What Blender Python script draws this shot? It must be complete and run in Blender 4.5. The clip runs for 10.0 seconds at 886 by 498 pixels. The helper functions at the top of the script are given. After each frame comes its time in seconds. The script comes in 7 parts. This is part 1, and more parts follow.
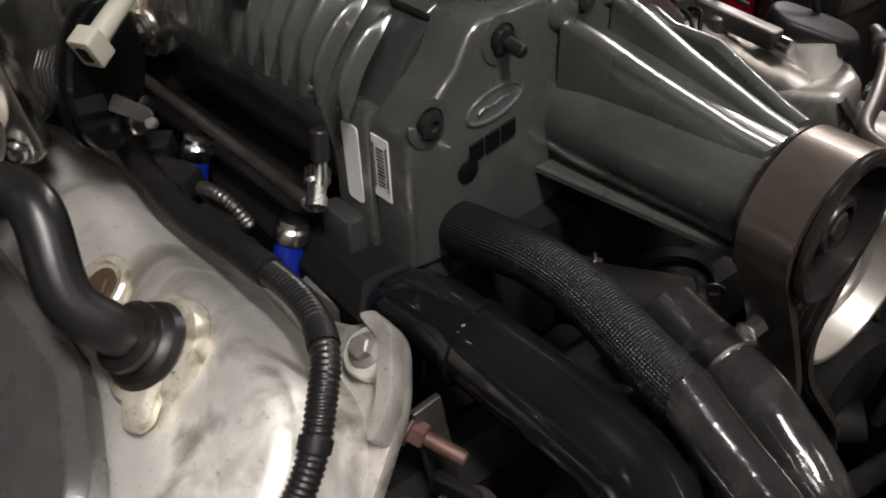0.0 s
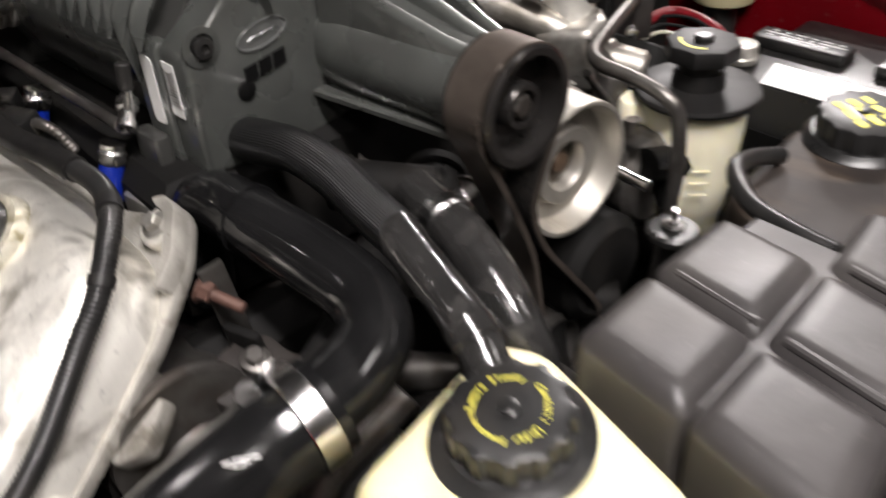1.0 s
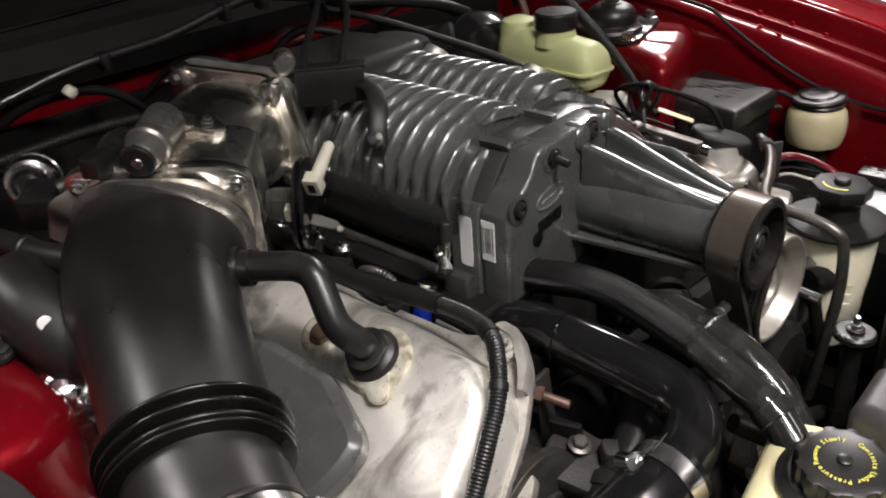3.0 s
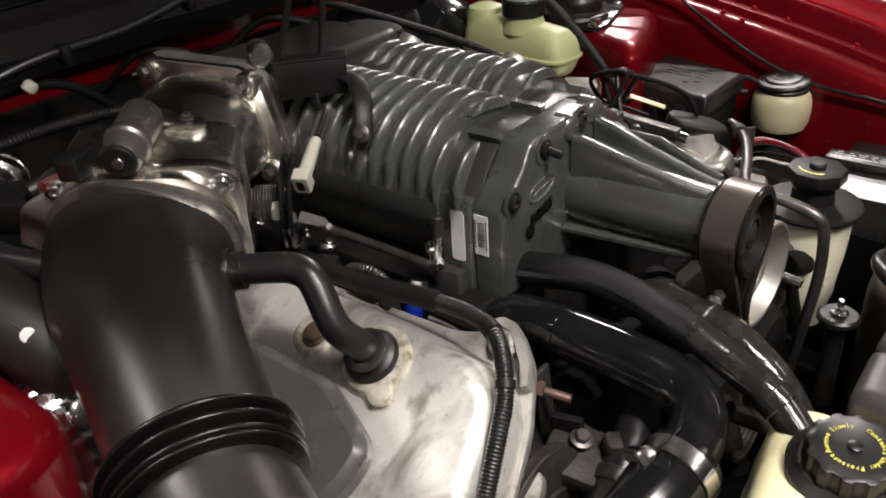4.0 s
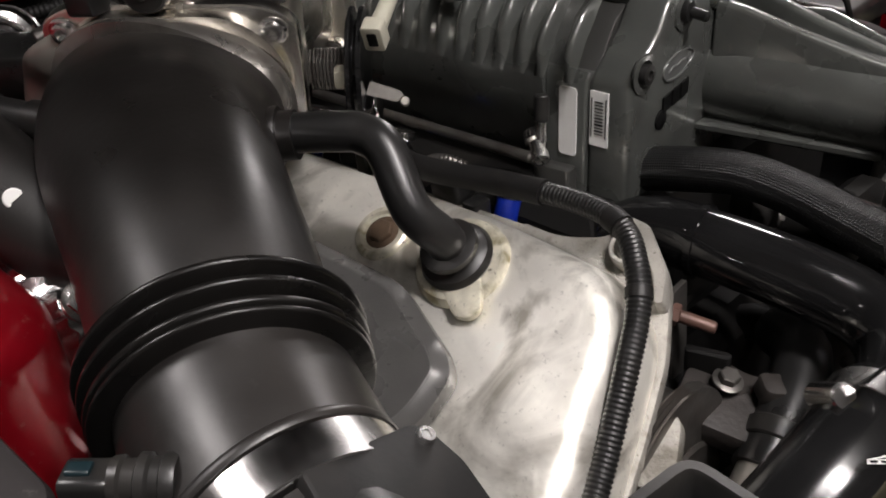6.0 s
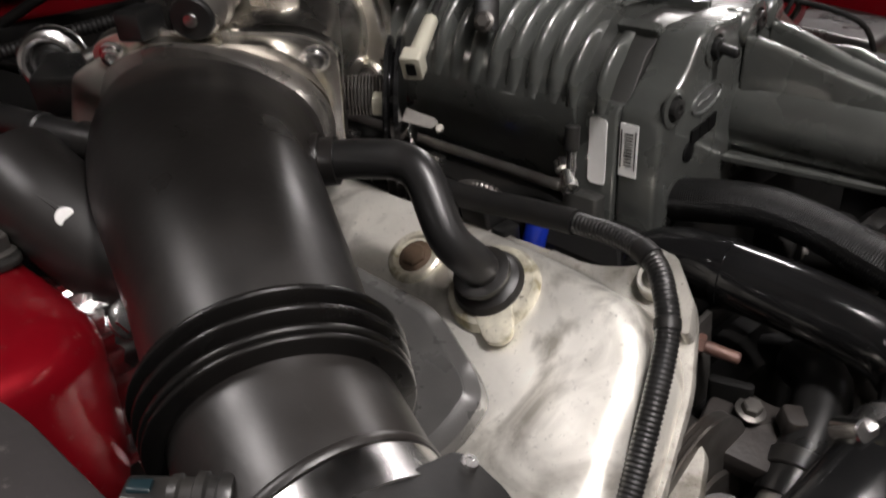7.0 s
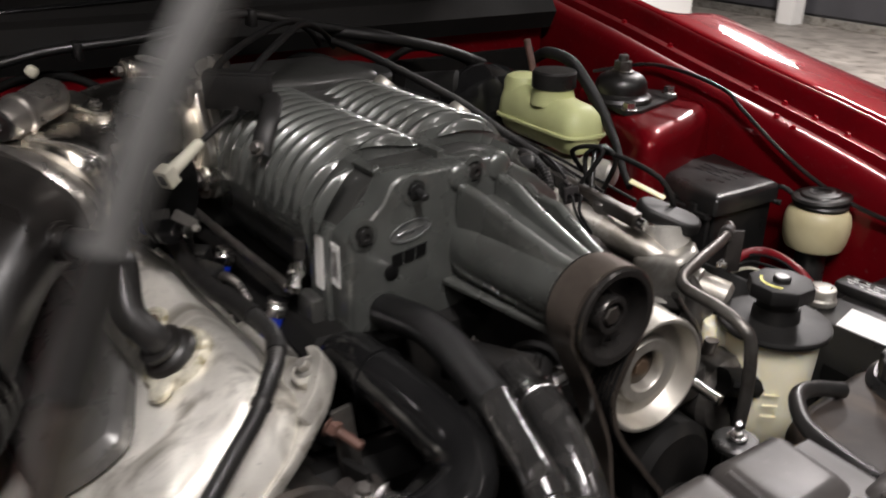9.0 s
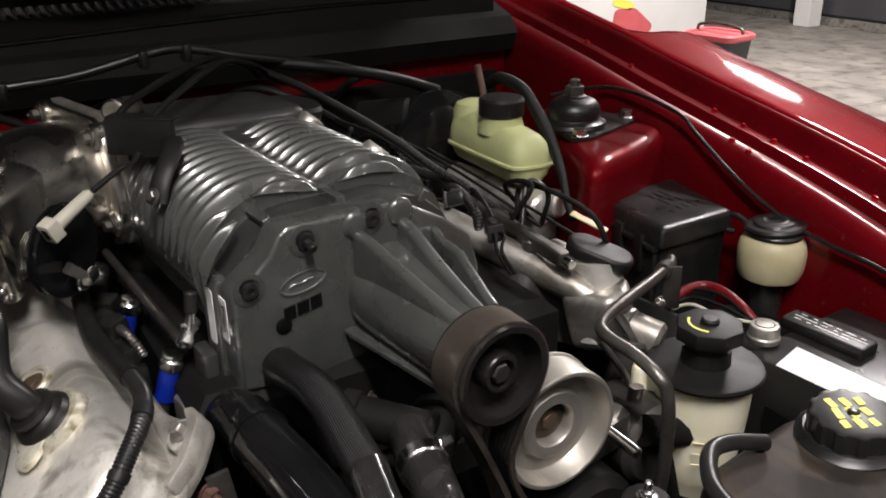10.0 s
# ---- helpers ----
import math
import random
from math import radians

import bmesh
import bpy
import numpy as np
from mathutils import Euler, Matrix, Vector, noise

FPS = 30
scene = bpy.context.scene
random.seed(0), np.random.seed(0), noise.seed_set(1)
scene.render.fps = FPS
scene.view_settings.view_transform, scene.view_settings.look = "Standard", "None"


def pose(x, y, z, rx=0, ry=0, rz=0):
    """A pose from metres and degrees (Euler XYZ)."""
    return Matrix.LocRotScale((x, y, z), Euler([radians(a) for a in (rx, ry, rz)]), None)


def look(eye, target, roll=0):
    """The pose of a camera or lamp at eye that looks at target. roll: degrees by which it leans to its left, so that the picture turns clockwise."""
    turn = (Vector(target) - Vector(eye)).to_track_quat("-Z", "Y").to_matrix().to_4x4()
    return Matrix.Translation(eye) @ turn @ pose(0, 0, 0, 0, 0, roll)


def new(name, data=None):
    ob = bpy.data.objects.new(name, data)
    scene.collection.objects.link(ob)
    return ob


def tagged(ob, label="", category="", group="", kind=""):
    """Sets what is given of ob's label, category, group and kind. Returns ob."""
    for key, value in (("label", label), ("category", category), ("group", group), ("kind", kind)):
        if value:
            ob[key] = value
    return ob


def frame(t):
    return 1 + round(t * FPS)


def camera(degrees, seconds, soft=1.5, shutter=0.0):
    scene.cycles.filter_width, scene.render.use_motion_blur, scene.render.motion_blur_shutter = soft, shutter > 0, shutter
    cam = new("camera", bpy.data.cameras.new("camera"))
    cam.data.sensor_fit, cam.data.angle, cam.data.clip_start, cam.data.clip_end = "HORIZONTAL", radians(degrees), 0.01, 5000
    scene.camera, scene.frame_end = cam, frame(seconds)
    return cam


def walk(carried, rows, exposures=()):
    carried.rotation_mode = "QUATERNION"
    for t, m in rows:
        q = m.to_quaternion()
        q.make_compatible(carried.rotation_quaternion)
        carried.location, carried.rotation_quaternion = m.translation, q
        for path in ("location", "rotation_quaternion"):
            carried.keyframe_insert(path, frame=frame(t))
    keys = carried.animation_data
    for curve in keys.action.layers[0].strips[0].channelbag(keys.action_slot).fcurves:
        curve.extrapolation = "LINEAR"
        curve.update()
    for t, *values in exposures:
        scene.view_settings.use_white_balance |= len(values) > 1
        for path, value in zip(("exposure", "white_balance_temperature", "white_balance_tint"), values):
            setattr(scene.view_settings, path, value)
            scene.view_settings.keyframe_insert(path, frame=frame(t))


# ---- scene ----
cam = camera(54.7, 10.0, 1.8, 0.5)
PATH = [
    (0, (0.289, -0.226, 1.084), (-0.994, 0.701, -0.139), -2.2),
    (0.5, (0.317, -0.22, 1.077), (-0.954, 0.762, -0.116), -2.4),
    (1, (0.455, -0.231, 1.081), (-0.778, 0.809, -0.100), -3.6),
    (1.2, (0.521, -0.262, 1.099), (-0.79, 0.765, -0.008), -4.0),
    (1.5, (0.578, -0.298, 1.138), (-0.827, 0.694, 0.117), -4.4),
    (2, (0.546, -0.377, 1.177), (-0.924, 0.593, 0.229), -4.2),
    (2.2, (0.518, -0.413, 1.18), (-0.961, 0.567, 0.256), -4.2),
    (3.3, (0.381, -0.484, 1.186), (-0.842, 0.759, 0.205), -4.2),
    (3.5, (0.375, -0.487, 1.186), (-0.83, 0.766, 0.197), -3.8),
    (4, (0.364, -0.494, 1.189), (-0.821, 0.774, 0.193), -3.9),
    (4.5, (0.344, -0.505, 1.152), (-0.846, 0.775, 0.181), -3.8),
    (5, (0.312, -0.488, 1.086), (-0.92, 0.779, 0.15), -2.9),
    (5.2, (0.295, -0.476, 1.071), (-0.943, 0.775, 0.12), -2.8),
    (6.3, (0.273, -0.447, 1.058), (-1.012, 0.714, 0.057), -4.0),
    (6.5, (0.269, -0.45, 1.06), (-1.01, 0.715, 0.057), -3.6),
    (7, (0.274, -0.463, 1.073), (-1.026, 0.703, 0.098), -2.7),
    (7.5, (0.328, -0.482, 1.116), (-1.021, 0.703, 0.235), -2.5),
    (8, (0.404, -0.499, 1.15), (-0.919, 0.755, 0.327), -2.4),
    (8.5, (0.483, -0.446, 1.156), (-0.83, 0.817, 0.33), -1.5),
    (8.7, (0.511, -0.394, 1.15), (-0.874, 0.79, 0.327), -0.6),
    (8.8, (0.52, -0.361, 1.142), (-0.92, 0.762, 0.328), 0.1),
    (9, (0.533, -0.295, 1.133), (-1.011, 0.698, 0.341), 0.9),
    (9.5, (0.547, -0.205, 1.142), (-1.039, 0.727, 0.356), 0.5),
    (10, (0.553, -0.189, 1.152), (-1.031, 0.754, 0.375), -0.8),
]
walk(cam, [(t, look(eye, target, roll)) for t, eye, target, roll in PATH], [(0.0, -0.05), (0.5, 0.1), (1.0, 0.52), (1.5, 0.28), (2.0, 0.18), (3.5, 0.13), (4.5, 0.08), (6.5, 0.0), (7.0, 0.05), (8.0, 0.25), (8.7, 0.2), (9.3, -0.03), (10.0, 0.0)])

# ---- light ----
world = bpy.data.worlds.new("garage_air")
scene.world = world
world.use_nodes = True
world.node_tree.nodes["Background"].inputs[0].default_value = (0.6, 0.6, 0.6, 1)
world.node_tree.nodes["Background"].inputs[1].default_value = 0.005


def ceiling_lamp_light(name, place, size_x, size_y, watts, colour):
    data = bpy.data.lights.new(name, "AREA")
    data.shape, data.size, data.size_y, data.energy, data.color = "RECTANGLE", size_x, size_y, watts, colour
    ob = new(name, data)
    ob.matrix_world = pose(*place)
    return ob


LAMPS = [
    (0.92, -0.26, 2.52, 1.2, 0.16, 66.0),
    # Weak fill added for the passenger side; no lamp known here.
    (1.30, -1.00, 2.52, 0.7, 0.16, 8.0),
    (-1.00, -1.25, 2.52, 0.8, 0.45, 34.0),
    (-0.70, 2.15, 2.52, 0.6, 0.14, 46.0),
    (1.70, 1.30, 2.52, 0.7, 0.16, 6.0),
    (-2.62, 4.52, 2.52, 0.34, 0.36, 165.0),
]
for lx, ly, lz, lw, lh, watts in LAMPS:
    ceiling_lamp_light("tube_light", (lx, ly, lz - 0.08), lw, lh, watts, (1.0, 0.935, 0.925))


# ---- materials ----
def material(name, colour, rough=0.5, metal=0.0, vary=0.15, scale=40.0, bump=0.1, bump_scale=200.0, bump_dist=0.0006,
             dirt=None, dirt_amount=0.0, dirt_scale=12.0, coat=0.0, rough_vary=0.08, spec=0.5, specks=None):
    m = bpy.data.materials.new(name)
    m.use_nodes = True
    n, l = m.node_tree.nodes, m.node_tree.links
    b = n["Principled BSDF"]
    b.inputs["Metallic"].default_value = metal
    b.inputs["Specular IOR Level"].default_value = spec
    b.inputs["Coat Weight"].default_value = coat
    b.inputs["Coat Roughness"].default_value = 0.06
    geo = n.new("ShaderNodeNewGeometry")
    src = geo.outputs["Position"]
    n1 = n.new("ShaderNodeTexNoise")
    n1.inputs["Scale"].default_value, n1.inputs["Detail"].default_value = scale, 6
    l.new(src, n1.inputs["Vector"])
    ramp = n.new("ShaderNodeMapRange")
    ramp.inputs["From Min"].default_value, ramp.inputs["From Max"].default_value = 0.3, 0.7
    ramp.inputs["To Min"].default_value, ramp.inputs["To Max"].default_value = 1 - vary, 1 + vary
    l.new(n1.outputs["Fac"], ramp.inputs["Value"])
    mul = n.new("ShaderNodeVectorMath")
    mul.operation = "SCALE"
    mul.inputs[0].default_value = colour
    l.new(ramp.outputs["Result"], mul.inputs["Scale"])
    out = mul.outputs["Vector"]
    if dirt:
        n2 = n.new("ShaderNodeTexNoise")
        n2.inputs["Scale"].default_value, n2.inputs["Detail"].default_value = dirt_scale, 8
        n2.inputs["Distortion"].default_value = 0.6
        l.new(src, n2.inputs["Vector"])
        r2 = n.new("ShaderNodeMapRange")
        r2.inputs["From Min"].default_value, r2.inputs["From Max"].default_value = 0.5, 0.68
        r2.inputs["To Max"].default_value = dirt_amount
        l.new(n2.outputs["Fac"], r2.inputs["Value"])
        mix = n.new("ShaderNodeMix")
        mix.data_type = "RGBA"
        l.new(r2.outputs["Result"], mix.inputs["Factor"])
        l.new(out, mix.inputs["A"])
        mix.inputs["B"].default_value = (*dirt, 1)
        out = mix.outputs["Result"]
    if specks:
        n5 = n.new("ShaderNodeTexNoise")
        n5.inputs["Scale"].default_value, n5.inputs["Detail"].default_value = specks[1], 5
        n5.inputs["Roughness"].default_value = 0.7
        l.new(src, n5.inputs["Vector"])
        r5 = n.new("ShaderNodeMapRange")
        r5.inputs["From Min"].default_value, r5.inputs["From Max"].default_value = 0.60, 0.70
        r5.inputs["To Max"].default_value = specks[2]
        l.new(n5.outputs["Fac"], r5.inputs["Value"])
        mix5 = n.new("ShaderNodeMix")
        mix5.data_type = "RGBA"
        l.new(r5.outputs["Result"], mix5.inputs["Factor"])
        l.new(out, mix5.inputs["A"])
        mix5.inputs["B"].default_value = (*specks[0], 1)
        out = mix5.outputs["Result"]
    l.new(out, b.inputs["Base Color"])
    n3 = n.new("ShaderNodeTexNoise")
    n3.inputs["Scale"].default_value, n3.inputs["Detail"].default_value = bump_scale, 4
    l.new(src, n3.inputs["Vector"])
    rr_ = n.new("ShaderNodeMapRange")
    rr_.inputs["From Min"].default_value, rr_.inputs["From Max"].default_value = 0.3, 0.7
    rr_.inputs["To Min"].default_value, rr_.inputs["To Max"].default_value = max(0.02, rough - rough_vary), min(1, rough + rough_vary)
    n4 = n.new("ShaderNodeTexNoise")
    n4.inputs["Scale"].default_value, n4.inputs["Detail"].default_value = scale * 0.7, 5
    l.new(src, n4.inputs["Vector"])
    l.new(n4.outputs["Fac"], rr_.inputs["Value"])
    l.new(rr_.outputs["Result"], b.inputs["Roughness"])
    if bump:
        bp = n.new("ShaderNodeBump")
        bp.inputs["Strength"].default_value, bp.inputs["Distance"].default_value = bump, bump_dist
        l.new(n3.outputs["Fac"], bp.inputs["Height"])
        l.new(bp.outputs["Normal"], b.inputs["Normal"])
    return m


def braided(name):
    """Woven sleeve: two sets of crossing strands, from the hose's own length and angle."""
    m = bpy.data.materials.new(name)
    m.use_nodes = True
    n, l = m.node_tree.nodes, m.node_tree.links
    b = n["Principled BSDF"]
    uv = n.new("ShaderNodeUVMap")
    sep = n.new("ShaderNodeSeparateXYZ")
    l.new(uv.outputs["UV"], sep.inputs["Vector"])
    waves = []
    for sign in (1, -1):
        k = n.new("ShaderNodeMath")
        k.operation = "MULTIPLY_ADD"
        l.new(sep.outputs["X"], k.inputs[0])
        k.inputs[1].default_value = 2000.0 * sign
        v = n.new("ShaderNodeMath")
        v.operation = "MULTIPLY"
        v.inputs[1].default_value = 2 * math.pi * 27
        l.new(sep.outputs["Y"], v.inputs[0])
        l.new(v.outputs[0], k.inputs[2])
        s = n.new("ShaderNodeMath")
        s.operation = "SINE"
        l.new(k.outputs[0], s.inputs[0])
        waves.append(s)
    p = n.new("ShaderNodeMath")
    p.operation = "MULTIPLY"
    l.new(waves[0].outputs[0], p.inputs[0])
    l.new(waves[1].outputs[0], p.inputs[1])
    r = n.new("ShaderNodeMapRange")
    r.inputs["From Min"].default_value, r.inputs["From Max"].default_value = -1, 1
    l.new(p.outputs[0], r.inputs["Value"])
    c = n.new("ShaderNodeMix")
    c.data_type = "RGBA"
    c.inputs["A"].default_value = (0.002, 0.002, 0.002, 1)
    c.inputs["B"].default_value = (0.008, 0.008, 0.008, 1)
    l.new(r.outputs["Result"], c.inputs["Factor"])
    l.new(c.outputs["Result"], b.inputs["Base Color"])
    b.inputs["Roughness"].default_value = 0.42
    b.inputs["Specular IOR Level"].default_value = 0.38
    bp = n.new("ShaderNodeBump")
    bp.inputs["Strength"].default_value, bp.inputs["Distance"].default_value = 0.8, 0.0008
    l.new(r.outputs["Result"], bp.inputs["Height"])
    l.new(bp.outputs["Normal"], b.inputs["Normal"])
    return m


SC_GREY = material("grey_painted_casting", (0.103, 0.1085, 0.101), 0.30, 0.45, 0.16, 30, 0.3, 420, 0.0004, (0.06, 0.058, 0.052), 0.5, 14, coat=0.9, specks=((0.18, 0.175, 0.165), 90, 0.25))
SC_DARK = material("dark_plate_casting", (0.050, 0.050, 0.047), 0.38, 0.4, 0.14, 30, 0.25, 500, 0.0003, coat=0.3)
POLISHED = material("polished_aluminium", (0.84, 0.81, 0.75), 0.27, 1.0, 0.14, 26, 0.35, 32, 0.0014, (0.36, 0.33, 0.27), 0.6, 20, specks=((0.12, 0.10, 0.08), 120, 0.5))
CAST_ALU = material("stained_cast_aluminium", (0.78, 0.76, 0.70), 0.44, 0.70, 0.32, 9, 0.9, 18, 0.0055, (0.19, 0.17, 0.13), 0.74, 15, rough_vary=0.14, specks=((0.12, 0.11, 0.09), 260, 0.4))
for node in CAST_ALU.node_tree.nodes:
    if node.type == "TEX_NOISE" and abs(node.inputs["Scale"].default_value - 15) < 0.1:
        node.inputs["Distortion"].default_value = 1.6
OILED_ALU = material("oil_stained_aluminium", (0.64, 0.61, 0.50), 0.36, 0.45, 0.35, 60, 0.5, 60, 0.004, (0.22, 0.185, 0.09), 0.9, 70, specks=((0.05, 0.042, 0.03), 300, 0.9))
SAND_ALU = material("sand_cast_aluminium", (0.36, 0.345, 0.31), 0.55, 0.5, 0.3, 40, 0.6, 700, 0.0012, (0.13, 0.115, 0.09), 0.8, 45, specks=((0.06, 0.05, 0.04), 420, 0.9))
DULL_ALU = material("dull_aluminium", (0.42, 0.405, 0.37), 0.46, 0.8, 0.2, 35, 0.35, 160, 0.0008, (0.12, 0.10, 0.075), 0.7, 24, specks=((0.05, 0.04, 0.03), 140, 0.6))
STEEL = material("bright_steel", (0.72, 0.71, 0.70), 0.22, 1.0, 0.08, 60, 0.05, 300)
DULL_STEEL = material("dull_dark_steel", (0.15, 0.142, 0.132), 0.40, 0.85, 0.25, 50, 0.2, 300, 0.0005, (0.06, 0.042, 0.03), 0.6, 30)
BRONZE_PULLEY = material("black_steel_pulley", (0.045, 0.042, 0.040), 0.26, 0.7, 0.10, 40, 0.06, 300)
BELT = material("worn_belt_back", (0.17, 0.142, 0.12), 0.32, 0.75, 0.25, 30, 0.12, 400, 0.0003, (0.05, 0.042, 0.036), 0.5, 25, coat=0.5)
RUBBER = material("black_rubber", (0.0092, 0.0083, 0.0077), 0.40, 0.0, 0.25, 16, 0.2, 200, 0.0005, (0.026, 0.0225, 0.020), 0.7, 8, spec=0.6, rough_vary=0.14, specks=((0.05, 0.047, 0.044), 160, 0.2))
# Bellows rubber with the grooves' shade put in as a darker base.
BELLOWS = material("groove_shaded_rubber", (0.0045, 0.0042, 0.0040), 0.30, 0.0, 0.25, 20, 0.15, 200, 0.0004, (0.010, 0.009, 0.008), 0.5, 14, spec=0.35)
SOFT_RUBBER = material("matt_black_rubber", (0.011, 0.0108, 0.0106), 0.33, 0.0, 0.25, 30, 0.2, 400, 0.0004, (0.028, 0.026, 0.024), 0.4, 30, spec=0.55)
GLOSS_BLACK = material("gloss_black_paint", (0.007, 0.007, 0.0072), 0.12, 0.0, 0.2, 30, 0.10, 45, 0.0008, (0.03, 0.03, 0.03), 0.3, 24)
PLASTIC = material("black_plastic", (0.011, 0.011, 0.0108), 0.34, 0.0, 0.2, 40, 0.2, 700, 0.0003, (0.036, 0.032, 0.028), 0.4, 20, spec=0.5)
GREY_PLASTIC = material("dark_grey_moulded_plastic", (0.028, 0.0255, 0.0255), 0.40, 0.0, 0.2, 18, 0.3, 90, 0.0006, (0.070, 0.062, 0.055), 0.5, 14, spec=0.35, specks=((0.18, 0.17, 0.155), 150, 0.35))
SATIN = material("satin_spun_metal", (0.46, 0.44, 0.395), 0.45, 0.8, 0.12, 40, 0.2, 200, 0.0003, (0.25, 0.22, 0.17), 0.5, 30)
COIL_GREY = material("grey_textured_plastic", (0.090, 0.088, 0.085), 0.30, 0.25, 0.12, 60, 0.4, 900, 0.0003, spec=0.6)
TANK_GREY = material("dark_ribbed_tank_plastic", (0.035, 0.032, 0.0315), 0.44, 0.0, 0.25, 14, 0.35, 60, 0.0010, (0.060, 0.054, 0.048), 0.5, 10, spec=0.55, rough_vary=0.10, specks=((0.14, 0.13, 0.12), 150, 0.3))
CREAM = material("yellowed_translucent_plastic", (0.78, 0.72, 0.44), 0.42, 0.0, 0.08, 16, 0.15, 60, 0.0008, (0.62, 0.52, 0.26), 0.4, 12)
CREAM.node_tree.nodes["Principled BSDF"].inputs["Subsurface Weight"].default_value = 0.25
CREAM.node_tree.nodes["Principled BSDF"].inputs["Subsurface Radius"].default_value = (0.02, 0.015, 0.006)
WASHER = material("dull_cream_plastic", (0.52, 0.47, 0.29), 0.45, 0.0, 0.10, 16, 0.15, 60, 0.0008, (0.40, 0.34, 0.18), 0.5, 12)
GREENISH = material("greenish_reservoir_plastic", (0.52, 0.55, 0.27), 0.4, 0.0, 0.08, 16, 0.15, 60, 0.0008, (0.50, 0.50, 0.2), 0.35, 14)
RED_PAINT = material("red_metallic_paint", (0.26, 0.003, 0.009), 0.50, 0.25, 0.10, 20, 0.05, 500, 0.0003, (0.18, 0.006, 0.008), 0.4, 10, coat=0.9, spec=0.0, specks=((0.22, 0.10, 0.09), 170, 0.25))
# Dusty bay paint; its deeper red also holds the under-hood shade.
BAY_RED = material("dusty_shaded_bay_paint", (0.150, 0.0022, 0.006), 0.38, 0.35, 0.14, 14, 0.08, 300, 0.0004, (0.10, 0.004, 0.006), 0.5, 9, coat=0.5, spec=0.03, specks=((0.20, 0.10, 0.09), 150, 0.25))
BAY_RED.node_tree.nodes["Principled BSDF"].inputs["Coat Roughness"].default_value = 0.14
WHITE_LABEL = material("white_paper_label", (0.80, 0.80, 0.78), 0.55, 0.0, 0.04, 60, 0.05)
INK = material("black_ink", (0.004, 0.004, 0.004), 0.5, spec=0.15)
EMBLEM = material("raised_grey_emblem", (0.20, 0.205, 0.20), 0.3, 0.6, 0.08, 60, 0.05)
BLUE = material("blue_connector_plastic", (0.004, 0.018, 0.24), 0.3, 0.0, 0.15, 60, 0.1)
TEAL = material("dark_teal_plastic", (0.006, 0.016, 0.020), 0.4, 0.0, 0.15, 60, 0.1)
YELLOW_INK = material("yellow_print", (0.85, 0.78, 0.12), 0.5, 0.0, 0.05, 80, 0.0)
COPPER = material("copper_coloured_bolt", (0.11, 0.060, 0.047), 0.5, 0.3, 0.3, 90, 0.4, 300)
DUSTY = material("dusty_brown_plastic", (0.026, 0.022, 0.020), 0.50, 0.0, 0.25, 20, 0.3, 90, 0.0006, (0.062, 0.047, 0.036), 0.75, 22, spec=0.10, specks=((0.02, 0.017, 0.014), 90, 0.6))
GRIME = material("grimy_cast_bracket", (0.022, 0.0185, 0.0165), 0.6, 0.2, 0.35, 60, 0.5, 200, 0.0012, (0.03, 0.025, 0.022), 0.7, 40)
RED_CABLE = material("red_cable_sheath", (0.13, 0.004, 0.008), 0.38, 0.0, 0.15, 60, 0.1)
PROP_GREY = material("grey_painted_steel_rod", (0.13, 0.13, 0.127), 0.38, 0.4, 0.12, 60, 0.1, 300)
PINK = material("pink_red_plastic", (0.62, 0.12, 0.13), 0.4, 0.0, 0.1, 8, 0.1)
BEIGE = material("beige_connector_plastic", (0.47, 0.455, 0.37), 0.42, 0.0, 0.06, 60, 0.05)
BROWN_SEAL = material("oily_brown_seal", (0.055, 0.042, 0.030), 0.5, 0.2, 0.3, 60, 0.3, 300)
RUST = material("rusty_steel", (0.09, 0.058, 0.036), 0.7, 0.3, 0.3, 60, 0.4, 300)
BRAID = braided("braided_black_sleeve")
FLOOR_MAT = material("speckled_garage_floor", (0.23, 0.21, 0.185), 0.55, 0.0, 0.30, 4, 0.2, 60, 0.001, (0.09, 0.08, 0.066), 0.75, 9, specks=((0.05, 0.044, 0.038), 9, 0.9))
# Pale floor whitened so that its strong light is in the colour.
PALE_FLOOR = material("whitened_bright_floor", (0.82, 0.81, 0.79), 0.5, 0.0, 0.05, 3, 0.1, 60, 0.001, (0.70, 0.68, 0.65), 0.4, 5, specks=((0.25, 0.23, 0.2), 5, 0.5))
# For unseen walls, darkened so that little light bounces into the bay.
DIM_WALL = material("darkened_grey_wall", (0.16, 0.155, 0.15), 0.75, 0.0, 0.08, 2, 0.1, 30, 0.002)
WALL_MAT = material("white_painted_wall", (0.72, 0.71, 0.68), 0.7, 0.0, 0.05, 2, 0.1, 30, 0.002)
DARK_WALL = material("dark_cabinet_paint", (0.05, 0.05, 0.055), 0.4, 0.0, 0.1, 5, 0.05)
# Near-black for underbody parts; elsewhere it paints the bay's depth shade.
UNDER = material("black_underbody_and_bay_shade", (0.006, 0.0058, 0.0055), 0.7, 0.0, 0.3, 20, 0.3, 120, 0.001, (0.016, 0.014, 0.012), 0.6, 18, spec=0.15)
# Unseen ceiling, darkened to weaken its reflection in the paint.
CEILING_MAT = material("darkened_grey_ceiling", (0.22, 0.215, 0.205), 0.8, 0.0, 0.08, 2, 0.1, 30, 0.002)
CLUTTER = material("dull_black_sheath", (0.0085, 0.0082, 0.008), 0.5, 0.0, 0.3, 40, 0.2, 300, 0.0004, (0.020, 0.018, 0.016), 0.5, 30, spec=0.3)
CLOUDY = material("cloudy_white_plastic", (0.82, 0.79, 0.62), 0.40, 0.0, 0.06, 16, 0.15, 60, 0.0008, (0.66, 0.60, 0.40), 0.35, 12)
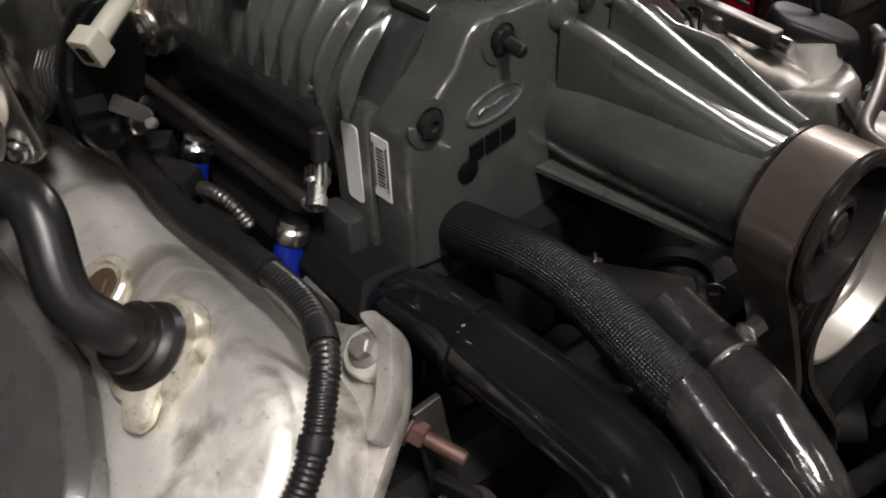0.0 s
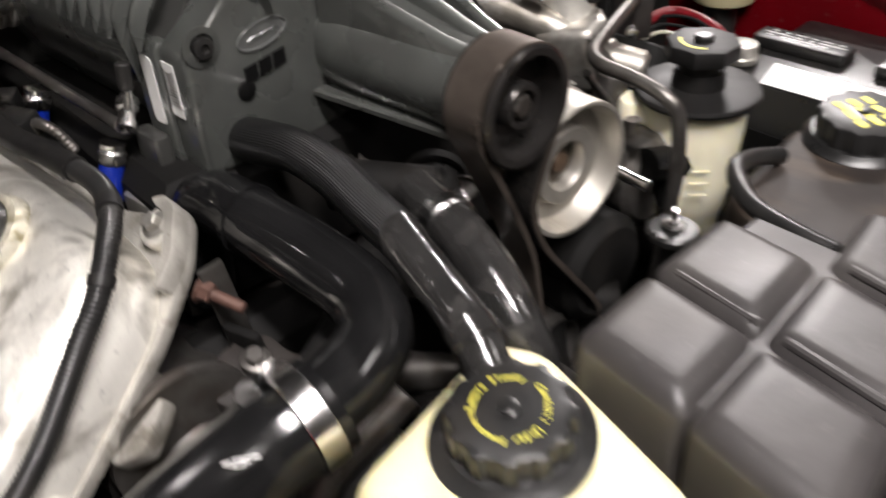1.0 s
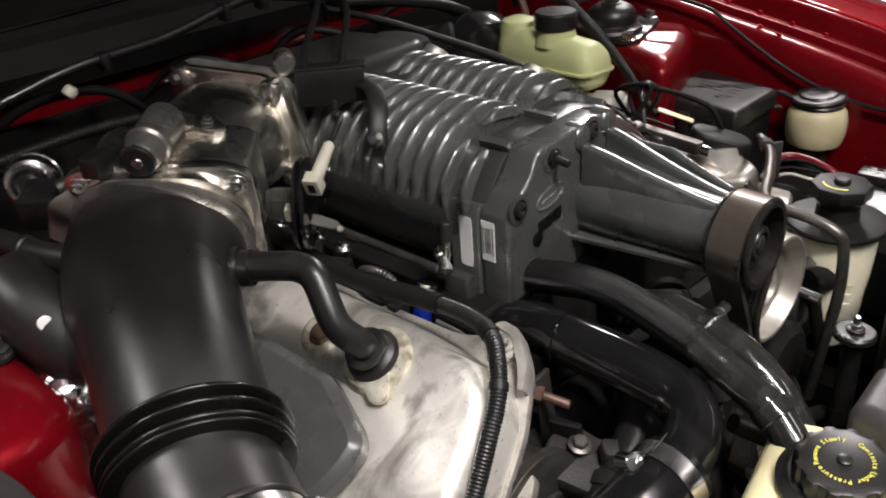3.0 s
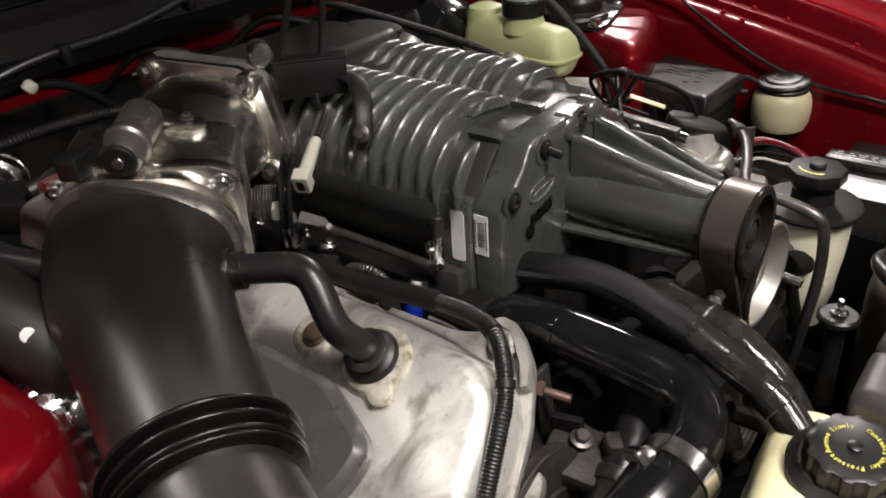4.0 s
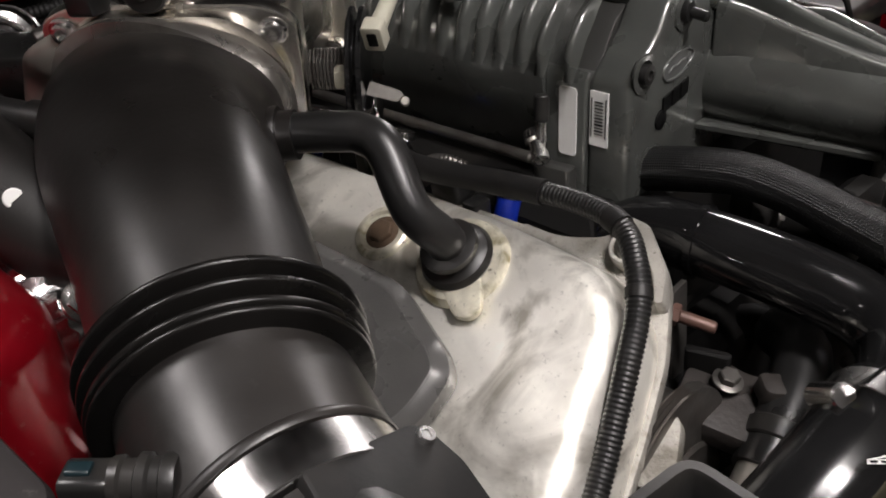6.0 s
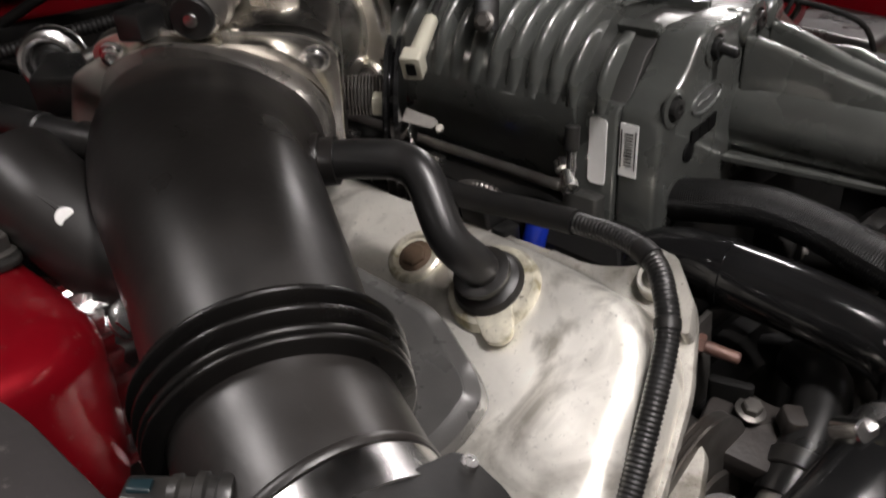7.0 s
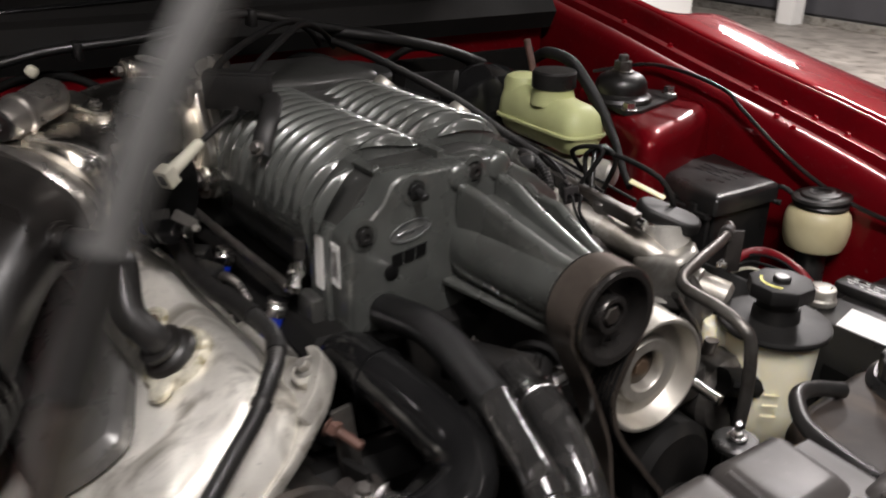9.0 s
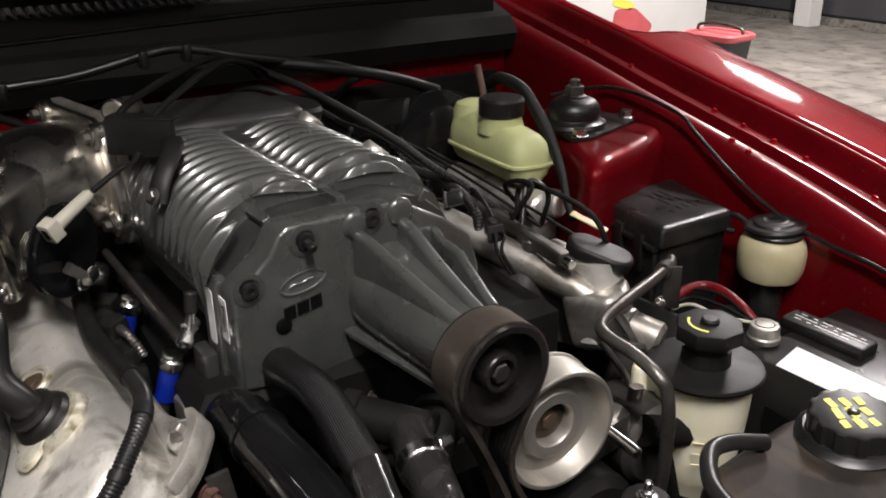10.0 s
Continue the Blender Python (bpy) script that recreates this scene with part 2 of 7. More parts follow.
CLOUDY.node_tree.nodes["Principled BSDF"].inputs["Subsurface Weight"].default_value = 0.6
CLOUDY.node_tree.nodes["Principled BSDF"].inputs["Subsurface Radius"].default_value = (0.05, 0.045, 0.03)
VALVE_GREY = material("grey_plated_valve", (0.38, 0.36, 0.33), 0.30, 0.9, 0.15, 50, 0.15, 300, 0.0004, (0.10, 0.09, 0.08), 0.5, 30)
WRAP = material("glossy_dark_hose_wrap", (0.019, 0.0185, 0.018), 0.15, 0.0, 0.35, 50, 0.5, 48, 0.0022, (0.050, 0.048, 0.046), 0.6, 46, spec=0.8)
COWL_MAT = material("dull_black_cowl", (0.009, 0.0085, 0.008), 0.75, 0.0, 0.2, 12, 0.2, 200, 0.001, (0.012, 0.011, 0.010), 0.5, 9, spec=0.15)
HOOD_MAT = material("black_hood_liner", (0.006, 0.006, 0.006), 0.8, 0.0, 0.2, 12, 0.4, 150, 0.002)
TUBE_GLOW = bpy.data.materials.new("lit_fluorescent_tube")
TUBE_GLOW.use_nodes = True
_b = TUBE_GLOW.node_tree.nodes["Principled BSDF"]
_b.inputs["Emission Color"].default_value, _b.inputs["Emission Strength"].default_value = (1, 0.97, 0.92, 1), 6.0


# ---- mesh helpers ----
def mesh_from(name, verts, faces, smooth=35.0, uvs=None):
    me = bpy.data.meshes.new(name)
    me.from_pydata([tuple(v) for v in verts], [], faces)
    if uvs:
        layer = me.uv_layers.new(name="UVMap")
        for poly in me.polygons:
            for li, vi in zip(poly.loop_indices, poly.vertices):
                layer.data[li].uv = uvs[vi]
    bm = bmesh.new()
    bm.from_mesh(me)
    bmesh.ops.recalc_face_normals(bm, faces=bm.faces)
    bm.to_mesh(me)
    bm.free()
    me.polygons.foreach_set("use_smooth", [len(p.vertices) <= 4 for p in me.polygons])
    me.set_sharp_from_angle(angle=radians(smooth))
    me.update()
    return me


def moved(geo, m):
    verts, faces = geo[0], geo[1]
    return ([m @ Vector(v) for v in verts], faces) + tuple(geo[2:])


def joined(*geos):
    verts, faces = [], []
    for g in geos:
        k = len(verts)
        verts += list(g[0])
        faces += [tuple(i + k for i in f) for f in g[1]]
    return verts, faces


def loft(rings, cap=True, closed=False):
    n = len(rings[0])
    verts = [v for r in rings for v in r]
    faces = []
    count = len(rings) if closed else len(rings) - 1
    for a in range(count):
        b = (a + 1) % len(rings)
        for i in range(n):
            j = (i + 1) % n
            faces.append((a * n + i, a * n + j, b * n + j, b * n + i))
    if cap and not closed:
        faces.append(tuple(range(n)))
        faces.append(tuple((len(rings) - 1) * n + i for i in range(n)))
    return verts, faces


def rr(w, h, r, n=5):
    """Outline of a rounded rectangle, centred."""
    r = min(r, w / 2 - 1e-5, h / 2 - 1e-5)
    out = []
    for cx, cy, a0 in ((w / 2 - r, h / 2 - r, 0), (-w / 2 + r, h / 2 - r, 90), (-w / 2 + r, -h / 2 + r, 180), (w / 2 - r, -h / 2 + r, 270)):
        for k in range(n + 1):
            a = radians(a0 + 90 * k / n)
            out.append((cx + r * math.cos(a), cy + r * math.sin(a)))
    return out


def inset(outline, d):
    """The outline drawn in by d."""
    n, out = len(outline), []
    area = sum(outline[i][0] * outline[(i + 1) % n][1] - outline[(i + 1) % n][0] * outline[i][1] for i in range(n))
    s = 1 if area > 0 else -1
    for i in range(n):
        (ax, ay), (bx, by), (cx, cy) = outline[i - 1], outline[i], outline[(i + 1) % n]
        e1, e2 = Vector((bx - ax, by - ay)), Vector((cx - bx, cy - by))
        if e1.length < 1e-9 or e2.length < 1e-9:
            out.append((bx, by))
            continue
        n1, n2 = Vector((-e1.y, e1.x)).normalized() * s, Vector((-e2.y, e2.x)).normalized() * s
        m = n1 + n2
        m = m.normalized() / max(0.5, m.normalized().dot(n1)) if m.length > 1e-6 else n1
        out.append((bx + m.x * d, by + m.y * d))
    return out


def prism(outline, z0, z1, bevel=0.002, steps=2, both=True):
    """An upright block over an outline, with rounded upper (and lower) edges."""
    rings = []
    if both:
        for k in range(steps + 1):
            a = radians(90 * k / steps)
            rings.append((bevel * (1 - math.sin(a)), z0 + bevel * (1 - math.cos(a))))
    else:
        rings.append((0, z0))
    for k in range(steps + 1):
        a = radians(90 * k / steps)
        rings.append((bevel * (1 - math.cos(a)), z1 - bevel * (1 - math.sin(a))))
    return loft([[(x, y, z) for x, y in inset(outline, d)] for d, z in rings])


def rbox(sx, sy, sz, r=0.004, bevel=0.002, steps=2):
    """A rounded box standing on z = 0, centred in x and y."""
    return prism(rr(sx, sy, r, 4), 0, sz, bevel, steps)


def ringed(pts, r, levels):
    """Rings of a rounded polygon drawn in step by step: (inset, height) pairs."""
    return [[(x, y, z) for x, y in quad_round(inset(pts, d), max(r - 0.4 * d, 0.003))] for d, z in levels]


def quad_round(pts, r=0.03, n=4):
    """A polygon with rounded corners."""
    out = []
    m = len(pts)
    for i in range(m):
        a, b, c = Vector(pts[i - 1]), Vector(pts[i]), Vector(pts[(i + 1) % m])
        d1, d2 = (a - b).normalized(), (c - b).normalized()
        rad = min(r, (a - b).length * 0.45, (c - b).length * 0.45)
        p, q = b + d1 * rad, b + d2 * rad
        for k in range(n + 1):
            t = k / n
            v = p * (1 - t) ** 2 + b * 2 * t * (1 - t) + q * t * t
            out.append((v.x, v.y))
    return out


def lathe(profile, sides=32, closed=False):
    """Turned round z, from (radius, height) pairs."""
    rings = [[(r * math.cos(2 * math.pi * i / sides), r * math.sin(2 * math.pi * i / sides), z) for i in range(sides)] for r, z in profile]
    return loft(rings, cap=True, closed=closed)


def smooth_path(points, per=8):
    """Catmull-Rom curve through points of three or more values."""
    p = [np.array(q, float) for q in points]
    p = [2 * p[0] - p[1]] + p + [2 * p[-1] - p[-2]]
    out = []
    for i in range(1, len(p) - 2):
        for k in range(per):
            t = k / per
            a, b, c, d = p[i - 1], p[i], p[i + 1], p[i + 2]
            out.append(0.5 * (2 * b + (c - a) * t + (2 * a - 5 * b + 4 * c - d) * t * t + (3 * b - a - 3 * c + d) * t ** 3))
    out.append(p[-2])
    return out


def sweep(points, radius, sides=16, per=8, ridge=0.0, pitch=0.0, flat=1.0, cap=True, smooth=True):
    """A pipe along points; a fourth value of a point scales the radius; ridges of that depth every pitch."""
    pts = [tuple(q) + (1.0,) * (4 - len(q)) for q in points]
    path = smooth_path(pts, per) if smooth else [np.array(q, float) for q in pts]
    if pitch:
        seg = [np.linalg.norm(b[:3] - a[:3]) for a, b in zip(path, path[1:])]
        at = np.concatenate([[0], np.cumsum(seg)])
        count = int(at[-1] / (pitch / 4))
        s = np.linspace(0, at[-1], max(count, 4))
        arr = np.array(path)
        path = [np.array([np.interp(q, at, arr[:, k]) for k in range(4)]) for q in s]
    rings, uvs, length = [], [], 0.0
    side = None
    for i, q in enumerate(path):
        a, b = path[max(i - 1, 0)][:3], path[min(i + 1, len(path) - 1)][:3]
        t = Vector(b - a).normalized()
        if side is None:
            side = t.cross(Vector((0, 0, 1))) if abs(t.z) < 0.9 else t.cross(Vector((0, 1, 0)))
        side = (side - t * side.dot(t)).normalized()
        up = t.cross(side)
        if i:
            length += float(np.linalg.norm(q[:3] - path[i - 1][:3]))
        r = radius * float(q[3])
        if pitch and ridge:
            r += ridge if (i % 4) in (1, 2) else -ridge
        c = Vector(q[:3])
        ring = []
        for k in range(sides):
            w = 2 * math.pi * k / sides
            ring.append(c + side * (r * math.cos(w)) + up * (r * flat * math.sin(w)))
            uvs.append((length, k / sides))
        rings.append(ring)
    verts, faces = loft(rings, cap)
    return verts, faces, uvs


def along(a, b):
    """A pose at a whose z axis points to b."""
    d = Vector(b) - Vector(a)
    return Matrix.Translation(a) @ d.to_track_quat("Z", "Y").to_matrix().to_4x4()


def rod(a, b, r, sides=16, bevel=0.001):
    h = (Vector(b) - Vector(a)).length
    return moved(lathe([(r - bevel, 0), (r, bevel), (r, h - bevel), (r - bevel, h)], sides), along(a, b))


def hexbolt(r=0.006, h=0.005, washer=0.009, socket=False):
    """A bolt head with its washer, standing on z = 0."""
    hexa = [(r * math.cos(math.pi * k / 3), r * math.sin(math.pi * k / 3)) for k in range(6)]
    w = lathe([(washer - 0.0005, 0), (washer, 0.0005), (washer, 0.0014), (washer - 0.001, 0.002)], 20)
    if socket:
        cap = lathe([(r, 0.002), (r, h + 0.0015), (r - 0.0008, h + 0.002), (r * 0.55, h + 0.002), (r * 0.5, h - 0.001)], 16)
        return joined(w, cap)
    return joined(w, prism(hexa, 0.0015, 0.002 + h, 0.0008, 1, False))


# ---- things and parts ----
def thing(name, m, label, category, group="", kind=""):
    ob = new(name)
    ob.empty_display_size = 0.02
    ob.matrix_world = m
    return tagged(ob, label, category, group, kind)


def part(name, geo, mat, parent=None, label="", m=None, smooth=35.0):
    me = mesh_from(name, geo[0], geo[1], smooth, geo[2] if len(geo) > 2 else None)
    me.materials.append(mat)
    ob = new(name, me)
    if parent is not None:
        ob.parent = parent
    if m is not None:
        ob.matrix_basis = m
    if label:
        ob["label"] = label
    return ob


def solo(name, geo, mat, label, category, m=None, group="", kind="", smooth=35.0):
    """A thing that is one mesh."""
    return tagged(part(name, geo, mat, None, "", m, smooth), label, category, group, kind)


def wpart(name, geo, mat, parent, label="", smooth=35.0):
    """A part whose shape is given in world places, under a thing that is not turned by a part of its own."""
    inv = parent.matrix_world.inverted() if parent.parent is None else (parent.parent.matrix_world @ parent.matrix_basis).inverted()
    return part(name, moved(geo, inv), mat, parent, label, None, smooth)


# ================= garage =================
def flat_box(x0, x1, y0, y1, z0, z1, bevel=0.004):
    return moved(prism([(x0, y0), (x1, y0), (x1, y1), (x0, y1)], z0, z1, bevel, 1), Matrix())


floor = solo("floor", flat_box(-9, 5, -4.5, 9, -0.1, -0.008), FLOOR_MAT, "grey speckled tiled garage floor with worn patches", "floor", kind="structure")
solo("wall_west", flat_box(-9.15, -9, -4.5, 9, 0, 2.7), DIM_WALL, "plain grey garage wall out of view, kept dark", "wall", kind="structure")
solo("wall_east", flat_box(5, 5.15, -4.5, 9, 0, 2.7), DIM_WALL, "plain grey garage wall out of view, kept dark", "wall", kind="structure")
solo("wall_north", flat_box(-9, 5, 9, 9.15, 0, 2.7), DIM_WALL, "plain grey garage wall out of view, kept dark", "wall", kind="structure")
# Out-of-view wall, made white as a reflector for the passenger side.
solo("wall_south", flat_box(-9, 5, -4.65, -4.5, 0, 2.7), WALL_MAT, "unseen white wall added to bounce light onto the duct's side", "wall", kind="structure")
solo("ceiling", flat_box(-9, 5, -4.5, 9, 2.7, 2.8), CEILING_MAT, "plain grey garage ceiling out of view, kept dark", "ceiling", kind="structure")
# Housings stay out of view; the 8 W one only dresses the fill.
for lx, ly, lz, lw, lh, watts in LAMPS:
    lamp = thing("ceiling_light", pose(lx, ly, lz), "white fluorescent ceiling light out of view, switched on", "ceiling light", "garage ceiling lights")
    part("housing", moved(rbox(lw, lh, 0.139, 0.01, 0.004), pose(0, 0, 0.04)), WALL_MAT, lamp)
    for dy in (-0.06, 0.06):
        part("tube", rod((-lw / 2 + 0.03, dy, 0.015), (lw / 2 - 0.03, dy, 0.015), 0.014), TUBE_GLOW, lamp)


solo("pale_floor", moved(prism([(-1.75, 3.6), (4.9, 3.6), (4.9, 8.9), (-3.35, 8.9)], 0.002, 0.006, 0.001, 1), Matrix()), PALE_FLOOR, "pale floor of the next bay, its bright light painted in as white", "floor", kind="structure")


# ================= car body =================
# inner wing, flange and wing of the driver's side
# rise and sideways shift of the wing's section along the bay, from the cowl to the nose
WING = [(-0.85, 0.150, 0.0), (-0.6, 0.100, 0.0), (-0.45, 0.071, 0.0), (-0.33, 0.045, 0.0), (-0.22, 0.023, 0.0), (-0.1, 0.0, 0.0), (0.0, -0.022, 0.0), (0.1, -0.047, -0.004), (0.25, -0.085, -0.012), (0.4, -0.12, -0.03), (0.65, -0.18, -0.06)]


def wing_strip(profile, side=1, per=4):
    rings = []
    for x, dz, dy in smooth_path(WING, per):
        rings.append([(x, side * (y + dy), z + dz) for y, z in profile])
    n = len(profile)
    verts = [v for r in rings for v in r]
    faces = [(a * n + i, a * n + i + 1, (a + 1) * n + i + 1, (a + 1) * n + i) for a in range(len(rings) - 1) for i in range(n - 1)]
    return verts, faces


def crown(strip, x0=-0.435, run=0.028, drop=0.14):
    """Lets the wing's crown fall away towards the door."""
    verts, faces = strip
    out = []
    for x, y, z in verts:
        s = min(max((x0 - x) / run, 0.0), 1.0) * min(max((abs(y) - 0.748) / 0.05, 0.0), 1.0)
        out.append((x, y, z - drop * s * s * (3 - 2 * s)))
    return out, faces


def shell(profile, t=0.004):
    """Closed thin profile from an open one."""
    back = []
    for i, (y, z) in enumerate(profile):
        a, b = profile[max(i - 1, 0)], profile[min(i + 1, len(profile) - 1)]
        d = Vector((b[0] - a[0], b[1] - a[1])).normalized()
        back.append((y + d.y * t, z - d.x * t))
    return profile + back[::-1] + [profile[0]]


body = thing("car_body", pose(0, 0, 0), "red metallic car body around an open engine bay", "car body")
APRON = [(0.600, 0.55), (0.604, 0.70), (0.608, 0.80), (0.611, 0.836), (0.615, 0.848), (0.622, 0.8545), (0.632, 0.857), (0.642, 0.856), (0.649, 0.852), (0.652, 0.845)]
GUTTER = [(0.655, 0.838), (0.660, 0.836), (0.664, 0.838), (0.667, 0.850), (0.671, 0.8565), (0.680, 0.858), (0.688, 0.8555), (0.693, 0.848), (0.699, 0.8425), (0.706, 0.842), (0.711, 0.848), (0.714, 0.862), (0.7165, 0.871), (0.720, 0.8745), (0.725, 0.8755)]
WINGTOP = [(0.727, 0.8715), (0.728, 0.8755), (0.732, 0.8775), (0.740, 0.8783), (0.770, 0.8776), (0.80, 0.8762), (0.83, 0.8738), (0.858, 0.8690), (0.882, 0.858), (0.902, 0.838), (0.918, 0.80), (0.93, 0.70), (0.94, 0.55), (0.93, 0.40)]
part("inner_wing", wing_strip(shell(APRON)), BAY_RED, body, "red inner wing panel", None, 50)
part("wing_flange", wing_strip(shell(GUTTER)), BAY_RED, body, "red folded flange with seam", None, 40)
part("outer_wing", crown(wing_strip(shell(WINGTOP), 1, 14)), RED_PAINT, body, "glossy red outer wing", None, 50)
part("inner_wing", wing_strip(shell(APRON), -1), BAY_RED, body, "red inner wing panel", None, 50)
part("wing_flange", wing_strip(shell(GUTTER), -1), BAY_RED, body, "red folded flange with seam", None, 40)
part("outer_wing", crown(wing_strip(shell(WINGTOP), -1, 14)), RED_PAINT, body, "glossy red outer wing", None, 50)


for side in (1, -1):
    # Black strip that fills the gap line behind the rim.
    part("gap_strip", wing_strip([(0.6535, 0.8385), (0.6545, 0.8455), (0.6580, 0.8475), (0.6625, 0.8455), (0.6640, 0.8385), (0.6535, 0.8385)], side), UNDER, body, "black strip along the gap behind the rim", None, 50)
    part("cowl_side", moved(prism(quad_round([(-0.90, 0.615), (-0.62, 0.615), (-0.58, 0.64), (-0.58, 0.70), (-0.90, 0.72)], 0.02), 0.60, 0.945, 0.012, 3), Matrix.Scale(side, 4, (0, 1, 0))), BAY_RED, body, "red cowl side panel")


def tower(top, foot, z_top, z_foot, bevel=0.02, r=0.045):
    """A tapering pillar with rounded corners and a rounded upper edge."""
    rings = [[(x, y, z_foot) for x, y in quad_round(foot, r, 7)]]
    for i in range(7):
        a = radians(90 * i / 6)
        rings.append([(x, y, z_top - bevel * (1 - math.sin(a))) for x, y in quad_round(inset(top, bevel * (1 - math.cos(a))), r, 7)])
    return loft(rings)


T_TOP = [(-0.43, 0.545), (-0.148, 0.422), (-0.180, 0.535), (-0.228, 0.625), (-0.28, 0.66), (-0.43, 0.67)]
T_FOOT = [(-0.44, 0.53), (-0.138, 0.408), (-0.168, 0.535), (-0.215, 0.63), (-0.27, 0.67), (-0.44, 0.68)]
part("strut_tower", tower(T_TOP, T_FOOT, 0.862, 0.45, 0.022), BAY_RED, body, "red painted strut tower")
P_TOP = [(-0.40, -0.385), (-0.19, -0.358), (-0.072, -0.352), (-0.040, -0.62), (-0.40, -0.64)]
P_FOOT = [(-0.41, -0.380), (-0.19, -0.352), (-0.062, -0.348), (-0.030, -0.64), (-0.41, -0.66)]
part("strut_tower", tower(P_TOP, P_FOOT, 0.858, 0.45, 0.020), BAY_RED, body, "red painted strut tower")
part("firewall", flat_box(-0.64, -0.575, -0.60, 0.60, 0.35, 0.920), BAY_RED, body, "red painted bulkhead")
cowl_profile = [(-0.60, 0.926), (-0.555, 0.925), (-0.545, 0.945), (-0.56, 0.965), (-0.62, 0.985), (-0.70, 1.0), (-0.80, 1.02)]
cowl = part("cowl_panel", loft([[(x, y, z) for x, z in shell(cowl_profile, 0.006)] for y in (-0.60, -0.4, 0.0, 0.4, 0.60)]), COWL_MAT, body, "black plastic cowl panel")
wpart("weather_strip", sweep([(-0.585, -0.58, 0.972), (-0.583, -0.30, 0.982), (-0.58, -0.11, 0.990), (-0.58, 0.10, 0.998), (-0.58, 0.29, 1.003), (-0.585, 0.58, 1.0)], 0.0055, 12, 6, flat=0.6), GLOSS_BLACK, cowl, "glossy black weather strip")
wpart("strip_web", loft([[(-0.583, y, z), (-0.577, y, z), (-0.574, y, 0.955), (-0.590, y, 0.955)] for y, z in ((-0.58, 0.970), (-0.30, 0.980), (-0.11, 0.988), (0.10, 0.996), (0.29, 1.001), (0.58, 0.998))]), COWL_MAT, cowl)
# Slats take a lighter plastic that stands in for the vent's reflection.
for k in range(26):
    wpart("grille_slat", moved(rbox(0.05, 0.005, 0.010, 0.002, 0.001, 1), pose(-0.685, -0.16 + 0.0135 * k, 1.012, 20, 0, 0)), GREY_PLASTIC, cowl, "grey grille slat, paler to imitate its reflection" if k == 0 else "")
part("radiator_panel", flat_box(0.62, 0.68, -0.72, 0.72, 0.35, 0.74), UNDER, body, "black painted front panel")
part("crossmember", flat_box(-0.6, 0.62, -0.62, 0.62, 0.30, 0.34), UNDER, body, "dark subframe below the engine")
# Legs are blackened here, so the low bay's shade is in the colour.
part("chassis_leg", flat_box(-0.6, 0.6, 0.40, 0.50, 0.40, 0.52), UNDER, body, "chassis leg, blackened as the deep bay's shade")
part("chassis_leg", flat_box(-0.6, 0.6, -0.50, -0.40, 0.40, 0.52), UNDER, body, "chassis leg, blackened as the deep bay's shade")

# bonnet, propped open over the bay
hood = thing("hood", pose(-0.66, 0, 1.02, 0, -41, 0), "open hood with black liner, propped up", "hood")
hood_out = quad_round([(0.0, -0.56), (1.40, -0.60), (1.40, 0.60), (0.0, 0.56)], 0.10)
part("liner", prism(hood_out, 0.0, 0.02, 0.006, 2), HOOD_MAT, hood, "black hood liner")
part("skin", moved(prism(inset(hood_out, -0.02), 0.022, 0.03, 0.003, 1), Matrix()), RED_PAINT, hood, "red hood skin")
for y in (-0.34, 0.0, 0.34):
    part("stiffener", moved(rbox(1.1, 0.10, 0.025, 0.03, 0.01), pose(0.66, y, -0.025)), HOOD_MAT, hood)

# prop rod
prop = thing("hood_prop_rod", pose(0.45, -0.40, 0.745), "grey steel hood prop rod standing in the engine bay", "prop rod")
# Darker steel below the bend puts the lower rod's shade into its colour.
wpart("lower_rod", sweep([(0.452, -0.40, 0.745), (0.440, -0.352, 0.89), (0.429, -0.307, 1.01), (0.424, -0.280, 1.080)], 0.0031, 14, 6), DULL_STEEL, prop, "lower rod, its shade painted dark", 60)
wpart("upper_rod", sweep([(0.424, -0.280, 1.080), (0.424, -0.268, 1.106), (0.423, -0.243, 1.15), (0.418, -0.109, 1.4), (0.408, 0.05, 1.69), (0.395, 0.11, 1.82), (0.370, 0.13, 1.885)], 0.0031, 14, 6), PROP_GREY, prop, "grey upper rod", 60)
wpart("collar", sweep([(0.4245, -0.2845, 1.069), (0.4240, -0.280, 1.080), (0.4240, -0.2765, 1.088)], 0.0037, 16, 4), PLASTIC, prop, "dark rubber collar")
wpart("foot", moved(rbox(0.03, 0.03, 0.012, 0.006, 0.002), pose(0.452, -0.40, 0.735)), PLASTIC, prop, "black pivot block")

# ================= engine block and depth =================
block = thing("engine_block", pose(0, 0, 0), "dark dirty engine block deep in the bay", "engine")
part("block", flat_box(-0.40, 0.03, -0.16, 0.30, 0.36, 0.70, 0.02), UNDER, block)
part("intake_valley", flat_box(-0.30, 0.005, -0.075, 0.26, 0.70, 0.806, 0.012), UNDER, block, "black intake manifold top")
# Cover and heads carry the depth's shade as near-black colour.
part("timing_cover", flat_box(0.03, 0.075, -0.14, 0.26, 0.38, 0.735, 0.015), UNDER, block, "timing cover, darkened as the deep bay's shade")
part("cylinder_head", moved(rbox(0.42, 0.15, 0.12, 0.02, 0.008), pose(-0.16, -0.20, 0.63, 33, 0, 5)), UNDER, block, "dull aluminium cylinder head, blackened as deep shade")
part("cylinder_head", moved(rbox(0.42, 0.15, 0.12, 0.02, 0.008), pose(-0.16, 0.36, 0.63, -33, 0, 5)), UNDER, block, "dull aluminium cylinder head, blackened as deep shade")
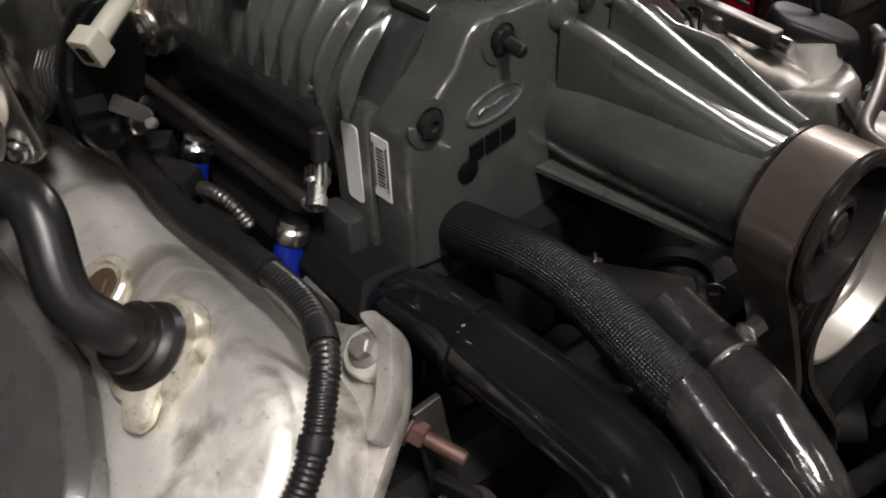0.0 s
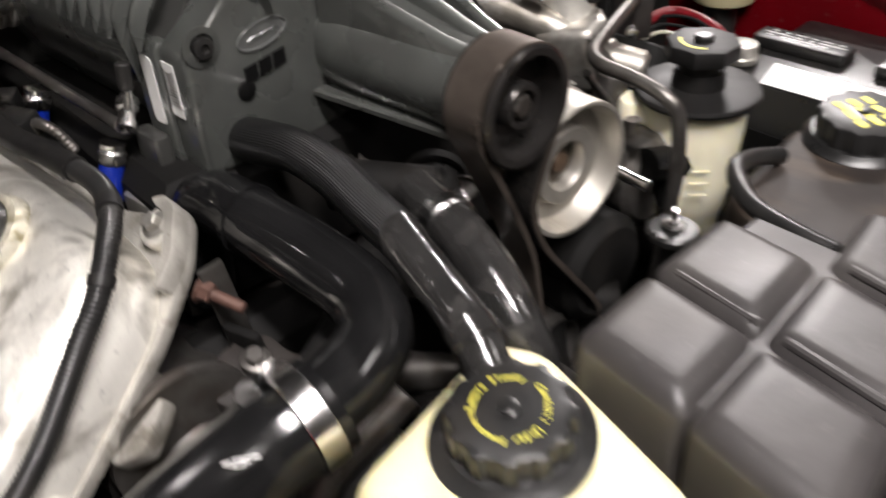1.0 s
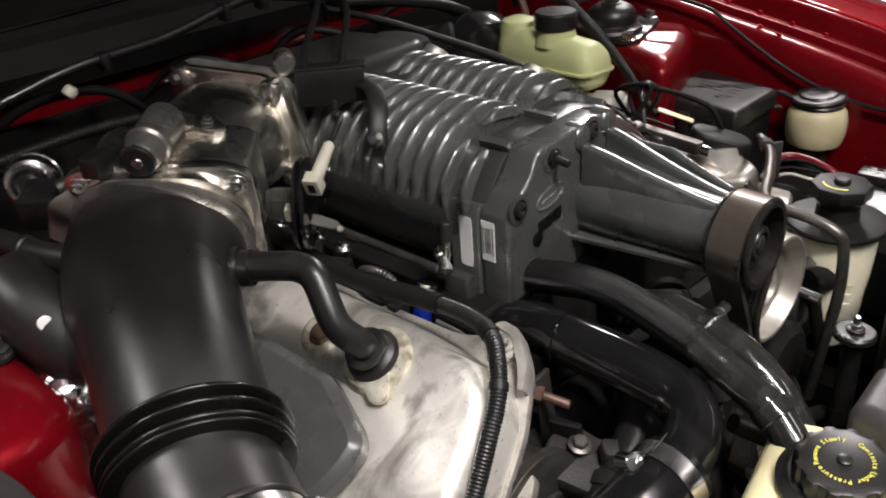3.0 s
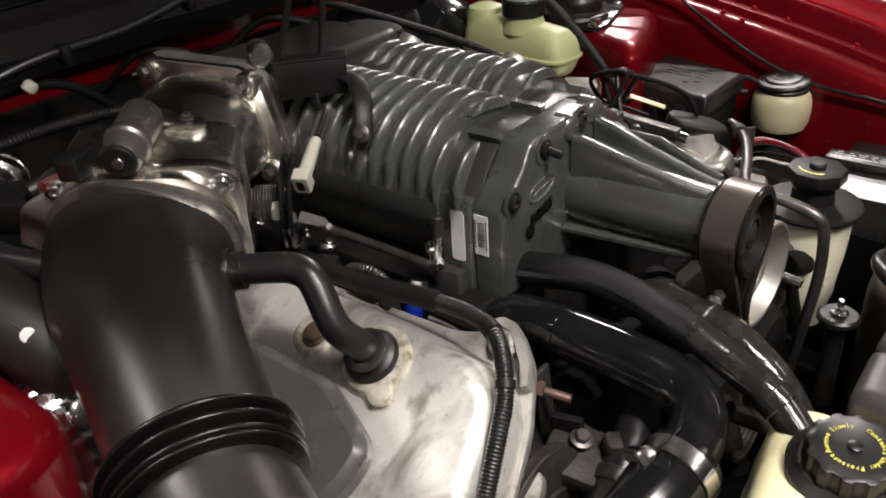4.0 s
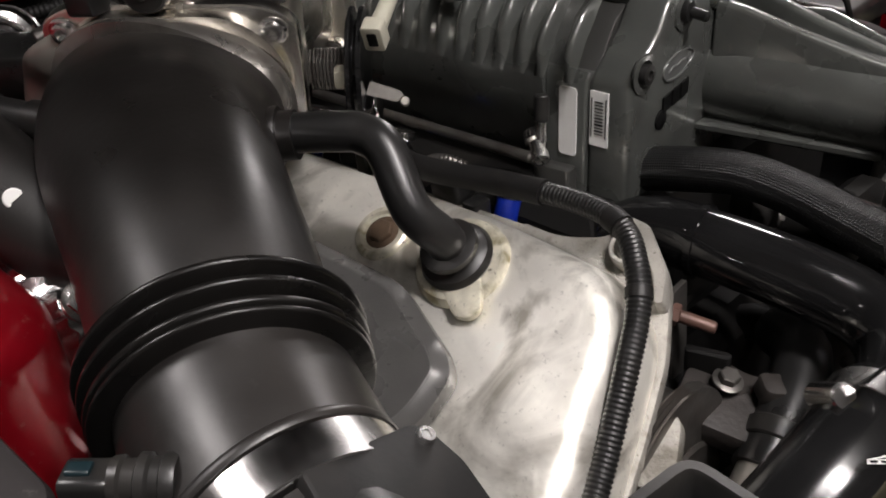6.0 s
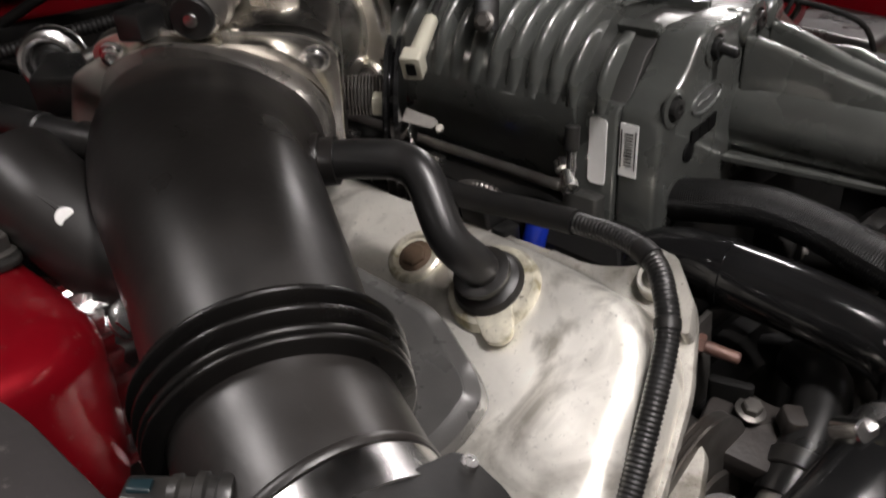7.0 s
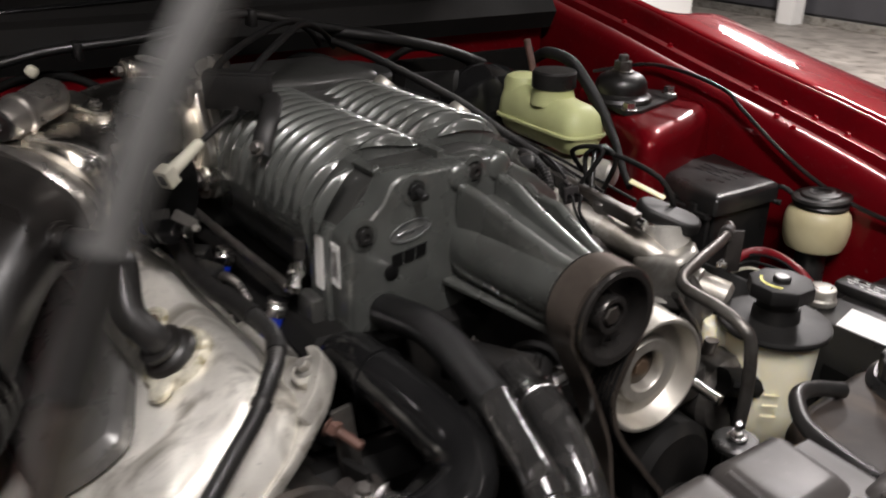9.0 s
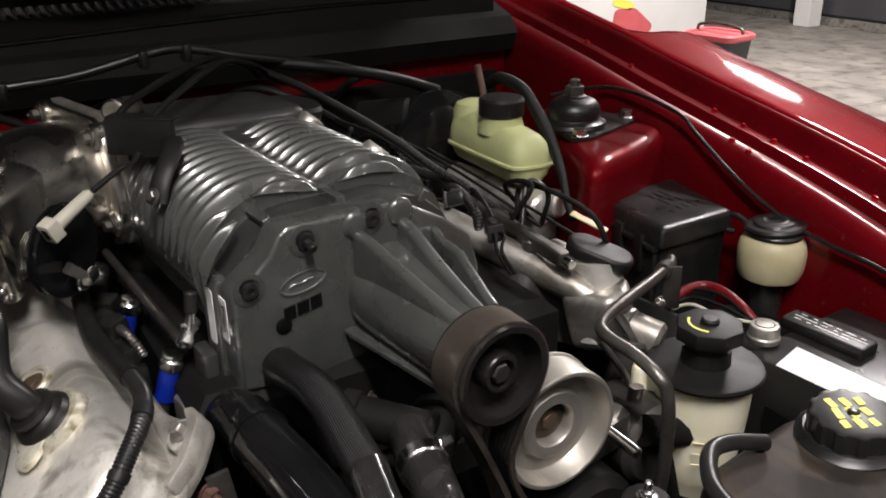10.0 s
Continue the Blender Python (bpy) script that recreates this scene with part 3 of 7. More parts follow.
for y, z, r in ((0.06, 0.50, 0.070), (-0.07, 0.62, 0.045), (0.155, 0.61, 0.033)):
    part("accessory_pulley", moved(lathe([(0.012, 0), (r - 0.012, 0.002), (r, 0.004), (r, 0.026), (r - 0.006, 0.028), (r - 0.012, 0.012), (0.02, 0.012), (0.018, 0.022), (0.004, 0.022)], 36), pose(0.10, y, z, 0, 90, 0)), DULL_STEEL, block, "dark steel belt pulley")

# ================= supercharger =================
SC = pose(0, 0, 0.85, 0, 0, 4)
sc = thing("supercharger", SC, "grey painted ribbed supercharger with a long drive snout", "supercharger")
TOPLINE = [(-0.022, -0.035), (-0.038, -0.004), (-0.0445, 0.03), (-0.036, 0.053), (-0.018, 0.072), (0.004, 0.083), (0.030, 0.086), (0.052, 0.082), (0.070, 0.078),
           (0.088, 0.082), (0.110, 0.086), (0.136, 0.082), (0.160, 0.070), (0.180, 0.050), (0.190, 0.028), (0.194, 0.0), (0.194, -0.035)]


def sc_ring(x, grow=0.0):
    return [(x, y, z) for y, z in inset(TOPLINE + [(0.15, -0.042), (0.0, -0.042)], -grow)]


part("case", loft([sc_ring(-0.272, -0.01), sc_ring(-0.265), sc_ring(-0.06)]), SC_GREY, sc, "grey ribbed rotor case")
# ribs follow the two-lobed top of the case
arc = smooth_path([(y, z, 0) for y, z in TOPLINE[2:-2]], 4)
arc2d = [(float(a[0]), float(a[1])) for a in arc]


def sc_rib(x, lo, hi, width=0.0088, height=0.0092):
    rings = []
    some = [p for p in arc2d if lo <= p[0] <= hi]
    n = len(some)
    for i, (y, z) in enumerate(some):
        a, b = some[max(i - 1, 0)], some[min(i + 1, n - 1)]
        d = Vector((b[0] - a[0], b[1] - a[1])).normalized()
        nrm = Vector((-d.y, d.x))
        q = i / (n - 1)
        e = min(1.0, min(q, 1 - q) * 3.0)
        h = height * (0.02 + 0.98 * math.sin(e * math.pi / 2) ** 1.3)
        w = width * (0.70 + 0.30 * e)
        ring = []
        for u, v in ((-0.75, -0.3), (-0.5, 0.2), (-0.34, 0.75), (-0.12, 0.97), (0.12, 0.97), (0.34, 0.75), (0.5, 0.2), (0.75, -0.3)):
            ring.append((x + u * w * 1.25, y + nrm.x * (v * h), z + nrm.y * (v * h)))
        rings.append(ring)
    return loft(rings)


for k in range(11):
    part("rib", sc_rib(-0.078 - 0.0172 * k, -0.06, 0.080), SC_GREY, sc, "", None, 60)
for x, lo, hi in ((-0.0625, -0.06, -0.004), (-0.0405, -0.06, -0.010), (-0.0625, 0.010, 0.066), (-0.0625, 0.085, 0.150)):
    part("pocket_rib", sc_rib(x, lo, hi, 0.0058, 0.0066), SC_GREY, sc, "", None, 60)
for k in range(10):
    part("rib", sc_rib(-0.0866 - 0.0172 * k, 0.058, 0.19), SC_GREY, sc, "", None, 60)
part("rear_plate", moved(prism(quad_round([(-0.03, -0.03), (0.05, -0.03), (0.05, 0.05), (-0.03, 0.05)], 0.02), 0, 0.006, 0.002, 1), pose(-0.255, 0.07, 0.078)), SC_DARK, sc, "flat grey rear plate")
for x, y, z in ((-0.240, 0.138, 0.070), (-0.112, 0.138, 0.068)):
    part("mounting_lug", moved(lathe([(0.0135, -0.01), (0.0135, 0.022), (0.0115, 0.025), (0.007, 0.025), (0.006, 0.020)], 20), pose(x, y, z, -38, 12, 0)), SATIN, sc, "pale cast mounting lug")
# rear housing flange and front bearing plate
REAR_FL = [(-0.0395, -0.062), (-0.0395, 0.034), (-0.0365, 0.039), (-0.027, 0.046), (-0.014, 0.066), (0.004, 0.078), (0.03, 0.082), (0.115, 0.082), (0.15, 0.072), (0.176, 0.05), (0.19, 0.02), (0.19, -0.05)]
yz = Matrix(((0, 0, 1, 0), (1, 0, 0, 0), (0, 1, 0, 0), (0, 0, 0, 1)))
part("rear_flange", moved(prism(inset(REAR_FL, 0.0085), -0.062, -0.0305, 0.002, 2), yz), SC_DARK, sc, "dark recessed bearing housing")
part("flank_block", moved(prism([(-0.0395, -0.062), (-0.0395, 0.031), (-0.036, 0.036), (-0.025, 0.034), (-0.023, -0.062)], -0.0610, -0.0298, 0.0022, 3), yz), SC_GREY, sc, "flat grey flank pad")
for (y0, z0), (y1, z1) in (((0.002, 0.0755), (0.009, 0.0785)), ((0.066, 0.0815), (0.074, 0.0815)), ((0.150, 0.0715), (0.156, 0.067))):
    d_ = Vector((y1 - y0, z1 - z0)).normalized()
    n_ = Vector((d_.y, -d_.x)) * 0.012
    y0, z0, y1, z1 = y0 + n_.x * 0.14, z0 + n_.y * 0.14, y1 + n_.x * 0.14, z1 + n_.y * 0.14
    part("bridge", moved(prism([(y0, z0), (y1, z1), (y1 + n_.x, z1 + n_.y), (y0 + n_.x, z0 + n_.y)][::-1], -0.066, -0.0298, 0.0022, 3), yz), SC_GREY, sc)
PLATE = [(-0.0372, -0.045), (-0.0372, 0.030), (-0.034, 0.036), (-0.020, 0.046), (-0.006, 0.058), (0.002, 0.072), (0.010, 0.077), (0.10, 0.077), (0.118, 0.070), (0.150, 0.052), (0.176, 0.03), (0.185, 0.0), (0.185, -0.045), (0.12, -0.055), (0.0, -0.052)]
part("bearing_plate", moved(prism(PLATE, -0.030, 0.0, 0.004, 3), yz), SC_GREY, sc, "grey front bearing plate")
# recessed bolts of the plate
for y, z, stud in ((-0.0245, 0.037, 0), (0.022, 0.064, 1), (0.079, 0.069, 0)):
    part("bolt_well", moved(lathe([(0.0115, 0), (0.0125, 0.001), (0.0125, 0.002), (0.0085, 0.0025), (0.0080, -0.003), (0.001, -0.003)], 24), yz @ pose(y, z, -0.001)), SC_GREY, sc)
    part("plate_bolt", moved(lathe([(0.0062, -0.002), (0.0066, 0.002), (0.0062, 0.0045), (0.003, 0.005), (0.0028, 0.003)], 18), yz @ pose(y, z, 0)), PLASTIC, sc, "black socket bolt")
    if stud:
        part("stud", rod((0.004, y, z), (0.016, y, z - 0.002), 0.0034), PLASTIC, sc, "black stud")
# emblem, letters as plain bars, plug
ring = []
for k in range(40):
    a = 2 * math.pi * k / 40
    ring.append((0.0195 * math.cos(a), 0.0085 * math.sin(a)))
tilted = yz @ pose(0.0185, 0.0315, 0, 0, 0, 8)
ov = loft([[(x, y, 0.0) for x, y in ring], [(x, y, 0.0012) for x, y in ring], [(x, y, 0.0012) for x, y in inset(ring, 0.0012)], [(x, y, 0.0002) for x, y in inset(ring, 0.0016)]])
part("oval_emblem", moved(ov, tilted), EMBLEM, sc, "plain raised oval emblem")
for dx, w, t in ((-0.009, 0.006, 20), (-0.004, 0.004, -15), (0.002, 0.007, 10), (0.008, 0.004, 0)):
    part("emblem_bar", moved(rbox(w, 0.0022, 0.001, 0.001, 0.0003, 1), tilted @ pose(dx, 0, 0.0002, 0, 0, t)), EMBLEM, sc)
mark = yz @ pose(0.0165, 0.0115, 0.0004, 0, 0, 8)
for dx in (-0.0112, 0.0, 0.0112):
    part("badge_block", moved(prism([(-0.0054, -0.0052), (0.0042, -0.0052), (0.0056, 0.0052), (-0.0040, 0.0052)], 0, 0.0014, 0.0003, 1), mark @ pose(dx, 0, 0)), INK, sc, "plain black badge block")
part("plug", moved(lathe([(0.0066, 0), (0.0066, 0.001), (0.0060, 0.0014), (0.001, 0.0014)], 24), yz @ pose(0.0, 0.0, 0)), INK, sc, "round black plug")
# stickers on the flank
xz = Matrix(((1, 0, 0, 0), (0, 0, -1, 0), (0, 1, 0, 0), (0, 0, 0, 1)))
part("sticker", moved(prism(rr(0.0135, 0.046, 0.003), 0, 0.0006, 0.0002, 1), Matrix.Translation((-0.0430, -0.0396, 0.0030)) @ xz), WHITE_LABEL, sc, "blank white sticker")
st = part("sticker", moved(prism(rr(0.0135, 0.036, 0.0006), 0, 0.0006, 0.0002, 1), Matrix.Translation((-0.0215, -0.0373, 0.0080)) @ xz), WHITE_LABEL, sc, "white sticker with black code bars")
random.seed(4)
for k in range(11):
    h = random.choice((0.0006, 0.0009, 0.0013))
    part("code_bar", moved(rbox(0.0062, h, 0.0003, 0.0002, 0.0001, 1), Matrix.Translation((-0.0215, -0.0379, -0.002 + 0.0021 * k)) @ xz), INK, st)
for dx in (-0.0052, 0.0050):
    part("text_bar", moved(rbox(0.0008, 0.026, 0.0003, 0.0002, 0.0001, 1), Matrix.Translation((-0.0215 + dx, -0.0379, 0.0085)) @ xz), INK, st)
# drive snout
rings = []
for t in np.linspace(0, 1, 9):
    e = t * t * (3 - 2 * t)
    rings.append([(0.1195 * t, 0.0945 + (0.0884 - 0.0945) * t + (0.0385 - 0.0085 * e) * math.cos(2 * math.pi * k / 40), 0.006 - 0.0055 * t + (0.0390 - 0.009 * e) * math.sin(2 * math.pi * k / 40)) for k in range(40)])
snout = part("snout", loft(rings), SC_GREY, sc, "grey cast drive snout", None, 60)
xzp = Matrix(((1, 0, 0, 0), (0, 0, -1, 0), (0, 1, 0, 0), (0, 0, 0, 1)))


def fin(y0, y1, top, thick):
    out = [(0.0, 0.0), (0.118, 0.0), (0.118, 0.0320), (0.100, 0.0355), (0.055, 0.048), (0.020, top - 0.003), (0.006, top), (0.0, top)]
    return moved(prism(out, -thick / 2, thick / 2, 0.0038, 4), Matrix.Translation((0, y0, 0)) @ pose(0, 0, 0, 0, 0, math.degrees(math.atan2(y1 - y0, 0.118))) @ xzp)


for y0, y1, top, thick in ((0.066, 0.079, 0.062, 0.0105), (0.107, 0.098, 0.063, 0.0105), (0.138, 0.110, 0.048, 0.008)):
    part("fin", fin(y0, y1, top, thick), SC_GREY, snout)
part("web", moved(prism([(0.0, 0.050), (0.118, 0.0625), (0.118, 0.09), (0.0, 0.10)], -0.024, -0.018, 0.0015, 1), Matrix()), SC_GREY, snout)
for y, z in ((0.066, 0.066), (0.106, 0.068)):
    part("boss", moved(lathe([(0.0125, -0.012), (0.0122, 0.001), (0.0110, 0.0035), (0.0085, 0.0052), (0.0050, 0.0060), (0.001, 0.0062)], 28), yz @ pose(y, z, -0.002)), SC_GREY, snout)
pulley = part("drive_pulley", moved(lathe([(0.012, 0.0), (0.034, 0.0), (0.0372, 0.001), (0.0372, 0.0025), (0.0348, 0.0035), (0.0348, 0.0315), (0.0375, 0.0325), (0.0378, 0.0350), (0.0360, 0.0365), (0.0315, 0.0360), (0.0302, 0.020), (0.0150, 0.018), (0.0150, 0.030), (0.0135, 0.032), (0.0105, 0.032), (0.0100, 0.024), (0.001, 0.024)], 56),
              yz @ pose(0.0884, 0.0005, 0.1200)), BRONZE_PULLEY, sc, "dark steel drive pulley", None, 40)
part("pulley_bolt", moved(hexbolt(0.0075, 0.006, 0.010), yz @ pose(0.0884, 0.0005, 0.144)), DULL_STEEL, pulley, "dark pulley bolt")

# idler and belt
idler = thing("idler_pulley", pose(0.105, 0.16, 0.777), "silver grey dished idler pulley in front of the engine", "pulley")
to_x = pose(0, 0, 0, 0, 90, 0)
part("rim", moved(lathe([(0.020, 0.0), (0.046, 0.0), (0.0512, 0.002), (0.0512, 0.004), (0.0495, 0.006), (0.0495, 0.0315), (0.0492, 0.0330), (0.0484, 0.0336), (0.0462, 0.0336), (0.0455, 0.0330), (0.0448, 0.0310), (0.0425, 0.0185), (0.0415, 0.0172), (0.0400, 0.0168), (0.0300, 0.0168), (0.0290, 0.0175), (0.0278, 0.0225), (0.0270, 0.0232), (0.0185, 0.0232), (0.0178, 0.0226), (0.0172, 0.0215), (0.0170, 0.006), (0.0165, 0.0)], 64), to_x), SATIN, idler, "satin grey pulley rim", None, 28)
part("hub", moved(lathe([(0.0168, 0.004), (0.0168, 0.0125), (0.013, 0.0130), (0.010, 0.0125), (0.001, 0.0125)], 28), to_x), BROWN_SEAL, idler, "brown bearing seal")
part("bolt", moved(hexbolt(0.0075, 0.004, 0.0100), to_x @ pose(0, 0, 0.012)), RUST, idler, "rusty centre bolt")


def belt(points, width, thick, x):
    path = smooth_path([(y, z, 0) for y, z in points], 6)
    rings = []
    n = len(path)
    for i in range(n - 1):
        a, b = path[(i - 1) % (n - 1)], path[(i + 1) % (n - 1)]
        d = Vector((float(b[0] - a[0]), float(b[1] - a[1]))).normalized()
        nr = Vector((-d.y, d.x)) * thick
        y, z = float(path[i][0]), float(path[i][1])
        rings.append([(x, y, z), (x + width, y, z), (x + width, y + nr.x, z + nr.y), (x, y + nr.x, z + nr.y)])
    return loft(rings, closed=True)


def arc_pts(cy, cz, r, a0, a1, n):
    return [(cy + r * math.cos(radians(a0 + (a1 - a0) * k / n)), cz + r * math.sin(radians(a0 + (a1 - a0) * k / n))) for k in range(n + 1)]


loop = arc_pts(0.0980, 0.8505, 0.0350, 200, -20, 11) + [(0.119, 0.812), (0.1095, 0.790), (0.1060, 0.775), (0.1105, 0.753), (0.124, 0.728), (0.152, 0.690), (0.180, 0.650)]
loop += arc_pts(0.155, 0.61, 0.0335, 10, -185, 8) + [(0.122, 0.660), (0.116, 0.705), (0.109, 0.741), (0.094, 0.778), (0.077, 0.815)]
belt_thing = thing("drive_belt", pose(0.119, 0.1, 0.75), "worn ribbed accessory drive belt round the pulleys", "drive belt")
wpart("band", belt(loop + [loop[0]], 0.0275, 0.0042, 0.1190), BELT, belt_thing, "smooth worn outer band")
for k in range(6):
    wpart("rib", belt(loop + [loop[0]], 0.0026, -0.0011, 0.1202 + 0.0044 * k), SOFT_RUBBER, belt_thing, "black rubber rib" if k == 0 else "")


# ================= intake: throttle body, elbow, rubber duct =================
def text_geo(words, size, depth=0.0003):
    cu = bpy.data.curves.new("words", "FONT")
    cu.body, cu.size, cu.extrude, cu.resolution_u = words, size, depth / 2, 2
    cu.align_x, cu.align_y = "CENTER", "CENTER"
    ob = bpy.data.objects.new("words", cu)
    me = bpy.data.meshes.new_from_object(ob)
    geo = ([v.co.copy() for v in me.vertices], [tuple(p.vertices) for p in me.polygons])
    bpy.data.objects.remove(ob)
    bpy.data.curves.remove(cu)
    bpy.data.meshes.remove(me)
    return geo


def ring_text(words, radius, size, start, step, inward=False):
    """Letters set round a circle, clockwise from an angle in degrees."""
    geos = []
    for k, ch in enumerate(words):
        if ch == " ":
            continue
        a = start - step * k
        geos.append(moved(text_geo(ch, size), pose(radius * math.cos(radians(a)), radius * math.sin(radians(a)), 0, 0, 0, a - 90)))
    return joined(*geos)


# axes of the throttle's face: x across it, y up, z out of it towards the duct
f_x = Vector((0.70, 0.70, -0.05)).normalized()
f_z = Vector((0.70, -0.68, -0.20))
f_z = (f_z - f_x * f_z.dot(f_x)).normalized()
f_y = f_z.cross(f_x)
TB = Matrix.Translation((-0.190, -0.222, 0.902)) @ Matrix((f_x, f_y, f_z)).transposed().to_4x4()

tb = thing("throttle_body", TB, "polished aluminium throttle body with actuator and spring", "throttle body")
flange_out = quad_round([(-0.074, -0.052), (0.074, -0.052), (0.074, 0.036), (0.052, 0.046), (-0.052, 0.046), (-0.074, 0.036)], 0.016)
part("flange", prism(flange_out, -0.012, 0.0, 0.002, 2), POLISHED, tb, "polished flange")
part("body", loft([[(x, y, z) for x, y in inset(flange_out, d)] for z, d in ((-0.075, 0.010), (-0.06, 0.008), (-0.02, 0.009), (-0.0125, 0.012))]), POLISHED, tb, "polished body")
for x, y in ((0.060, 0.030), (-0.060, 0.030), (0.060, -0.04), (-0.060, -0.04)):
    part("bolt", moved(hexbolt(0.0062, 0.004, 0.0085, True), pose(x, y, 0.0)), STEEL, tb, "steel socket bolt")
part("spigot", loft([[(x, y, z) for x, y in rr(w, h, h / 2, 10)] for w, h, z in ((0.136, 0.086, 0.0), (0.136, 0.086, 0.010))]), POLISHED, tb, "polished oval spigot")
# throttle linkage on the right-hand shaft end
part("linkage_disc", moved(lathe([(0.004, 0), (0.036, 0), (0.038, 0.001), (0.038, 0.003), (0.030, 0.004), (0.030, 0.006), (0.038, 0.007), (0.038, 0.010), (0.004, 0.010)], 36), pose(0.098, -0.012, -0.03, 0, 90, 0)), GLOSS_BLACK, tb, "black cable quadrant")
part("spring", sweep([(0.074 + 0.0022 * k / 8, -0.012 + 0.013 * math.cos(2 * math.pi * k / 8), -0.03 + 0.013 * math.sin(2 * math.pi * k / 8)) for k in range(72)], 0.0009, 6, 1, smooth=False), DULL_STEEL, tb, "steel return spring")
part("lever", moved(rbox(0.026, 0.012, 0.003, 0.005, 0.001), pose(0.112, -0.042, -0.035, 0, 90, 20)), STEEL, tb, "steel lever")
part("clip", moved(rbox(0.008, 0.012, 0.010, 0.002, 0.001), pose(0.094, -0.008, -0.018)), BEIGE, tb, "pale cable clip")
part("twisted_tab", sweep([(-0.062, 0.020, 0.002), (-0.078, 0.010, 0.003), (-0.086, -0.006, -0.003), (-0.092, -0.026, -0.004)], 0.011, 14, 6, flat=0.22), SATIN, tb, "crumpled bright metal tab")
part("sensor", moved(rbox(0.04, 0.03, 0.035, 0.006, 0.003), pose(-0.108, -0.01, -0.05)), PLASTIC, tb, "black position sensor")
part("coolant_stub", rod((-0.07, 0.02, -0.03), (-0.088, 0.015, -0.018), 0.006), DULL_STEEL, tb, "steel stub")

elbow = thing("intake_elbow", pose(-0.26, -0.1, 0.92), "polished cast aluminium intake elbow behind the throttle", "intake elbow")
rings = []
x_a, y_a, c_a = f_x, f_y, TB @ Vector((0, -0.003, -0.055))
x_c, y_c, c_c = Vector((0.97, 0.24, 0.0)), Vector((0, 0, 1)), Vector((-0.306, -0.082, 0.903))
for k in range(9):
    u = k / 8
    e = u * u * (3 - 2 * u)
    ax, ay = x_a.lerp(x_c, u).normalized(), y_a.lerp(y_c, u).normalized()
    c = c_a.lerp(c_c, u) + Vector((0.006, 0.0, 0.006)) * math.sin(math.pi * u)
    w_, h_ = 0.116 + 0.016 * e, 0.082 + 0.016 * e
    rings.append([c + ax * px + ay * py for px, py in rr(w_, h_, 0.0405 + 0.006 * e, 9)])
wpart("casting", loft(rings), POLISHED, elbow, "polished cast elbow", 60)
PLATE_M = Matrix.Translation((-0.305, -0.078, 0.905)) @ Matrix((x_c, y_c, x_c.cross(y_c))).transposed().to_4x4()
plate_o = quad_round([(-0.078, 0.047), (-0.062, 0.060), (0.050, 0.060), (0.068, 0.046), (0.084, -0.02), (0.072, -0.058), (-0.074, -0.058)], 0.014)
wpart("flange", moved(prism(plate_o, 0.0, 0.008, 0.002, 2), PLATE_M), POLISHED, elbow, "polished flange")
wpart("inlet_flange", moved(prism(inset(plate_o, -0.002), -0.011, -0.001, 0.002, 2), PLATE_M), DULL_ALU, elbow, "dull inlet flange")
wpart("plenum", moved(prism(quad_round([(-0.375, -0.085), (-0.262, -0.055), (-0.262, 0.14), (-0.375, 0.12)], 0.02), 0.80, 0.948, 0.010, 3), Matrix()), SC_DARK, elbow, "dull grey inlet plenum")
for px, py in ((-0.060, 0.048), (0.054, 0.045), (0.068, -0.035)):
    wpart("flange_boss", moved(lathe([(0.0125, -0.002), (0.012, 0.010), (0.010, 0.012), (0.002, 0.012)], 20), PLATE_M @ pose(px, py, 0)), POLISHED, elbow)
    wpart("flange_bolt", moved(hexbolt(0.0055, 0.006, 0.008), PLATE_M @ pose(px, py, 0.012)), DULL_STEEL, elbow, "steel flange bolt")
wpart("stud", rod((-0.356, -0.098, 0.953), (-0.372, -0.112, 0.950), 0.0042), STEEL, elbow, "steel stud")
wpart("vacuum_stub", rod((-0.290, -0.028, 0.964), (-0.246, -0.056, 0.972), 0.0105, 20, 0.002), POLISHED, elbow, "short polished stub")
wpart("side_bulge", moved(lathe([(0.026, 0), (0.025, 0.010), (0.019, 0.018), (0.010, 0.022), (0.001, 0.023)], 28), along((-0.250, -0.095, 0.900), (-0.205, -0.118, 0.905))), POLISHED, elbow, "rounded casting boss")

iac = thing("idle_valve", along((-0.179, -0.238, 0.957), (-0.226, -0.184, 0.968)), "round silver idle air valve on the throttle", "valve")
part("can", lathe([(0.004, 0.001), (0.0132, 0.001), (0.0140, 0.003), (0.0152, 0.018), (0.0172, 0.020), (0.0176, 0.023), (0.0164, 0.026), (0.0160, 0.030)], 40), VALVE_GREY, iac, "satin metal collar")
part("body", lathe([(0.0155, 0.029), (0.0158, 0.034), (0.0158, 0.062), (0.012, 0.068)], 36), VALVE_GREY, iac, "grey metal body")
part("end_cap", lathe([(0.001, -0.0022), (0.0115, -0.0022), (0.0128, -0.0012), (0.0131, 0.0012), (0.0120, 0.002)], 36), PLASTIC, iac, "black end cap")
part("screw", lathe([(0.0010, -0.0046), (0.0038, -0.0044), (0.0045, -0.0034), (0.0045, -0.002), (0.004, -0.0015)], 18), STEEL, iac, "bright centre screw")
wpart("ear", moved(prism(quad_round([(-0.030, -0.011), (0.020, -0.009), (0.028, 0.0), (0.020, 0.010), (-0.030, 0.012)], 0.007), 0, 0.009, 0.002, 2), pose(-0.219, -0.168, 0.9500, 4, 10, 30)), POLISHED, iac, "polished mounting ear")
wpart("ear_bolt", moved(hexbolt(0.004, 0.003, 0.0055, True), pose(-0.208, -0.1625, 0.9575, 4, 10, 30)), DULL_STEEL, iac)
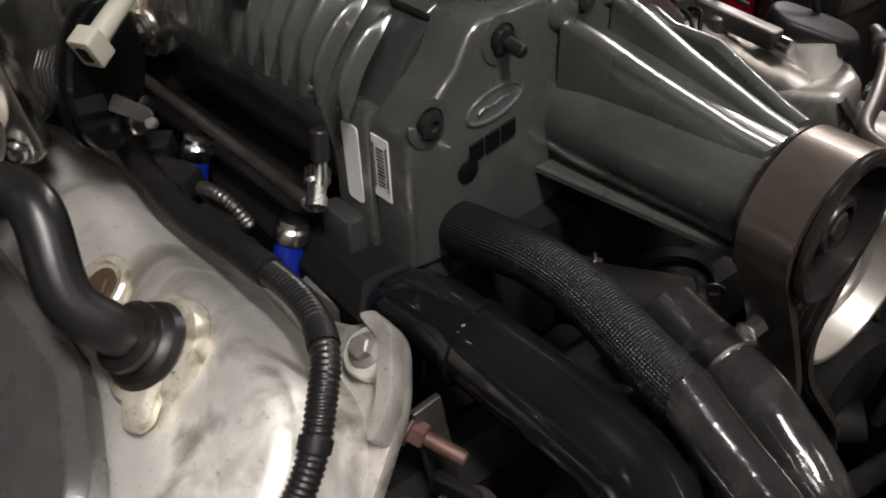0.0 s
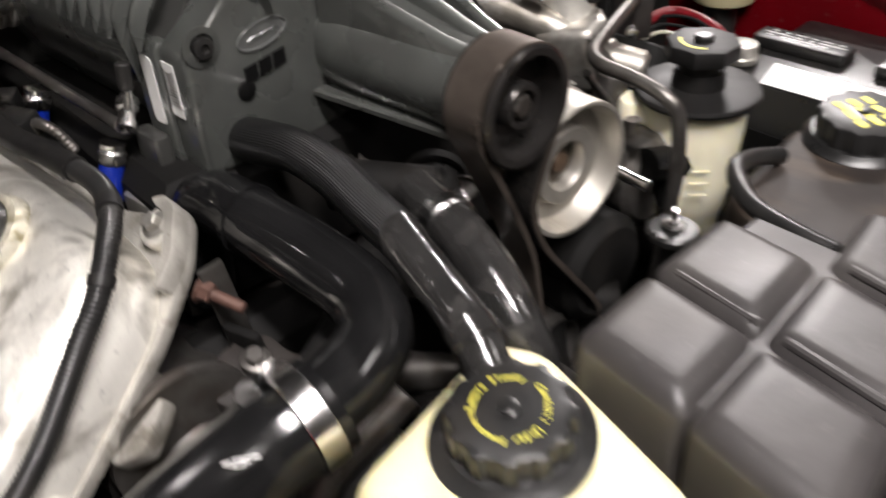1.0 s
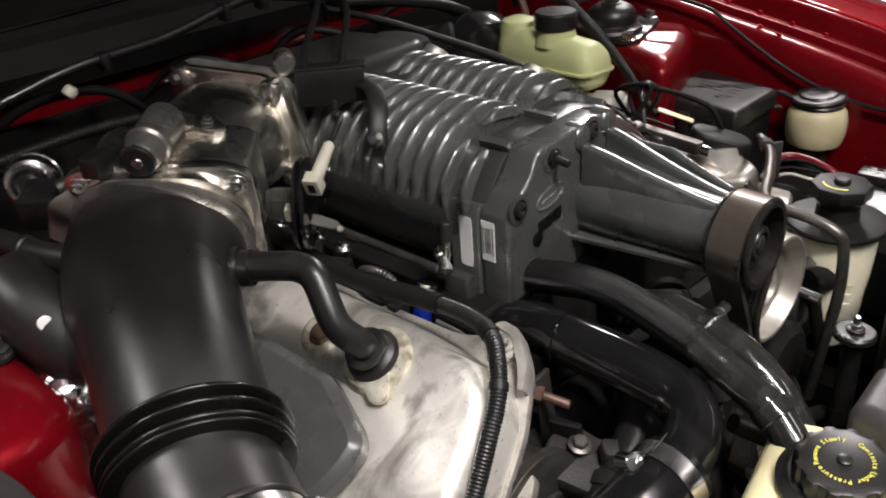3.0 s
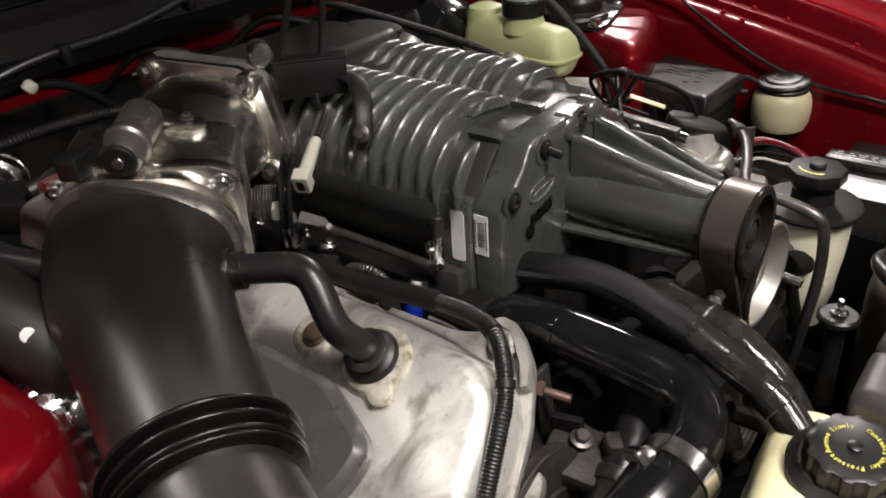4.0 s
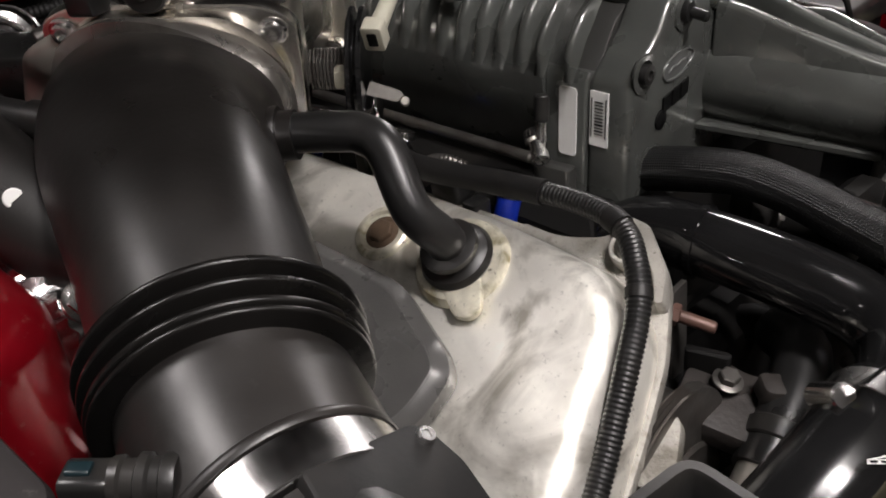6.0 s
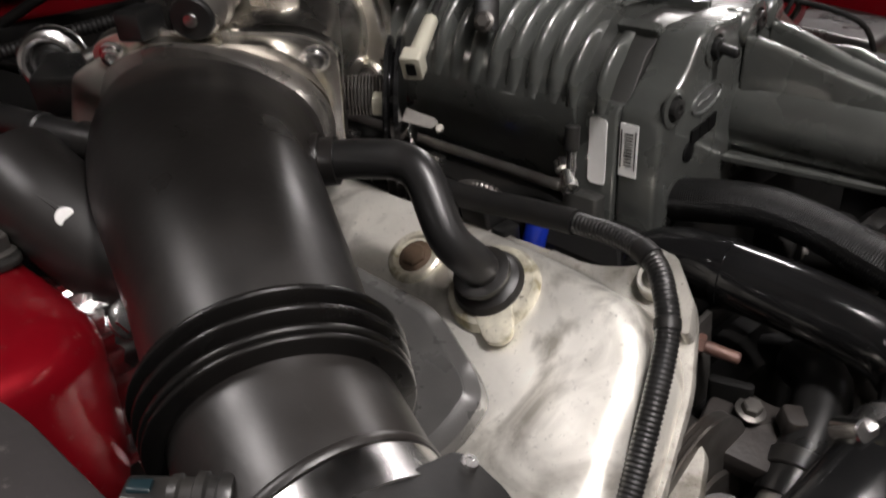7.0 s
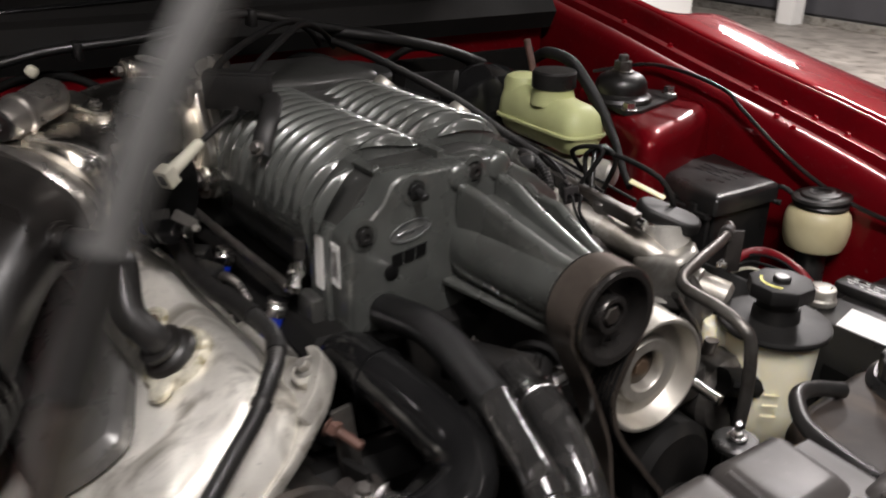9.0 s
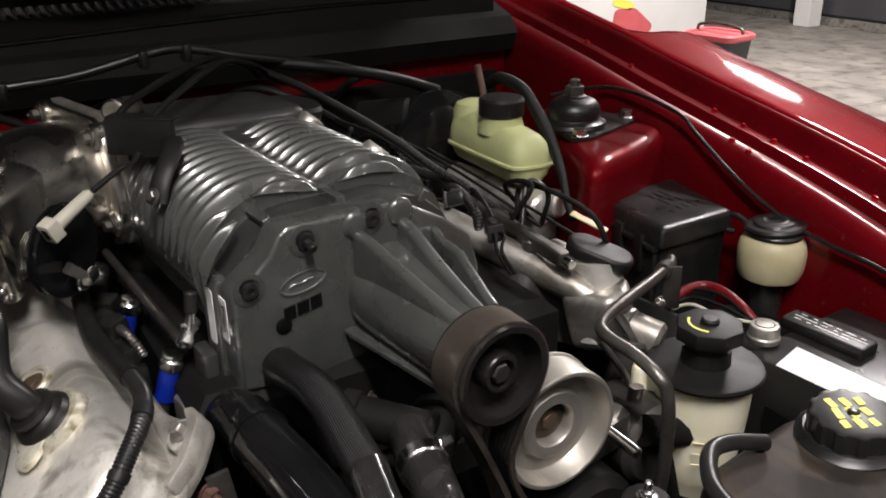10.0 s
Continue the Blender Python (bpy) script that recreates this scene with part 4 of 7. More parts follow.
wpart("connector", moved(rbox(0.024, 0.018, 0.017, 0.003, 0.0015), along((-0.200, -0.2505, 0.954), (-0.222, -0.262, 0.953)) @ pose(0, 0, 0.002)), PLASTIC, iac, "black plug")

DUCT = [(-0.184, -0.228, 0.893), (-0.163, -0.250, 0.889), (-0.128, -0.272, 0.885), (-0.083, -0.290, 0.878), (-0.036, -0.3075, 0.867), (0.0072, -0.3244, 0.8533)]
duct = thing("intake_duct", pose(-0.1, -0.28, 0.88), "black rubber intake duct with bellows and metal band", "intake duct")


def duct_rings(path, widths, heights, squares):
    rings = []
    count = len(path)
    for i in range(count):
        a, b = path[max(i - 1, 0)], path[min(i + 1, count - 1)]
        t = Vector(b[:3] - a[:3]).normalized()
        across = (Vector((0.62, 0.78, -0.1)) * (1 - i / (count - 1)) + Vector((0.22, 0.95, -0.22)) * (i / (count - 1)))
        across = (across - t * across.dot(t)).normalized()
        up = across.cross(t)
        if up.z < 0:
            up = -up
        w, h, c = widths[i], heights[i], Vector(path[i][:3])
        ring = []
        for k in range(48):
            u = 2 * math.pi * k / 48
            cu, su = math.cos(u), math.sin(u)
            e = squares[i]
            ring.append(c + across * (w * math.copysign(abs(cu) ** e, cu)) + up * (h * math.copysign(abs(su) ** e, su)))
        rings.append(ring)
    return rings


dp = smooth_path(DUCT, 6)
m = len(dp)
ws = [float(np.interp(i / (m - 1), (0, 0.12, 0.4, 0.75, 1), (0.0665, 0.067, 0.0605, 0.0525, 0.0490))) for i in range(m)]
hs = [float(np.interp(i / (m - 1), (0, 0.12, 0.4, 0.75, 1), (0.044, 0.047, 0.053, 0.0515, 0.0490))) for i in range(m)]
wpart("elbow", loft(duct_rings(dp, ws, hs, [float(np.interp(i / (m - 1), (0, 0.4), (0.95, 1.0))) for i in range(m)])), RUBBER, duct, "smooth black rubber elbow", 60)
# bellows and the lower sleeve
b0, b1 = Vector(DUCT[-1]), Vector((0.0302, -0.3341, 0.8461))
bell = along(b0, b1)
prof = [(0.046, -0.004), (0.0485, 0.0)]
for z, r in ((0.0045, 0.0588), (0.0135, 0.0575), (0.0225, 0.0562)):
    prof += [(0.0475, z - 0.0020), (0.0490, z - 0.0012), (r - 0.0010, z - 0.0005), (r - 0.0002, z + 0.0002), (r, z + 0.0012), (r - 0.0002, z + 0.0022), (r - 0.0010, z + 0.0029), (0.0490, z + 0.0036), (0.0475, z + 0.0044)]
prof += [(0.0540, 0.0262), (0.0551, 0.0268), (0.0555, 0.0278), (0.0551, 0.0288), (0.0543, 0.0292), (0.0478, 0.0296), (0.0462, 0.0300), (0.0455, 0.0310)]
part("bellows", moved(lathe(prof, 64), duct.matrix_world.inverted() @ bell), BELLOWS, duct, "black rubber bellows", None, 50)
d1, d2 = (b1 - b0).normalized(), Vector((0.972, -0.153, -0.180)).normalized()
lip0 = Vector((0.0796, -0.3480, 0.8301))
sleeve = []
for k in range(11):
    s = k / 10
    dd = d1.lerp(d2, s).normalized()
    sa = dd.cross(Vector((0, 0, 1))).normalized()
    sb = sa.cross(dd)
    cc_ = b1.lerp(lip0, s) + d1 * (0.006 * s * (1 - s)) + d1 * 0.003 * (1 - s)
    r = 0.0468 + 0.0012 * s
    sleeve.append([cc_ + sa * (r * math.cos(2 * math.pi * j / 64)) + sb * (r * math.sin(2 * math.pi * j / 64)) for j in range(64)])
wpart("sleeve", loft(sleeve), RUBBER, duct, "smooth black rubber sleeve", 60)
neck = along(lip0, lip0 + d2)
part("lip", moved(lathe([(0.046, -0.005), (0.0482, -0.0045), (0.0490, -0.0032), (0.0490, -0.0012), (0.0483, 0.0), (0.0440, 0.0002)], 64), duct.matrix_world.inverted() @ neck), RUBBER, duct, "raised rubber lip", None, 50)
part("band", moved(lathe([(0.044, 0.0006), (0.0472, 0.0006), (0.0478, 0.0012), (0.0478, 0.0175), (0.0472, 0.018), (0.044, 0.018)], 64), duct.matrix_world.inverted() @ neck), STEEL, duct, "bright metal band")
part("neck_band", loft([[v for v in r] for r in [[duct.matrix_world.inverted() @ v for v in rr_] for rr_ in duct_rings([dp[0], dp[1], dp[2], dp[3]], [0.0700, 0.0712, 0.0712, 0.0690], [0.0480, 0.0500, 0.0512, 0.0500], [0.95] * 4)]]), VALVE_GREY, duct, "dull steel neck band")
for c_, r_ in (((-0.104, -0.2275, 0.886), 0.0175), ((-0.0965, -0.2205, 0.8872), 0.0160)):
    wpart("stub_collar", moved(lathe([(0.012, -0.003), (r_, -0.0022), (r_ + 0.0006, 0.0), (r_, 0.0022), (0.012, 0.003)], 28), along(c_, (c_[0] + 0.024, c_[1] + 0.023, c_[2] + 0.001))), RUBBER, duct, "moulded rubber collar")
wpart("side_stub", sweep([(-0.112, -0.236, 0.885), (-0.098, -0.222, 0.887), (-0.088, -0.213, 0.888)], 0.0135, 18, 3), RUBBER, duct, "moulded rubber stub")
wpart("side_stub", sweep([(-0.165, -0.285, 0.893), (-0.186, -0.299, 0.897), (-0.200, -0.307, 0.899)], 0.0115, 18, 3), RUBBER, duct, "moulded rubber stub")

maf = thing("air_flow_meter", neck @ pose(0, 0, 0.0182), "black air flow meter with a plug on the intake duct", "air flow meter")
part("tube", lathe([(0.043, 0.0), (0.0445, 0.001), (0.0445, 0.085), (0.043, 0.086)], 48), PLASTIC, maf, "black plastic tube")
bu = Vector((0.0, 0.968, -0.25))
bn = Vector((0.38, 0.24, 0.89))
bn = (bn - bu * bn.dot(bu)).normalized()
bv = bu.cross(bn)
box_at = Matrix.Translation((0.105, -0.355, 0.8757)) @ Matrix((bu, bv, bn)).transposed().to_4x4()
sgn = 1 if bv.x > 0 else -1
wpart("sensor_box", moved(prism(quad_round([(0.0, 0.0), (0.046, -0.001 * sgn), (0.0515, 0.003 * sgn), (0.0555, 0.019 * sgn), (0.053, 0.052 * sgn), (-0.004, 0.052 * sgn)][::sgn], 0.0025), -0.034, 0.0, 0.0015, 2), box_at), CLUTTER, maf, "black sensor box")
wpart("screw", moved(lathe([(0.0001, 0.0018), (0.0014, 0.0018), (0.0018, 0.0024), (0.0030, 0.0024), (0.0034, 0.0016), (0.0034, -0.001)], 20), box_at @ pose(0.0475, 0.0062 * sgn, 0)), STEEL, maf)
plug_at = along((0.068, -0.376, 0.862), (0.043, -0.402, 0.864))
wpart("plug", moved(lathe([(0.004, 0.0), (0.0095, 0.0005), (0.0100, 0.002), (0.0100, 0.005), (0.0082, 0.006), (0.0082, 0.009), (0.0096, 0.010), (0.0096, 0.013), (0.0076, 0.014), (0.0076, 0.018), (0.0088, 0.019), (0.0084, 0.022), (0.005, 0.023)], 28), plug_at), PLASTIC, maf, "black ribbed plug")
wpart("plug_body", moved(rbox(0.014, 0.011, 0.016, 0.003, 0.0015), plug_at @ pose(0, 0, 0.022)), PLASTIC, maf, "dark grey plug body")
wpart("plug_latch", moved(rbox(0.006, 0.003, 0.008, 0.0012, 0.0006), plug_at @ pose(0.0, 0.0055, 0.028)), TEAL, maf, "small dark teal latch")

airbox = thing("air_filter_box", pose(0.02, -0.52, 0.75), "dark grey plastic air filter box", "air box")
wpart("box", moved(prism(quad_round([(-0.11, -0.60), (-0.10, -0.430), (-0.03, -0.411), (0.046, -0.4065), (0.060, -0.420), (0.10, -0.46), (0.22, -0.47), (0.22, -0.66), (-0.02, -0.68)], 0.015), 0.60, 0.868, 0.006, 2), Matrix()), GREY_PLASTIC, airbox, "dark grey box")
wpart("seam", moved(prism(quad_round([(-0.115, -0.603), (-0.104, -0.426), (-0.03, -0.407), (0.047, -0.4025), (0.062, -0.417), (0.105, -0.458), (0.225, -0.465), (0.225, -0.665), (-0.022, -0.685)], 0.015), 0.77, 0.778, 0.002, 1), Matrix()), GREY_PLASTIC, airbox)

tray = thing("plastic_duct_tray", pose(0.2, -0.28, 0.8), "dark grey open plastic scoop with a raised lip", "scoop")
tr = quad_round([(0.166, -0.234), (0.245, -0.243), (0.235, -0.34), (0.158, -0.31)], 0.012)
wpart("lip", loft([[(x, y, z) for x, y in inset(tr, d)] for d, z in ((0.0, 0.785), (0.0, 0.836), (0.001, 0.838), (0.005, 0.838), (0.006, 0.836), (0.0065, 0.7915))]), PLASTIC, tray, "raised plastic lip")
for k in range(4):
    wpart("inner_rib", flat_box(0.185 + 0.012 * k, 0.1875 + 0.012 * k, -0.318, -0.25, 0.788, 0.806, 0.0008), PLASTIC, tray)

# ================= valve cover, passenger bank =================
VC = pose(0.0, -0.15, 0.824, 33, 0, 5)
vc = thing("valve_cover", VC, "stained bare aluminium valve cover", "valve cover")
vo = [(-0.27, 0.026), (-0.02, 0.023), (0.060, 0.014), (0.085, -0.009), (0.100, -0.074), (0.123, -0.19), (-0.27, -0.19)]
rings = ringed(vo, 0.030, ((-0.006, -0.050), (-0.005, -0.042), (-0.0025, -0.032), (0.0005, -0.022), (0.0040, -0.0125), (0.0070, -0.0070), (0.0100, -0.0038), (0.0135, -0.0018), (0.018, -0.0007), (0.026, 0.0), (0.040, 0.0004)))
cover = part("cover", loft(rings), CAST_ALU, vc, "bare stained cast cover", None, 60)
fl = quad_round([(-0.28, 0.036), (0.004, 0.036), (0.028, 0.044), (0.038, 0.056), (0.055, 0.054), (0.077, 0.031), (0.096, -0.014), (0.106, -0.060), (0.118, -0.13), (0.132, -0.20), (-0.28, -0.20)], 0.010, 4)
part("flange", prism(fl, -0.054, -0.044, 0.0025, 2), SAND_ALU, vc, "cast flange")
part("rim", loft([[(x, y, z) for x, y in inset(quad_round([(0.034, 0.050), (0.040, 0.056), (0.055, 0.054), (0.077, 0.031), (0.084, 0.012), (0.079, 0.010), (0.070, 0.026), (0.052, 0.046), (0.040, 0.048)], 0.004), d)] for d, z in ((0.0, -0.045), (0.0, -0.034), (0.0008, -0.0325))]), SAND_ALU, vc, "raised cast rim")
for x, y in ((0.0495, 0.039), (0.110, -0.112)):
    part("bolt_boss", moved(lathe([(0.0125, -0.045), (0.0125, -0.0365), (0.0115, -0.0352), (0.003, -0.0352)], 24), pose(x, y, 0)), CAST_ALU, vc)
    part("bolt", moved(hexbolt(0.0055, 0.006, 0.0085), pose(x, y, -0.0352)), DULL_ALU, vc, "plated bolt")
part("lug", prism(quad_round([(0.086, -0.026), (0.113, -0.036), (0.122, -0.062), (0.108, -0.078), (0.094, -0.070)], 0.005), -0.068, -0.0545, 0.002, 2), SAND_ALU, vc, "pitted cast lug")
# breather boss, bolt well and coil cover
part("breather_boss", moved(lathe([(0.0285, -0.006), (0.0278, 0.003), (0.0255, 0.0068), (0.018, 0.0075), (0.0175, 0.002)], 36), pose(-0.016, -0.018, 0.0)), OILED_ALU, vc, "yellow-stained cast breather boss")
part("breather_tab", moved(prism(quad_round([(0.012, -0.013), (0.036, -0.008), (0.040, 0.001), (0.036, 0.008), (0.012, 0.012)], 0.006), 0.001, 0.006, 0.0015, 2), pose(-0.016, -0.018, 0.002, 0, 0, -48)), OILED_ALU, vc, "yellow-stained cast tab")
part("bolt_well", moved(lathe([(0.019, -0.002), (0.0182, 0.0026), (0.0165, 0.0042), (0.0140, 0.0042), (0.0128, 0.0020), (0.002, 0.001)], 30), pose(-0.077, -0.018, 0.0)), OILED_ALU, vc, "oil-stained bolt well")
part("cover_bolt", moved(hexbolt(0.0080, 0.003, 0.0115), pose(-0.077, -0.018, 0.0002)), RUST, vc, "rusty bolt")

cc = thing("coil_cover", VC @ pose(0, 0, 0.004), "grey textured plastic coil cover on the valve cover", "coil cover")
co = quad_round([(-0.24, -0.041), (-0.10, -0.0425), (-0.034, -0.0455), (0.013, -0.069), (0.0235, -0.079), (0.0225, -0.102), (0.008, -0.140), (-0.24, -0.158)], 0.011, 5)
part("skirt", loft([[(x, y, z) for x, y in inset(co, d)] for d, z in ((0.0, 0.0), (0.0, 0.0098), (0.0009, 0.0112), (0.0068, 0.0156), (0.0078, 0.0158))]), COIL_GREY, cc, "bevelled grey skirt", None, 22)
part("plate", loft([[(x, y, z) for x, y in inset(co, d)] for d, z in ((0.0072, 0.0150), (0.0072, 0.0160), (0.0077, 0.0163))]), COIL_GREY, cc, "grey textured plate", None, 30)

# breather hose, double bend, with a rubber grommet
hose = thing("breather_hose", pose(-0.04, -0.19, 0.86), "black moulded breather hose from duct to valve cover", "hose")
G0 = VC @ Vector((-0.016, -0.018, 0.0))
G1 = VC @ Vector((-0.016, -0.018, 0.030))
G2 = VC @ Vector((-0.026, -0.017, 0.050))
wpart("hose", sweep([(-0.090, -0.215, 0.889), (-0.070, -0.200, 0.890), (-0.058, -0.192, 0.889), (-0.043, -0.190, 0.883), tuple(G2), tuple(G1), tuple(G1 * 0.6 + G0 * 0.4)], 0.0110, 20, 7), SOFT_RUBBER, hose, "matt black hose", 60)
wpart("grommet", moved(lathe([(0.0145, 0.003), (0.0200, 0.005), (0.0212, 0.009), (0.0195, 0.013), (0.0158, 0.015), (0.0150, 0.0165), (0.0165, 0.018), (0.0165, 0.0215), (0.0120, 0.023)], 32), VC @ pose(-0.016, -0.018, 0.0)), RUBBER, hose, "glossy black grommet")

# ribbed wiring loom over the valve cover's front
LOOM = [(-0.30, -0.10, 0.828), (-0.20, -0.115, 0.832), (-0.10, -0.122, 0.834), (-0.03, -0.116, 0.840), (0.024, -0.112, 0.843), (0.056, -0.119, 0.842), (0.075, -0.133, 0.832), (0.0865, -0.147, 0.818), (0.0945, -0.165, 0.802), (0.101, -0.183, 0.783), (0.108, -0.203, 0.764), (0.118, -0.235, 0.741), (0.122, -0.27, 0.70), (0.12, -0.31, 0.65)]
loom = thing("wiring_loom", pose(0.02, -0.11, 0.838), "black ribbed wiring loom lying over the valve cover", "wiring loom")
wpart("conduit", sweep(LOOM, 0.0062, 14, 8, 0.0003, 0.0026), PLASTIC, loom, "ribbed black conduit", 60)
loom_path = smooth_path(LOOM, 8)
for a_, b_, r_ in ((2, 28, 0.0078), (37, 40, 0.0071), (52, 54, 0.0071)):
    wpart("tape", sweep([tuple(loom_path[k]) for k in range(a_, b_ + 1)], r_, 14, 2), CLUTTER, loom, "black tape wrap", 60)

# ================= fuel rail and injectors =================
rail = thing("fuel_rail", pose(-0.1, -0.07, 0.82), "steel fuel rail with a threaded test port", "fuel rail")
wpart("pipe", rod((-0.26, -0.080, 0.836), (-0.050, -0.066, 0.833), 0.0038), DULL_STEEL, rail, "dark steel pipe")
wpart("port", moved(lathe([(0.0065, -0.02), (0.0085, -0.018), (0.0085, -0.010), (0.0060, -0.008), (0.0060, 0.0), (0.0072, 0.001), (0.0072, 0.008), (0.004, 0.0085), (0.0035, 0.005)], 18), along((-0.048, -0.062, 0.836), (-0.035, -0.072, 0.826)) @ Matrix.Scale(0.85, 4)), STEEL, rail, "bright steel test port")
wpart("valve_stem", rod((-0.050, -0.058, 0.838), (-0.0515, -0.055, 0.856), 0.0036), STEEL, rail, "steel stem")
wpart("valve_cap", rod((-0.0514, -0.0552, 0.854), (-0.0525, -0.053, 0.871), 0.0050), PLASTIC, rail, "black dust cap")
for x, y, z in ((-0.062, -0.074, 0.807), (-0.158, -0.083, 0.818), (-0.246, -0.092, 0.818), (-0.33, -0.10, 0.818)):
    inj = thing("fuel_injector", pose(x, y, z, -18, 0, 0), "fuel injector with a blue plug", "injector", "injectors on the fuel rail")
    part("collar", lathe([(0.0085, -0.002), (0.0095, 0.0), (0.0095, 0.006), (0.0080, 0.008), (0.0090, 0.009), (0.0090, 0.012), (0.006, 0.013)], 20), STEEL, inj, "bright steel collar")
    part("shell", lathe([(0.0065, -0.030), (0.0082, -0.028), (0.0082, -0.004), (0.0078, -0.002)], 16), BLUE, inj, "blue plastic shell")
    part("plug", moved(rbox(0.013, 0.016, 0.022, 0.003, 0.0015), pose(-0.008, -0.016, -0.026, 20, 0, 0)), PLASTIC, inj, "black plug")
    part("nozzle", lathe([(0.005, -0.06), (0.006, -0.058), (0.006, -0.03), (0.005, -0.03)], 12), DULL_STEEL, inj)
solo("wire_conduit", sweep([(-0.13, -0.088, 0.800), (-0.115, -0.098, 0.822), (-0.098, -0.100, 0.831), (-0.082, -0.096, 0.829), (-0.075, -0.09, 0.815)], 0.0034, 10, 10, 0.0005, 0.003), DULL_STEEL, "dark silver ribbed wire conduit, arched", "conduit", smooth=60)
for k, (x, y) in enumerate(((-0.09, -0.098), (-0.145, -0.10), (-0.19, -0.098), (-0.235, -0.10))):
    solo("wire_plug", moved(rbox(0.026, 0.018, 0.016, 0.003, 0.002), pose(x, y, 0.807, 10, 0, 25 * k)), PLASTIC, "black wiring plug beside the fuel rail", "plug", group="wiring plugs")
leg = thing("support_leg", pose(-0.02, -0.05, 0.79), "dark cast leg under the supercharger flange", "bracket")
wpart("leg", moved(rbox(0.028, 0.012, 0.045, 0.003, 0.002), pose(-0.044, -0.050, 0.780, 0, 0, 4)), SC_DARK, leg, "dark leg")
wpart("foot", moved(rbox(0.042, 0.030, 0.022, 0.005, 0.002), pose(-0.030, -0.062, 0.768, 0, 0, 8)), DULL_ALU, leg, "dull aluminium foot")
wpart("bolt", moved(hexbolt(0.0065, 0.006, 0.009), pose(-0.030, -0.064, 0.790)), RUST, leg, "rusty foot bolt")

# black bracket over the case, with two cables, and a hanging connector
brk = thing("cable_bracket", pose(-0.2, -0.04, 0.945), "black steel bracket bolted over the supercharger", "bracket")
wpart("plate", moved(rbox(0.062, 0.010, 0.031, 0.0025, 0.0015), pose(-0.197, -0.044, 0.942, 0, 0, 50)), CLUTTER, brk, "black bracket plate")
wpart("top_fold", moved(rbox(0.062, 0.018, 0.003, 0.0025, 0.001), pose(-0.200, -0.040, 0.9725, 0, 0, 50)), CLUTTER, brk, "folded upper edge")
wpart("arm", sweep([(-0.180, -0.022, 0.957), (-0.160, -0.026, 0.955), (-0.144, -0.036, 0.947), (-0.135, -0.046, 0.934), (-0.130, -0.052, 0.919)], 0.0085, 14, 6, flat=0.28), CLUTTER, brk, "black curved arm")
wpart("bolt", moved(hexbolt(0.005, 0.004, 0.007), pose(-0.130, -0.054, 0.925, 65, 0, 30)), DULL_STEEL, brk, "steel bolt")
for pts in ([(-0.211, -0.061, 0.970), (-0.235, -0.040, 0.981), (-0.300, 0.022, 0.990), (-0.373, 0.082, 0.986), (-0.43, 0.13, 0.965), (-0.47, 0.16, 0.94)],
            [(-0.190, -0.036, 0.970), (-0.212, -0.014, 0.981), (-0.266, 0.036, 0.993), (-0.322, 0.078, 0.991), (-0.40, 0.135, 0.966), (-0.45, 0.17, 0.94)]):
    solo("control_cable", sweep(pts, 0.0034, 10, 8), CLUTTER, "black control cable looping over to the bulkhead", "cable", group="control cables")
con = thing("loose_connector", along((-0.110, -0.136, 0.919), (-0.142, -0.080, 0.948)), "pale beige loose wiring connector hanging over the intake", "connector")
part("shell", joined(moved(rbox(0.013, 0.017, 0.011, 0.002, 0.001), pose(0, 0, -0.004))), BEIGE, con, "pale socket")
part("socket_hole", moved(rbox(0.006, 0.009, 0.0012, 0.001, 0.0004), pose(0, 0, -0.0047)), INK, con, "dark socket")
part("stem", lathe([(0.0052, 0.006), (0.0056, 0.008), (0.0048, 0.042), (0.0035, 0.044)], 14), BEIGE, con, "pale stem")
wpart("wire", sweep([(-0.131, -0.099, 0.938), (-0.150, -0.072, 0.947), (-0.175, -0.058, 0.942), (-0.186, -0.050, 0.946)], 0.0026, 8, 6), PLASTIC, con, "black wire", 60)
act = thing("linkage_lever", pose(-0.116, -0.125, 0.872), "flat dull metal lever with a round pin", "lever")
wpart("blade", moved(prism(quad_round([(-0.020, -0.007), (0.014, -0.004), (0.020, 0.004), (0.014, 0.009), (-0.020, 0.009)], 0.003), 0, 0.003, 0.0008, 1), pose(-0.122, -0.122, 0.876, 60, 20, 38) @ Matrix.Scale(0.6, 4)), DULL_STEEL, act, "dull metal blade")
wpart("pin", moved(lathe([(0.0045, 0), (0.0055, 0.001), (0.0055, 0.008), (0.004, 0.010), (0.001, 0.010)], 18), pose(-0.111, -0.116, 0.872, 60, 20, 38) @ Matrix.Scale(0.55, 4)), DULL_ALU, act, "round steel pin")

# ================= coolant pipe and hoses =================
pipe = thing("coolant_pipe", pose(0.1, -0.04, 0.8), "glossy black painted steel coolant pipe with a bend", "coolant pipe")
wpart("tube", sweep([(-0.005, -0.055, 0.72), (0.0, -0.053, 0.765), (0.012, -0.051, 0.792), (0.035, -0.048, 0.803), (0.068, -0.046, 0.804), (0.115, -0.038, 0.798), (0.152, -0.034, 0.790), (0.176, -0.046, 0.784), (0.186, -0.068, 0.780), (0.190, -0.095, 0.777)], 0.0205, 28, 8), GLOSS_BLACK, pipe, "gloss black tube", 60)
wpart("bead", sweep([(0.060, -0.0465, 0.804), (0.064, -0.046, 0.804)], 0.0222, 28, 2), GLOSS_BLACK, pipe, "welded bead")
wpart("strap", moved(rbox(0.004, 0.016, 0.07, 0.001, 0.0008), pose(0.068, -0.070, 0.722, 8, 0, 0)), DULL_STEEL, pipe, "thin steel strap")
